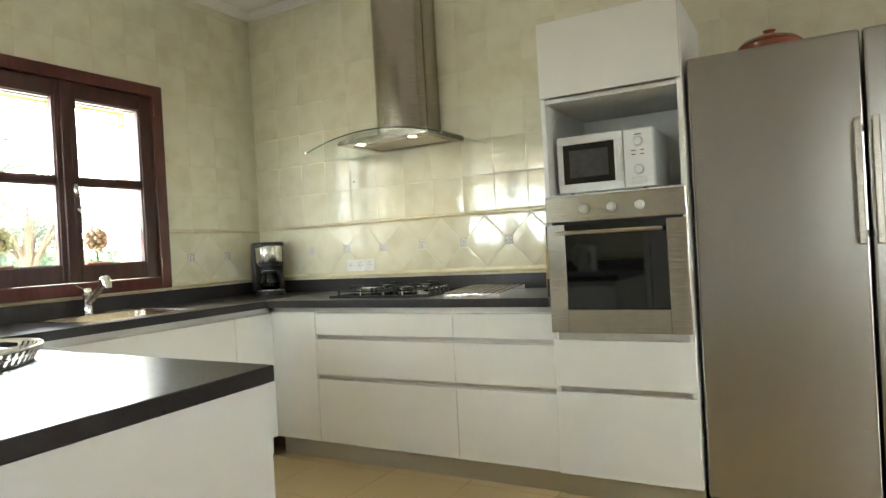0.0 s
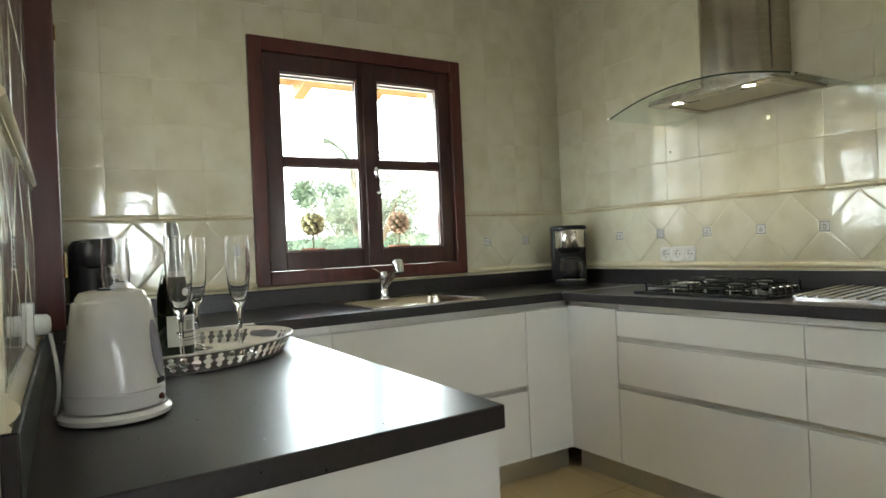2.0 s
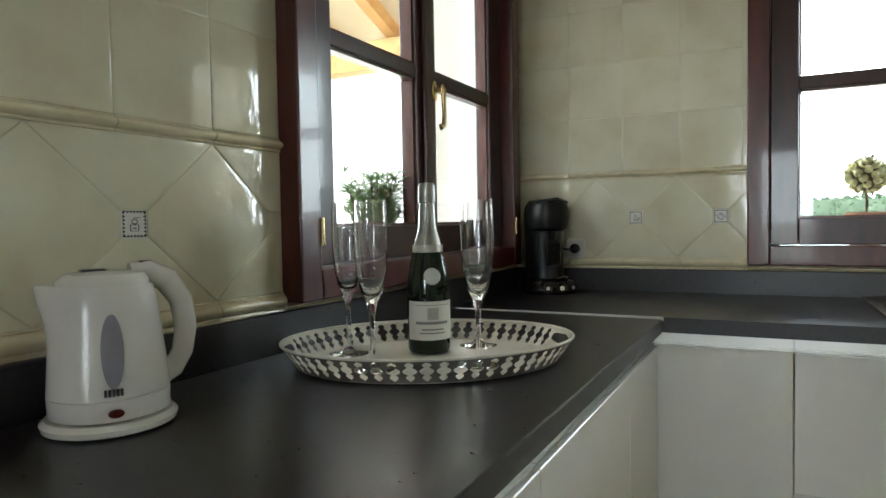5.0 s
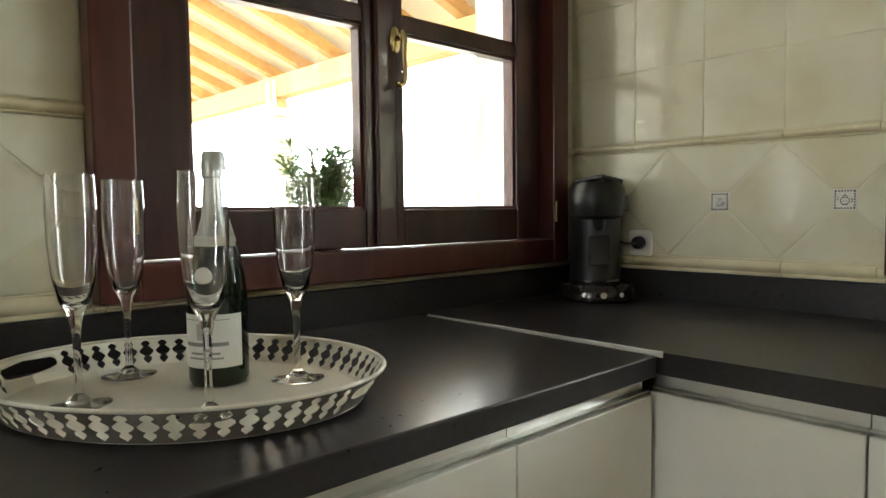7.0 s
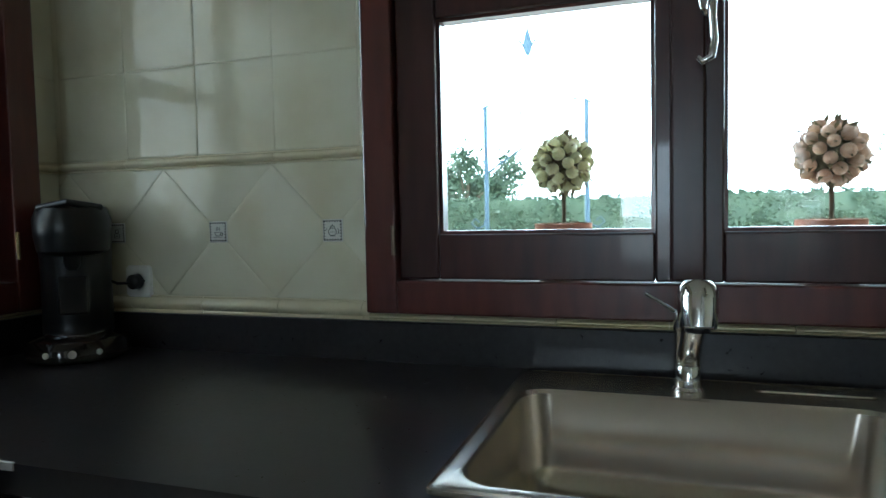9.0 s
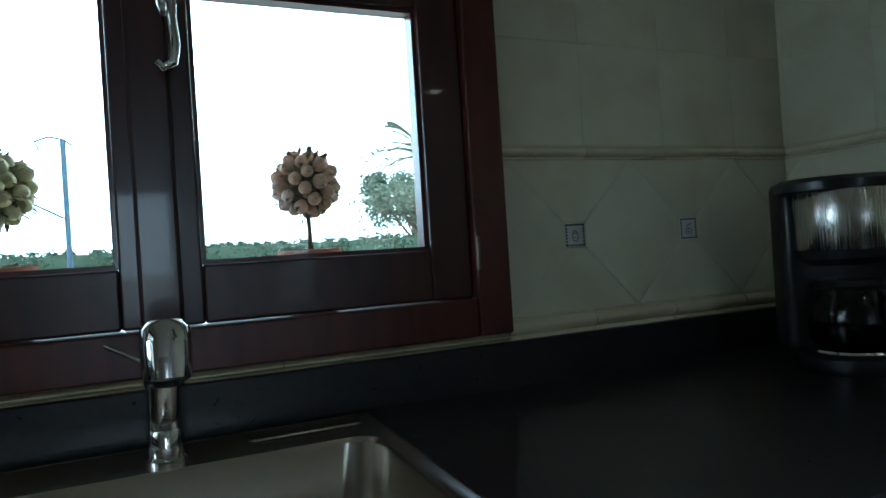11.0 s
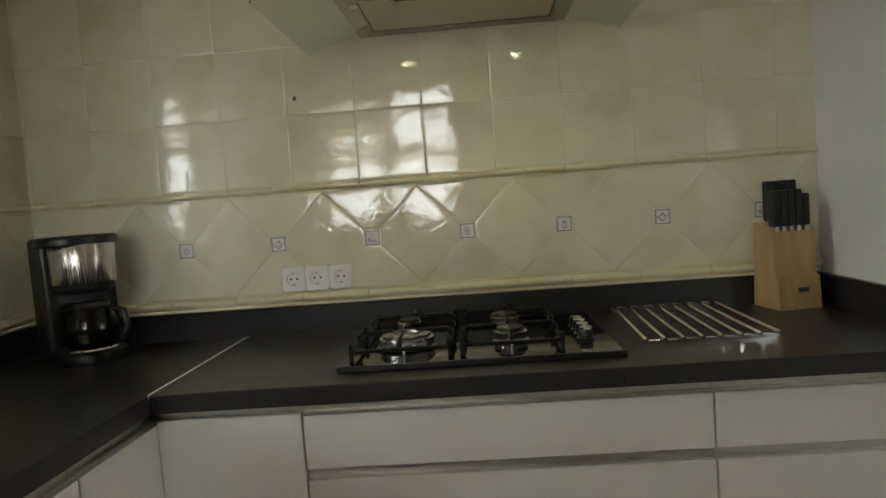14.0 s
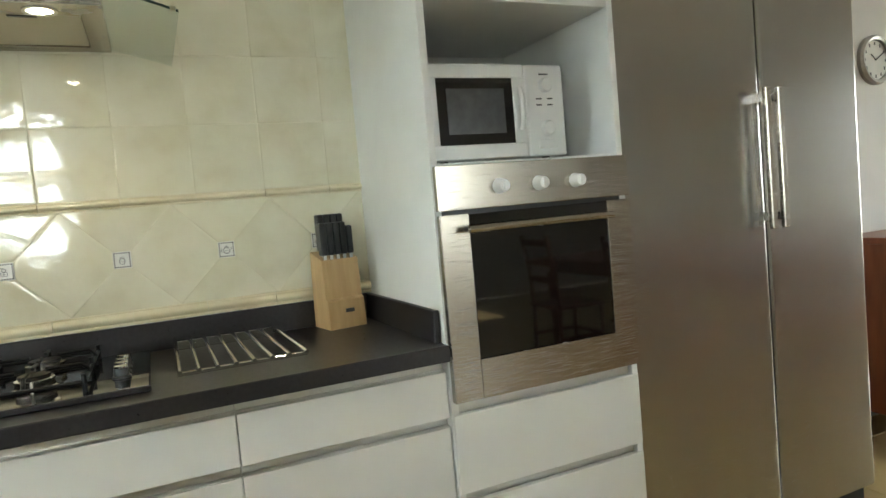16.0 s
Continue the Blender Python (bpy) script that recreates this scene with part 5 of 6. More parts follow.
for i in range(2):
    y0 = -5.96 + i * 0.63
    dd = part("door", box(2.382, 2.3995, y0, y0 + 0.61, 0.13, 0.66, 0.004), CHERRY, sb)
    part("door_panel", box(2.376, 2.3815, y0 + 0.09, y0 + 0.52, 0.21, 0.58, 0.004), CHERRY, dd)
    part("knob", lathe([(0.0, -0.025), (0.013, -0.022), (0.009, -0.006), (0.006, 0.0)], (2.382, y0 + (0.55 if i == 0 else 0.06), 0.45), 16, 'x'), BRASS, dd, "", True)
    dr = part("drawer_front", box(2.382, 2.3995, y0, y0 + 0.61, 0.69, 0.875, 0.004), CHERRY, sb)
    part("knob", lathe([(0.0, -0.025), (0.013, -0.022), (0.009, -0.006), (0.006, 0.0)], (2.382, y0 + 0.305, 0.78), 16, 'x'), BRASS, dr, "", True)
for xx in (2.42, 2.76):
    for yy in (-5.94, -4.76):
        part("foot", box(xx - 0.02, xx + 0.03, yy - 0.02, yy + 0.02, 0.0, 0.0995), CHERRY, sb)
base = bmesh.new()
box(XE - 0.015, XE, -7.8, -6.03, 0.0, 0.08, 0.002, base)
box(XE - 0.015, XE, -4.67, -4.075, 0.0, 0.08, 0.002, base)
structure("baseboard", base, FLOORT, "beige tile skirting along the plaster wall", "baseboard")

# ---- dining table, seen mirrored in the oven and refrigerator ----
TURN[0] = Matrix.Translation((0.75, 0.2, 0))
dt = thing("dining_table", (-0.65, -5.35, 0.0), "reddish wooden dining table in the dining area", "table")
part("tabletop", box(-1.75, 0.45, -5.85, -4.85, 0.725, 0.755, 0.006, seg=2), CHERRY, dt)
part("apron", boxes([(-1.67, 0.37, -5.77, -5.74, 0.63, 0.7245), (-1.67, 0.37, -4.96, -4.93, 0.63, 0.7245), (-1.67, -1.64, -5.74, -4.96, 0.63, 0.7245), (0.34, 0.37, -5.74, -4.96, 0.63, 0.7245)]), CHERRY, dt)
for xx in (-1.66, 0.36):
    for yy in (-5.76, -4.94):
        part("leg", lathe([(0.022, 0.0), (0.028, 0.05), (0.035, 0.55), (0.040, 0.629)], (xx, yy, 0), 14), CHERRY, dt, "", True)
TURN[0] = Matrix.Identity(4)
chair = thing("dining_chair", (0, 0, 0), "reddish wooden dining chair with a slatted back", "chair", "chairs round the table")
part("seat", box(-0.21, 0.21, -0.21, 0.21, 0.43, 0.455, 0.008, seg=2), CHERRY, chair)
for xx in (-0.18, 0.18):
    part("front_leg", lathe([(0.015, 0.0), (0.02, 0.43)], (xx, -0.18, 0), 12), CHERRY, chair, "", True)
    part("back_post", tube([(xx, 0.19, 0.0), (xx, 0.18, 0.43), (xx, 0.20, 0.7), (xx, 0.25, 0.98)], 0.017, 10), CHERRY, chair, "", True)
for z in (0.62, 0.75, 0.90):
    part("back_slat", box(-0.17, 0.17, 0.185 + (z - 0.6) * 0.15, 0.203 + (z - 0.6) * 0.15, z, z + 0.05, 0.004), CHERRY, chair)
part("stretcher", boxes([(-0.18, 0.18, -0.185, -0.17, 0.2, 0.225), (-0.19, -0.175, -0.17, 0.18, 0.2, 0.225), (0.175, 0.19, -0.17, 0.18, 0.2, 0.225)]), CHERRY, chair)
chair.matrix_basis = pose(-0.40, -4.52, 0, 0, 0, 2)
for p in (pose(0.60, -4.50, 0, 0, 0, -3), pose(-0.40, -5.80, 0, 0, 0, 180), pose(0.60, -5.80, 0, 0, 0, 183), pose(1.37, -5.15, 0, 0, 0, -90)):
    copy_thing(chair, p)

# ---- outdoors: sink window ----
EXT = surface("outer_sill_stone", (0.60, 0.55, 0.45), (0.70, 0.65, 0.55), 0.8, 12, bscale=80, bstr=0.3)
sill = structure("outer_sill_sink", box(NW[0] + 0.03, NW[1] - 0.03, 0.052, 0.36, 1.033, 1.066, 0.004), EXT, "stone sill outside the sink window", "window sill")
def shutter(name, W, to_world, label):
    t = thing(name, to_world(W / 2, -0.10, 1.0), label, "roller shutter", kind="structure")
    def bx(u0, u1, w0, w1, z0, z1, bev=0.001):
        a, b = to_world(u0, w0, z0), to_world(u1, w1, z1)
        return box(min(a[0], b[0]), max(a[0], b[0]), min(a[1], b[1]), max(a[1], b[1]), a[2], b[2], bev)
    for u in (0.0285, W - 0.0285 - 0.075):
        part("guide_rail", bx(u, u + 0.075, -0.135, -0.060, 0.064, 1.06), PVC, t, "white guide rail")
    for i in range(4):
        part("slat", bx(0.105, W - 0.105, -0.105, -0.095, 1.062 + i * 0.030, 1.089 + i * 0.030, 0.002), PVC, t)
    part("end_bar", bx(0.105, W - 0.105, -0.110, -0.090, 1.046, 1.0605, 0.002), ALU, t, "grey bottom bar")
shutter("shutter_sink", NW[1] - NW[0], north_world, "raised white roller shutter outside the sink window")
TURN[0] = SLANT
shutter("shutter_terrace", WW[1] - WW[0], west_world, "raised white roller shutter outside the terrace window")
sill2 = structure("outer_sill_terrace", box(-0.36, -0.052, WW[0] + 0.03, WW[1] - 0.03, 1.033, 1.066, 0.004), EXT, "stone sill outside the terrace window", "window sill")
TURN[0] = Matrix.Identity(4)
TERRA = surface("terracotta", (0.34, 0.13, 0.07), (0.44, 0.19, 0.11), 0.8, 14, bscale=80, bstr=0.2)
STEM = surface("twig", (0.09, 0.06, 0.03), (0.14, 0.10, 0.05), 0.8, 30)
MOSS = surface("dry_moss", (0.12, 0.10, 0.05), (0.22, 0.18, 0.10), 0.9, 60, bscale=150, bstr=0.8, bdist=0.004)
DRYLEAF = surface("dry_leaf", (0.20, 0.17, 0.08), (0.32, 0.26, 0.14), 0.7, 30)
def leaf_mesh(bm, base, tip, width, up=Vector((0, 0, 1)), fold=0.25):
    """One pointed leaf: two folded halves."""
    base, tip = Vector(base), Vector(tip)
    d = tip - base
    side = d.cross(up)
    if side.length < 1e-6:
        side = Vector((1, 0, 0))
    side.normalize()
    n = side.cross(d).normalized()
    mid = base + d * 0.45
    a, b = bm.verts.new(base), bm.verts.new(tip)
    m = bm.verts.new(mid)
    l = bm.verts.new(mid + side * width / 2 + n * width * fold)
    r = bm.verts.new(mid - side * width / 2 + n * width * fold)
    for f in ((a, l, m), (l, b, m), (a, m, r), (m, b, r)):
        bm.faces.new(f)
def topiary(x, y, fruit_mat, leaf_mat, seed, label, pot_w=0.062):
    rnd = random.Random(seed)
    z0 = 1.066
    t = thing("fruit_ball_topiary", (x, y, z0), label, "potted topiary", "ornaments on the window sill")
    part("pot", lathe([(0.0, 0.0), (0.048, 0.0), (0.056, 0.085), (pot_w, 0.087), (pot_w + 0.001, 0.112), (pot_w - 0.006, 0.113), (0.050, 0.095), (0.0, 0.094)], (x, y, z0), 36), TERRA, t, "terracotta pot", True)
    mb = bmesh.new()
    for i in range(150):
        a, r = rnd.uniform(0, 6.28), 0.053 * math.sqrt(rnd.random())
        p = Vector((x + r * math.cos(a), y + r * math.sin(a), z0 + 0.097))
        leaf_mesh(mb, p, p + Vector((rnd.uniform(-.02, .02), rnd.uniform(-.02, .02), rnd.uniform(.008, .026))), 0.005)
    part("moss", mb, MOSS, t, "dry moss", kind="stuff")
    part("stem", tube([(x, y, z0 + 0.09), (x + 0.002, y, z0 + 0.14), (x, y, z0 + 0.21)], 0.0045, 10), STEM, t)
    cz, R = z0 + 0.242, 0.056
    part("core", lathe([(0.0, -R * .85), (R * .6, -R * .6), (R * .86, 0), (R * .6, R * .6), (0.0, R * .85)], (x, y, cz), 16), MOSS, t)
    n = 46
    lb = bmesh.new()
    for i in range(n):
        zz = 1 - 2 * (i + 0.5) / n
        a = i * 2.39996 + rnd.uniform(-.15, .15)
        rr = math.sqrt(1 - zz * zz)
        d = Vector((rr * math.cos(a), rr * math.sin(a), zz))
        c = Vector((x, y, cz)) + d * R * rnd.uniform(0.94, 1.04)
        s = rnd.uniform(0.0125, 0.0155)
        fb = lathe([(0.0, -0.95), (0.55, -0.8), (0.95, -0.2), (0.95, 0.3), (0.6, 0.8), (0.15, 0.98), (0.0, 1.15)], (0, 0, 0), 12)
        bmesh.ops.transform(fb, matrix=Matrix.Translation(c) @ d.to_track_quat('Z', 'Y').to_matrix().to_4x4() @ Matrix.Diagonal((s, s, s, 1)), verts=fb.verts)
        part("fruit", fb, fruit_mat, t, "", 'all')
        for k in range(3):
            e = Vector((rnd.uniform(-1, 1), rnd.uniform(-1, 1), rnd.uniform(-1, 1)))
            b0 = Vector((x, y, cz)) + d * R * 0.9 + e * 0.012
            leaf_mesh(lb, b0, b0 + (d + e * 0.8).normalized() * 0.024, 0.010)
    part("leaves", lb, leaf_mat, t, "small dry leaves", kind="stuff")
APPLE = surface("pale_apple", (0.58, 0.58, 0.30), (0.68, 0.64, 0.38), 0.4, 40, vary=0.12)
ONION = surface("onion_skin", (0.58, 0.36, 0.23), (0.70, 0.48, 0.33), 0.4, 40, vary=0.15)
topiary(1.222, 0.205, APPLE, DRYLEAF, 3, "terracotta pot with a ball of pale green apples")
topiary(1.742, 0.205, ONION, DRYLEAF, 5, "terracotta pot with a ball of reddish onions")

TIMBER = surface("orange_timber", (0.46, 0.24, 0.075), (0.60, 0.35, 0.13), 0.6, 3, bscale=20, bstr=0.1, stretch=(1, 8, 8), vary=0.08)
TIMBERX = surface("orange_timber_long", (0.46, 0.24, 0.075), (0.60, 0.35, 0.13), 0.6, 3, bscale=20, bstr=0.1, stretch=(8, 1, 8), vary=0.08)
BOARD = surface("pale_roof_board", (0.66, 0.58, 0.42), (0.74, 0.66, 0.50), 0.7, 4, bscale=40, bstr=0.1)
eave = thing("eave", (1.5, 0.62, 2.3), "orange timber eave above the sink window", "eave", kind="structure")
part("soffit", poly_prism([(0.30, 2.40), (0.95, 2.24), (0.95, 2.27), (0.30, 2.43)], 'x', -0.3, 2.5), TIMBERX, eave)
for i in range(6):
    xx = -0.1 + i * 0.5
    part("rafter_tail", poly_prism([(0.30, 2.30), (0.92, 2.148), (0.92, 2.245), (0.30, 2.398)], 'x', xx, xx + 0.07), TIMBER, eave)
LIME = surface("cream_stone", (0.62, 0.53, 0.36), (0.72, 0.63, 0.46), 0.85, 7, bscale=90, bstr=0.35, vary=0.05)
wing = thing("wing_wall", (2.8, 0.87, 0.0), "cream stone block wing wall beside the sink window", "wall", kind="structure")
part("core", box(2.52, 3.1, 0.302, 1.115, -0.12, 2.2), GROUT, wing)
for k in range(10):
    z0 = k * 0.222
    for j in range(3):
        y0 = 0.304 + (0.0 if k % 2 else -0.14) + j * 0.42
        a, b = max(0.304, y0), min(1.128, y0 + 0.414)
        if b - a > 0.05:
            part("stone_block", box(2.502, 2.530, a, b, z0 + 0.004, z0 + 0.218, 0.005), LIME, wing)
    part("stone_block", box(2.532, 3.098, 1.105, 1.133, z0 + 0.004, z0 + 0.218, 0.005), LIME, wing)

# ---- garden ----
ground = structure("ground", box(-150, 150, -150, 150, -0.40, -0.13), surface("gravel_ground", (0.40, 0.34, 0.25), (0.52, 0.46, 0.36), 0.95, 2, bscale=30, bstr=0.5, bdist=0.02), "pale dusty garden ground", "ground")
# glowing ring added to whiten the sky and brighten the garden
RINGGLOW, _hn, _hb = mat("backdrop_glow")
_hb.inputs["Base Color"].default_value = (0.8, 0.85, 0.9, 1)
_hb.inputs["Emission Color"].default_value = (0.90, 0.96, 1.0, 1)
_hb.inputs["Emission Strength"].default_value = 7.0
RINGGLOW.cycles.emission_sampling = 'NONE'
glow_ring = bmesh.new()
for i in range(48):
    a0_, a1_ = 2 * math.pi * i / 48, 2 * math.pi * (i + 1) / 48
    glow_ring.faces.new([glow_ring.verts.new((140 * math.cos(a), 140 * math.sin(a), z)) for a, z in ((a0_, -0.3), (a1_, -0.3), (a1_, 70), (a0_, 70))])
bmesh.ops.remove_doubles(glow_ring, verts=glow_ring.verts, dist=1e-4)
structure("backdrop", glow_ring, RINGGLOW, "glowing backdrop ring added to whiten the sky behind the garden", "sky")
LEAF = surface("hedge_leaf", (0.055, 0.095, 0.050), (0.11, 0.15, 0.085), 0.5, 4)
OLIVE = surface("olive_leaf", (0.15, 0.18, 0.12), (0.24, 0.27, 0.19), 0.55, 6)
BARK = surface("bark", (0.12, 0.09, 0.06), (0.22, 0.17, 0.12), 0.9, 12, bscale=30, bstr=0.8, bdist=0.01)
def leaf_cloud(rnd, spots, n, size, width):
    """Many small leaves scattered in soft clumps."""
    vs, fs = [], []
    for i in range(n):
        c, r = spots[rnd.randrange(len(spots))]
        d = Vector((rnd.gauss(0, 1), rnd.gauss(0, 1), rnd.gauss(0, 1))).normalized() * r * rnd.random() ** 0.4
        p = Vector(c) + d
        e = Vector((rnd.uniform(-1, 1), rnd.uniform(-1, 1), rnd.uniform(-0.6, 0.8))).normalized() * size * rnd.uniform(0.6, 1.3)
        s = e.cross(Vector((rnd.uniform(-1, 1), rnd.uniform(-1, 1), rnd.uniform(-1, 1)))).normalized() * width * 0.5
        k = len(vs)
        vs += [p, p + e * 0.5 + s, p + e, p + e * 0.5 - s]
        fs.append((k, k + 1, k + 2, k + 3))
    me = bpy.data.meshes.new("leaves")
    me.from_pydata(vs, [], fs)
    return me
def mesh_part(name, me, material, parent, label="", kind=""):
    me.materials.append(material)
    ob = new(name, me)
    ob.parent = parent
    ob.matrix_parent_inverse = Matrix.Translation(-ORG[parent])
    return tagged(ob, label, kind=kind)
rnd = random.Random(11)
hedge = thing("hedge", (1.5, 11.0, -0.13), "clipped dark green garden hedge", "hedge", kind="stuff")
hb_ = box(-12, 16, 10.7, 11.6, -0.13, 1.45)
part("hedge_core", hb_, LEAF, hedge)
spots = [((rnd.uniform(-9, 13), 10.66, rnd.uniform(0.4, 1.44)), 0.16) for _ in range(900)] + [((rnd.uniform(-9, 13), rnd.uniform(10.7, 11.4), 1.455), 0.07) for _ in range(500)]
mesh_part("hedge_leaves", leaf_cloud(rnd, spots, 26000, 0.075, 0.045), LEAF, hedge, "", "stuff")
def tree(name, x, y, h, crown, n, leaf, label, size=0.09, width=0.03, seed=1):
    rnd = random.Random(seed)
    t = thing(name, (x, y, -0.13), label, "tree")
    bm = tube([(x, y, -0.13), (x + 0.08, y + 0.03, h * 0.3), (x - 0.05, y, h * 0.55), (x + 0.06, y, h * 0.75)], 0.1, 10, radii=[0.13, 0.10, 0.08, 0.05])
    spots = []
    for i in range(9):
        a, r = i * 2.4, crown * rnd.uniform(0.35, 0.9)
        tip = (x + r * math.cos(a), y + r * math.sin(a), h * rnd.uniform(0.62, 1.0))
        tube([(x, y, h * 0.45), ((x + tip[0]) / 2, (y + tip[1]) / 2, h * 0.65), tip], 0.03, 6, bm, radii=[0.045, 0.03, 0.012])
        for k in range(4):
            spots.append(((tip[0] + rnd.uniform(-.3, .3), tip[1] + rnd.uniform(-.3, .3), tip[2] + rnd.uniform(-.3, .25)), crown * rnd.uniform(0.18, 0.34)))
    part("trunk", bm, BARK, t, "", True)
    mesh_part("crown", leaf_cloud(rnd, spots, n, size, width), leaf, t, "loose crown of small leaves")
tree("olive_tree", 4.6, 6.3, 2.5, 1.0, 9000, OLIVE, "grey-green olive tree behind the wing wall", 0.08, 0.022, 4)
tree("garden_tree", -3.6, 16.0, 2.7, 1.6, 7000, LEAF, "round green garden tree beyond the hedge", 0.14, 0.07, 6)
tree("garden_tree", 8.5, 17.0, 3.2, 1.6, 7000, LEAF, "green garden tree beyond the hedge", 0.14, 0.07, 9)
palm = thing("palm_tree", (6.9, 11.9, -0.13), "tall palm tree with feathery fronds", "palm tree")
part("trunk", tube([(6.9, 11.9, -0.13), (6.95, 11.9, 2.0), (6.9, 11.95, 3.2)], 0.2, 14, radii=[0.24, 0.19, 0.16]), BARK, palm, "", True)
for i in range(16):
    a, el = i * 2.4, 0.15 + 1.0 * ((i * 7) % 16) / 16
    d = Vector((math.cos(a) * math.cos(el), math.sin(a) * math.cos(el), math.sin(el)))
    bm = bmesh.new()
    p0 = Vector((6.9, 11.95, 3.2))
    pts = [p0 + d * s + Vector((0, 0, -0.28 * s * s)) for s in (0, 0.4, 0.8, 1.2, 1.6)]
    tube(pts, 0.02, 5, bm, radii=[0.03, 0.025, 0.02, 0.014, 0.006])
    for s in range(3, 33):
        f = s / 20
        q = p0 + d * f + Vector((0, 0, -0.28 * f * f))
        side = d.cross(Vector((0, 0, 1))).normalized()
        for sg in (-1, 1):
            leaf_mesh(bm, q, q + (side * sg * 0.7 + d * 0.6 + Vector((0, 0, -0.25))) * 0.45, 0.03)
    part("frond", bm, OLIVE, palm)
IRONB = surface("painted_iron", (0.06, 0.10, 0.14), (0.09, 0.14, 0.18), 0.5, 20, metal=0.3)
TURN[0] = Matrix.Translation((0.1, 0, 0))
arch = thing("iron_garden_arch", (0.1, 5.0, -0.13), "thin wrought iron garden arch with a lily finial", "garden arch")
for xx in (-0.29, 0.69):
    part("post", tube([(xx, 5.0, -0.13), (xx, 5.0, 2.26)], 0.022, 8), IRONB, arch)
    s = 1 if xx < 0 else -1
    part("scroll", tube([(xx, 5.0, 1.19), (xx - s * 0.03, 5.0, 1.09), (xx - s * 0.10, 5.0, 1.06), (xx - s * 0.16, 5.0, 1.11), (xx - s * 0.12, 5.0, 1.16), (xx - s * 0.08, 5.0, 1.12)], 0.010, 6), IRONB, arch)
    part("scroll", tube([(xx - s * 0.07, 5.0, 2.21), (xx, 5.0, 2.26), (xx + s * 0.1, 5.0, 2.28), (xx + s * 0.2, 5.0, 2.24), (xx + s * 0.17, 5.0, 2.17)], 0.009, 6), IRONB, arch)
part("finial_rod", tube([(0.02, 5.0, 1.9), (0.08, 5.0, 2.3), (0.14, 5.0, 2.72)], 0.008, 6), IRONB, arch)
part("crossbar", tube([(-0.29, 5.0, 1.60), (0.17, 5.0, 1.9), (0.69, 5.0, 1.60)], 0.010, 6), IRONB, arch)
lily = poly_prism([(0.14, 2.70), (0.175, 2.76), (0.185, 2.84), (0.14, 2.99), (0.095, 2.84), (0.105, 2.76)], 'y', 4.988, 5.012)
tube([(0.17, 5.0, 2.79), (0.215, 5.0, 2.86), (0.255, 5.0, 2.85), (0.25, 5.0, 2.81)], 0.010, 6, lily)
tube([(0.11, 5.0, 2.79), (0.065, 5.0, 2.86), (0.025, 5.0, 2.85), (0.03, 5.0, 2.81)], 0.010, 6, lily)
part("lily_finial", lily, IRONB, arch, "pointed lily finial")

TURN[0] = Matrix.Identity(4)

# ---- terrace ----
terrace = structure("terrace_floor", box(-8.6, -0.3, SY + 0.3, 3.2, -0.129, -0.02), EXT, "pale stone terrace floor", "terrace")
WHITEW = surface("white_render", (0.76, 0.75, 0.72), (0.82, 0.81, 0.78), 0.9, 4, bscale=60, bstr=0.3)
gwall = thing("neighbour_wing", (-4.0, 5.2, -0.13), "white rendered garden building with small vents", "building", kind="structure")
part("wall", box(-6.2, -1.3, 5.0, 5.4, -0.13, 3.3), WHITEW, gwall)
for vx, vz in ((-5.02, 2.34), (-5.12, 1.39)):
    v = part("vent", box(vx - 0.13, vx + 0.13, 4.975, 4.999, vz - 0.1, vz + 0.1), PVC, gwall)
    for i in range(6):
        part("vent_slat", box(vx - 0.11, vx + 0.11, 4.968, 4.9745, vz - 0.085 + i * 0.03, vz - 0.070 + i * 0.03), surface("vent_grey", (0.22, 0.23, 0.24), (0.28, 0.29, 0.30), 0.5, 20) if i == 0 else bpy.data.materials["vent_grey"], v)
porch = thing("porch_roof", (-4.3, 0.2, 2.4), "orange timber porch roof over the terrace", "porch roof", kind="structure")
part("eave_beam", box(-7.95, -0.32, 1.45, 1.59, 2.26, 2.46, 0.006), TIMBERX, porch)
# made deeper out of view, to cut the sky mirrored in the hob tiles
part("end_beam", box(-7.99, -7.85, SY + 0.32, 1.448, 1.97, 2.44, 0.006), TIMBER, porch)
sl = 0.36
for i in range(14):
    xx = -7.2 + i * 0.52
    y_hi = -1.85
    part("rafter", poly_prism([(1.85, 2.36), (1.85, 2.46), (y_hi, 2.46 + sl * 3.7), (y_hi, 2.34 + sl * 3.7)], 'x', xx, xx + 0.08), TIMBER, porch)
part("hip_rafter", tube([(-7.92, 1.52, 2.42), (-4.6, -1.8, 3.60)], 0.08, 4), TIMBER, porch)
part("roof_boards", poly_prism([(1.95, 2.463), (y_hi, 2.463 + sl * 3.8), (y_hi, 2.50 + sl * 3.8), (1.95, 2.50)], 'x', -7.95, -0.31), BOARD, porch)
pillar = thing("porch_pillar", (-4.45, 1.52, -0.02), "cream stone block pillar carrying the porch beam", "pillar")
for k in range(7):
    part("stone_block", box(-4.54, -4.36, 1.43, 1.61, -0.02 + k * 0.3, 0.276 + k * 0.3, 0.006), LIME, pillar)
part("capital", box(-4.57, -4.33, 1.40, 1.64, 2.081, 2.16, 0.01), LIME, pillar, "wider capital stone")
part("iron_strap", boxes([(-4.52, -4.50, 1.42, 1.448, 2.16, 2.42), (-4.40, -4.38, 1.42, 1.448, 2.16, 2.42)]), PVC, pillar)
part("pad_block", box(-4.50, -4.40, 1.46, 1.58, 2.161, 2.259), TIMBER, pillar)
pil2 = copy_thing(pillar, Matrix.Translation((-7.9, 1.52, -0.02)))
plant = thing("potted_bamboo", (-0.145, -0.842, 1.066), "small bushy bamboo in a pot outside the terrace window", "potted plant")
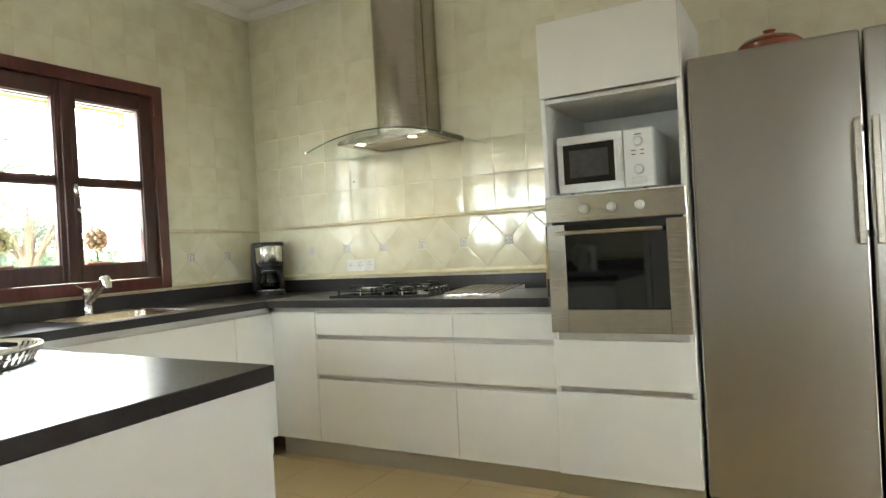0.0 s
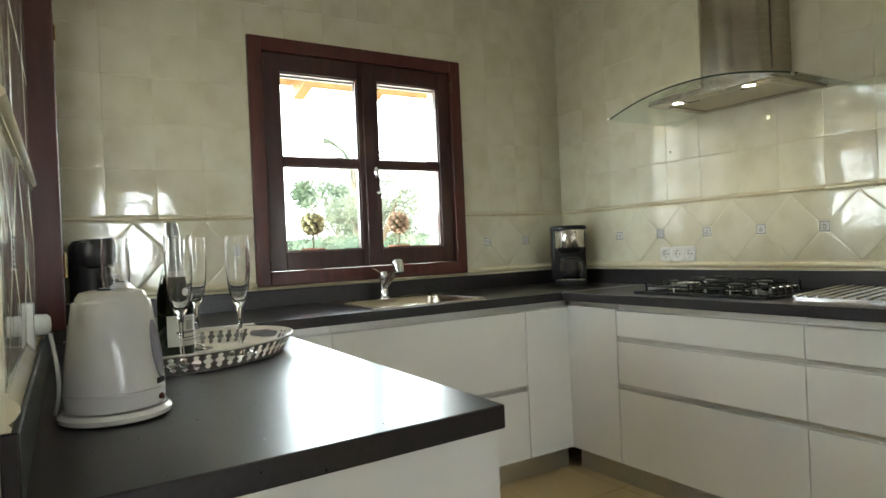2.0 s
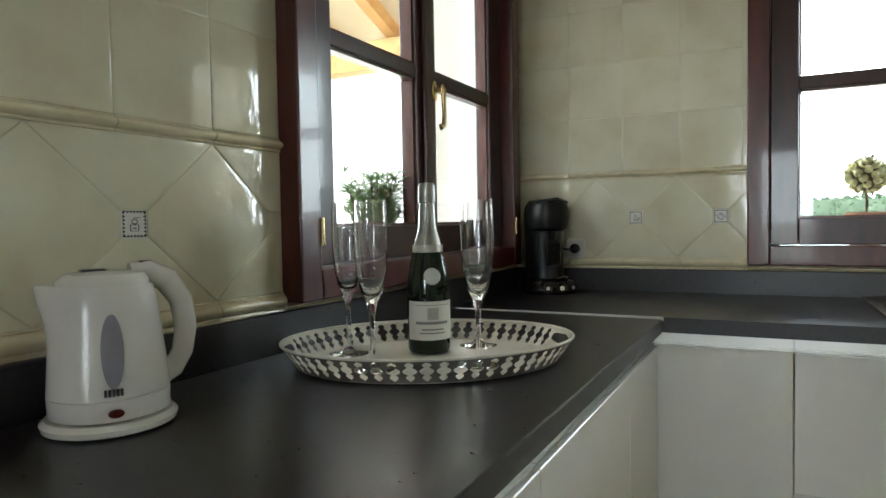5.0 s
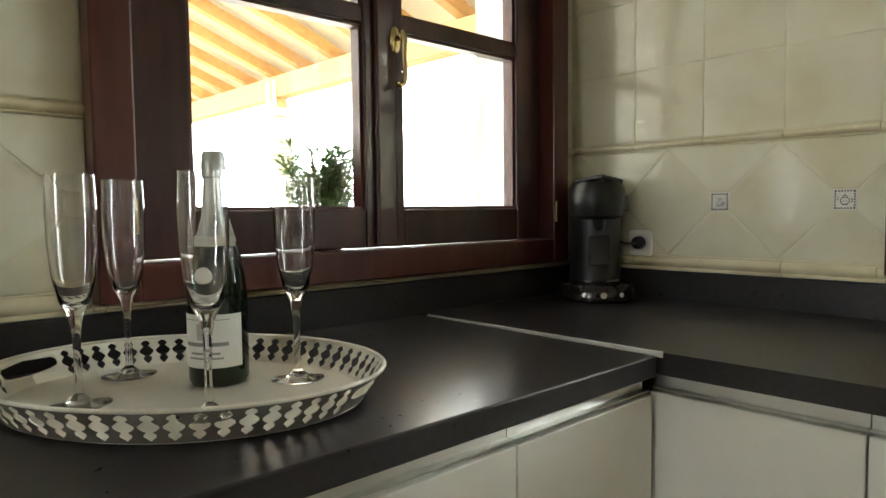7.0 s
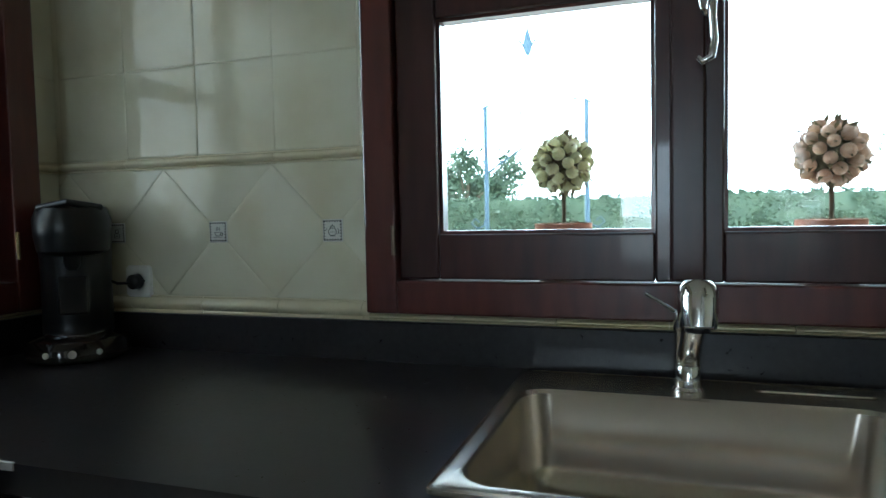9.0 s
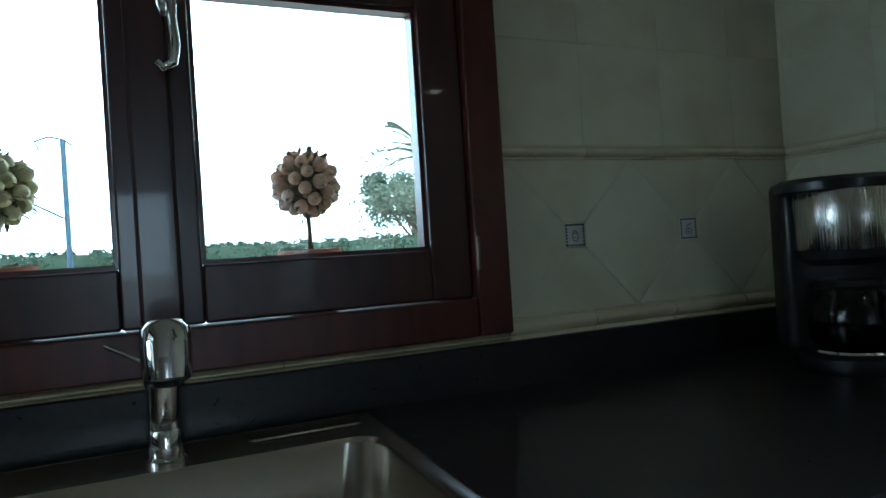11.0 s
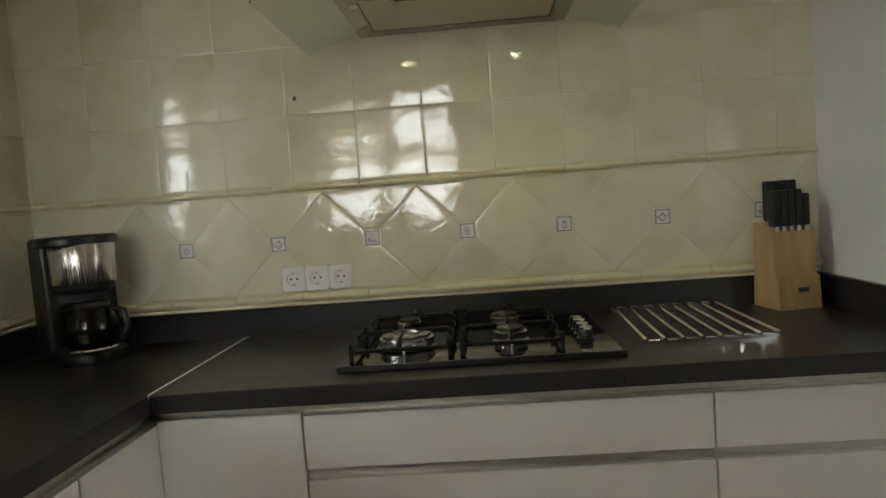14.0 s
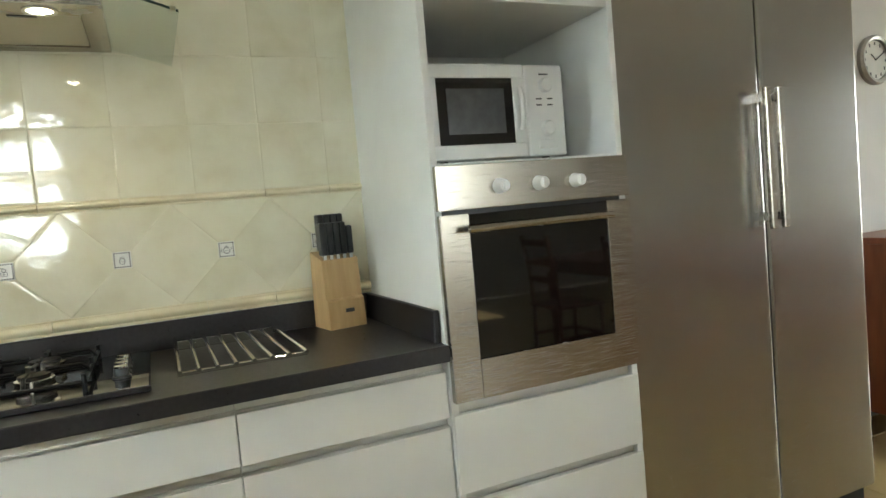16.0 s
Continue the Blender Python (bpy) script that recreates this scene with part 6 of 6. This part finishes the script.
BAMBOO = surface("bamboo_leaf", (0.09, 0.19, 0.04), (0.20, 0.32, 0.09), 0.5, 12)
part("pot", lathe([(0.0, 0.0), (0.045, 0.0), (0.055, 0.06), (0.058, 0.075), (0.050, 0.075), (0.0, 0.066)], (-0.145, -0.842, 1.066), 28), TERRA, plant, "", True)
rnd = random.Random(8)
st, lv = bmesh.new(), bmesh.new()
for i in range(60):
    a, sp = rnd.uniform(0, 6.28), rnd.uniform(0.01, 0.085)
    b0 = Vector((-0.145 + 0.025 * math.cos(a), -0.842 + 0.025 * math.sin(a), 1.13))
    top = b0 + Vector((sp * 0.8 * math.cos(a), sp * math.sin(a), rnd.uniform(0.07, 0.20)))
    tube([b0, (b0 + top) / 2 + Vector((0, 0, 0.01)), top], 0.0016, 5, st)
    for k in range(30):
        q = b0.lerp(top, rnd.uniform(0.25, 1.0))
        aa = rnd.uniform(0, 6.28)
        leaf_mesh(lv, q, q + Vector((math.cos(aa) * 0.8, math.sin(aa), rnd.uniform(-0.15, 0.6))).normalized() * rnd.uniform(0.030, 0.056), 0.0095)
part("stalks", st, STEM, plant)
part("leaves", lv, BAMBOO, plant, "narrow green leaves", kind="stuff")
# ---- wall tiles ----
def offset_poly(pts, d):
    """A convex outline drawn in by d."""
    n = len(pts)
    area = sum(pts[i][0] * pts[(i + 1) % n][1] - pts[(i + 1) % n][0] * pts[i][1] for i in range(n))
    s = 1 if area > 0 else -1
    lines = []
    for i in range(n):
        (x0, y0), (x1, y1) = pts[i], pts[(i + 1) % n]
        L = math.hypot(x1 - x0, y1 - y0)
        nx, ny = -(y1 - y0) / L * s, (x1 - x0) / L * s
        lines.append((nx, ny, nx * x0 + ny * y0 + d))
    out = []
    for i in range(n):
        a, b = lines[i - 1], lines[i]
        det = a[0] * b[1] - a[1] * b[0]
        out.append(((a[2] * b[1] - a[1] * b[2]) / det, (a[0] * b[2] - a[2] * b[0]) / det))
    return out
MESHES = {}
def tile_mesh(name, pts, material, th=0.0085, round_=0.006):
    """A pillow-edged tile lying in u, z with its face towards +w (local y)."""
    key = (name, round_, tuple((round(a, 4), round(b, 4)) for a, b in pts))
    if key in MESHES:
        return MESHES[key]
    bm = bmesh.new()
    rings = []
    us, zs = [p[0] for p in pts], [p[1] for p in pts]
    most = 0.3 * min(max(us) - min(us), max(zs) - min(zs))
    for d, w in ((0.0003, 0.0), (0.0003, th - 0.0018), (0.0007, th - 0.0007), (round_ * 0.45, th - 0.00018), (round_ * 1.6, th)):
        rings.append([bm.verts.new((u, w, z)) for u, z in offset_poly(pts, min(d, most * (0.5 + 0.5 * w / th)))])
    for a, b in zip(rings, rings[1:]):
        for i in range(len(a)):
            j = (i + 1) % len(a)
            bm.faces.new((a[i], a[j], b[j], b[i]))
    bm.faces.new(rings[-1])
    bmesh.ops.recalc_face_normals(bm, faces=bm.faces)
    me = bpy.data.meshes.new(name)
    bm.to_mesh(me)
    bm.free()
    for p in me.polygons:
        p.use_smooth = True
    me.materials.append(material)
    MESHES[key] = me
    return me
def bead_mesh(L, h2, proud, material, name):
    key = (name, round(L, 4), h2)
    if key in MESHES:
        return MESHES[key]
    bm = bmesh.new()
    prof = [(0.0, 0.0), (proud * 0.55, 0.0), (proud * 0.6, h2 * 0.10), (proud * 0.45, h2 * 0.20), (proud * 0.75, h2 * 0.30), (proud, h2 * 0.48), (proud, h2 * 0.62), (proud * 0.75, h2 * 0.80), (proud * 0.5, h2 * 0.88), (proud * 0.55, h2 * 0.96), (proud * 0.45, h2), (0.0, h2)]
    e = L / 2 - 0.0008
    lo, hi = [bm.verts.new((-e, w, z)) for w, z in prof], [bm.verts.new((e, w, z)) for w, z in prof]
    for i in range(len(prof)):
        j = (i + 1) % len(prof)
        bm.faces.new((lo[i], hi[i], hi[j], lo[j]))
    bm.faces.new(lo[::-1]), bm.faces.new(hi)
    bmesh.ops.recalc_face_normals(bm, faces=bm.faces)
    me = bpy.data.meshes.new(name)
    bm.to_mesh(me)
    bm.free()
    for p in me.polygons:
        p.use_smooth = True
    me.set_sharp_from_angle(angle=radians(50))
    me.materials.append(material)
    MESHES[key] = me
    return me
def inset_motif(kind):
    """Raised ink drawing of the little picture tile: a toothed border and a pot, cup, mill or flask."""
    key = ("motif", kind)
    if key in MESHES:
        return MESHES[key]
    bm = bmesh.new()
    def dab(u0, u1, z0, z1):
        box(u0, u1, 0.0088, 0.0098, z0, z1, 0, bm)
    for i in range(7):
        c = -0.0186 + i * 0.0062
        for sg in (-1, 1):
            dab(c - 0.0022, c + 0.0022, sg * 0.0205 - 0.0011, sg * 0.0205 + 0.0011)
            dab(c - 0.0010, c + 0.0010, sg * 0.0186 - 0.0010, sg * 0.0186 + 0.0010)
            dab(sg * 0.0205 - 0.0011, sg * 0.0205 + 0.0011, c - 0.0022, c + 0.0022)
            dab(sg * 0.0186 - 0.0010, sg * 0.0186 + 0.0010, c - 0.0010, c + 0.0010)
    def ring(cu, cz, ru, rz, th=0.0016, a0=0, a1=360, n=14):
        for i in range(n):
            a, b = radians(a0 + (a1 - a0) * i / n), radians(a0 + (a1 - a0) * (i + 1) / n)
            p = [(cu + ru * math.cos(a), cz + rz * math.sin(a)), (cu + ru * math.cos(b), cz + rz * math.sin(b))]
            q = [(cu + (ru - th) * math.cos(b), cz + (rz - th) * math.sin(b)), (cu + (ru - th) * math.cos(a), cz + (rz - th) * math.sin(a))]
            vs = [bm.verts.new((u, 0.0098, z)) for u, z in p + q]
            bm.faces.new(vs)
    if kind == 0:      # coffee pot
        ring(0, -0.003, 0.0105, 0.009), ring(0, 0.007, 0.006, 0.003), ring(0.012, -0.002, 0.004, 0.006, a0=-90, a1=90), dab(-0.006, 0.006, -0.0125, -0.0112), dab(-0.008, 0.008, -0.004, -0.0032), dab(-0.001, 0.001, 0.010, 0.0125)
        ring(-0.012, 0.0, 0.004, 0.005, a0=90, a1=200)
    elif kind == 1:    # cup and saucer
        ring(0, -0.001, 0.009, 0.009, a0=180, a1=360), dab(-0.009, 0.009, -0.0015, -0.0005), ring(0.010, -0.005, 0.004, 0.004), dab(-0.012, 0.012, -0.0125, -0.0113)
        for u in (-0.004, 0, 0.004):
            dab(u - 0.0005, u + 0.0005, 0.003, 0.011)
    elif kind == 2:    # mill
        dab(-0.008, 0.008, -0.012, -0.011), dab(-0.008, -0.007, -0.012, -0.001), dab(0.007, 0.008, -0.012, -0.001), dab(-0.008, 0.008, -0.002, -0.001), ring(0, 0.004, 0.006, 0.005), dab(-0.003, 0.003, -0.008, -0.006), dab(0, 0.010, 0.010, 0.011)
    else:              # jar
        ring(0, -0.004, 0.008, 0.009), dab(-0.005, 0.005, 0.006, 0.007), dab(-0.004, 0.004, 0.009, 0.010), dab(-0.005, 0.005, -0.005, -0.004), dab(-0.0055, -0.0045, 0.003, 0.007), dab(0.0045, 0.0055, 0.003, 0.007)
    me = bpy.data.meshes.new("motif")
    bm.to_mesh(me)
    bm.free()
    me.materials.append(INSETDARK)
    MESHES[key] = me
    return me

def rect(w, h2):
    return [(-w / 2, -h2 / 2), (w / 2, -h2 / 2), (w / 2, h2 / 2), (-w / 2, h2 / 2)]
def clip(pts, lo, hi):
    """The part of a convex outline between two upright lines."""
    for edge, keep in ((lo, 1), (hi, -1)):
        out = []
        for i in range(len(pts)):
            (x0, y0), (x1, y1) = pts[i], pts[(i + 1) % len(pts)]
            a, b = keep * (x0 - edge), keep * (x1 - edge)
            if a >= 0:
                out.append((x0, y0))
            if a * b < 0:
                f = a / (a - b)
                out.append((x0 + (x1 - x0) * f, y0 + (y1 - y0) * f))
        pts = out
        if len(pts) < 3:
            return []
    return pts
def clean(pts):
    out = []
    for p in pts:
        if not out or math.hypot(p[0] - out[-1][0], p[1] - out[-1][1]) > 0.004:
            out.append(p)
    if len(out) > 1 and math.hypot(out[0][0] - out[-1][0], out[0][1] - out[-1][1]) < 0.004:
        out.pop()
    return out
ZB0, ZB1, ZD0, ZD1 = 0.9855, 1.027, 1.322, 1.350
def tile_wall(wall, base, u0, u1, joint, inset0, window=None, low=None, tall_from=None, seed=0, P2=0.2905):
    """Clads a wall: foot bead, diamond frieze with picture tiles, dado bead and square tiles up to the ceiling.
    base maps local (u, w, z) to the world; window: (a, b, z0, z1) left free; low: u from which only the upper courses are laid."""
    rnd = random.Random(seed)
    def put(name, me, u, z, w=0.0):
        ob = new(name, me)
        ob.parent = wall
        ob.matrix_basis = base @ Matrix.Translation((u, w, z)) @ Matrix.Rotation(radians(rnd.uniform(-0.25, 0.25)), 4, 'X') @ Matrix.Rotation(radians(rnd.uniform(-0.25, 0.25)), 4, 'Z')
        return ob
    def free(a, b, z0, z1):
        """Stretches of a..b that the window leaves at that height."""
        if not window or z1 <= window[2] + 0.002 or z0 >= window[3] - 0.002:
            return [(a, b, z0, z1)]
        wa, wb, wz0, wz1 = window
        out = []
        if a < wa:
            out.append((a, min(b, wa), z0, z1))
        if b > wb:
            out.append((max(a, wb), b, z0, z1))
        ia, ib = max(a, wa), min(b, wb)
        if ib > ia:
            if z1 > wz1:
                out.append((ia, ib, wz1, z1))
            if z0 < wz0:
                out.append((ia, ib, z0, wz0))
        return out
    k0 = math.floor((u0 - joint) / 0.2025) - 1
    us = [joint + 0.2025 * k for k in range(k0, k0 + 40)]
    for ua, ub in zip(us, us[1:]):
        a, b = max(ua, u0), min(ub, u1)
        if b - a < 0.004:
            continue
        z = ZD1
        while z < CH - 0.05:
            zt_ = min(z + 0.2025, CH - 0.046)
            if not (tall_from is not None and b < tall_from and z < 1.7):
                for p, q, r, s in free(a, b, z, zt_):
                    if q - p > 0.004 and s - r > 0.004:
                        put("tile", tile_mesh("tile", rect(q - p + 0.0006, s - r), TILE, round_=0.0035), (p + q) / 2, (r + s) / 2)
            z += 0.2025
        if tall_from is not None and b < tall_from + 0.01:
            continue
        for p, q, r, s in free(a, b, ZD0, ZD1):
            if q - p > 0.004:
                put("dado_bead", bead_mesh(q - p, 0.028, 0.020, BEAD, "dado_bead"), (p + q) / 2, ZD0)
        for p, q, r, s in free(a, b, 1.004, 1.02):
            if q - p > 0.004:
                put("foot_bead", bead_mesh(q - p, ZB1 - ZB0, 0.020, BEAD, "foot_bead"), (p + q) / 2, ZB0)
        if window:
            p, q = max(a, window[0]), min(b, window[1])
            if q - p > 0.004:
                put("foot_bead", bead_mesh(q - p, 0.0165, 0.022, BEAD, "sill_bead"), (p + q) / 2, ZB0)
    lo_u = u0 if tall_from is None else max(u0, tall_from)
    zc, hi = 1.1745, 0.0245
    i0 = math.floor((lo_u - inset0) / P2) - 1
    spans = [(lo_u, u1)] if not window else [(lo_u, window[0]), (window[1], u1)]
    for k in range(i0, i0 + 16):
        c = inset0 + P2 * k
        d = c + P2 / 2
        dz = (ZD0 - ZB1) / 2
        def xat(z):
            """Half width of the gap between diamonds at height z."""
            return P2 / 2 * abs(z - zc) / dz
        hz = hi * 1.0
        cut = P2 / 2 - hi
        zcut = dz * (1 - cut / (P2 / 2))
        diamond = [(d - cut, zc - zcut), (d, ZB1), (d + cut, zc - zcut), (d + cut, zc + zcut), (d, ZD0), (d - cut, zc + zcut)]
        upper = [(c - hi, zc + zcut), (c + hi, zc + zcut), (c + P2 / 2, ZD0), (c - P2 / 2, ZD0)]
        lower = [(c - P2 / 2, ZB1), (c + P2 / 2, ZB1), (c + hi, zc - zcut), (c - hi, zc - zcut)]
        for sa, sb_ in spans:
            for pts in (diamond, upper, lower):
                q = clean(clip(pts, sa, sb_))
                if len(q) < 3 or max(p[0] for p in q) - min(p[0] for p in q) < 0.012:
                    continue
                cu = sum(p[0] for p in q) / len(q)
                put("frieze_tile", tile_mesh("frieze_tile", [(p[0] - cu, p[1] - zc) for p in q], TILE), cu, zc)
            if c - hi > sa + 0.001 and c + hi < sb_ - 0.001:
                put("picture_tile", tile_mesh("picture_tile", rect(2 * hi, 2 * hi), INSET), c, zc)
                m = new("motif", inset_motif((k * 7 + seed) % 4))
                m.parent = wall
                m.matrix_basis = base @ Matrix.Translation((c, 0, zc))
def flip_base(cols):
    return Matrix([(*r, t) for r, t in cols] + [(0, 0, 0, 1)])
base_n = flip_base((((1, 0, 0), 0.0), ((0, -1, 0), 0.0), ((0, 0, 1), 0.0)))
base_e = flip_base((((0, -1, 0), XE), ((1, 0, 0), 0.0), ((0, 0, 1), 0.0)))
base_w = SLANT @ flip_base((((0, 1, 0), 0.0), ((1, 0, 0), 0.0), ((0, 0, 1), 0.0)))
for wall, rows in ((wall_north, [(0.0, NW[0], -0.0071, 0.0005, 0.986, CH - 0.047), (NW[1], XE, -0.0071, 0.0005, 0.986, CH - 0.047), (NW[0], NW[1], -0.0071, 0.0005, NW[3] + 0.001, CH - 0.047)]),
                   (wall_east, [(XE - 0.0071, XE + 0.0005, -4.168, -0.003, 0.986, CH - 0.047)])):
    part("grout_bed", boxes(rows), GROUT, wall)
TURN[0] = SLANT
part("grout_bed", boxes([(-0.0005, 0.0071, SW + 0.001, WW[0], 0.986, CH - 0.047), (-0.0005, 0.0071, WW[1], -0.003, 0.986, CH - 0.047), (-0.0005, 0.0071, WW[0], WW[1], WW[3] + 0.001, CH - 0.047)]), GROUT, wall_west)
TURN[0] = Matrix.Identity(4)
tile_wall(wall_north, base_n, 0.001, XE - 0.001, 0.427, 0.4735, (NW[0], NW[1], NW[2], NW[3]), seed=1)
tile_wall(wall_west, base_w, SW + 0.001, -0.0082, -1.775, -1.745, (WW[0], WW[1], WW[2], WW[3]), seed=2, P2=0.34)
tile_wall(wall_east, base_e, -4.168, -0.0082, -0.02, -0.485, None, tall_from=-2.355, seed=3, P2=0.2857)

# ---- floor tiles ----
ft_key = {}
k = 0
for i in range(16):
    for j in range(18):
        a, b = -3.79 + i * 0.43, -7.79 + j * 0.455
        x0, x1, y0, y1 = a, min(a + 0.427, 3.1), b, min(b + 0.452, 0.0)
        if x1 - x0 < 0.05 or y1 - y0 < 0.05 or x0 > XE or (x1 < -0.3 and y0 > SY + 0.3):
            continue
        key = (round(x1 - x0, 3), round(y1 - y0, 3))
        if key not in ft_key:
            bm = box(-key[0] / 2, key[0] / 2, -key[1] / 2, key[1] / 2, -0.0099, 0.0, 0.0015)
            me = bpy.data.meshes.new("floor_tile")
            bm.to_mesh(me)
            bm.free()
            me.materials.append(FLOORT)
            ft_key[key] = me
        ob = new("floor_tile", ft_key[key])
        ob.parent = floor
        ob.location = ((x0 + x1) / 2, (y0 + y1) / 2, 0.0)
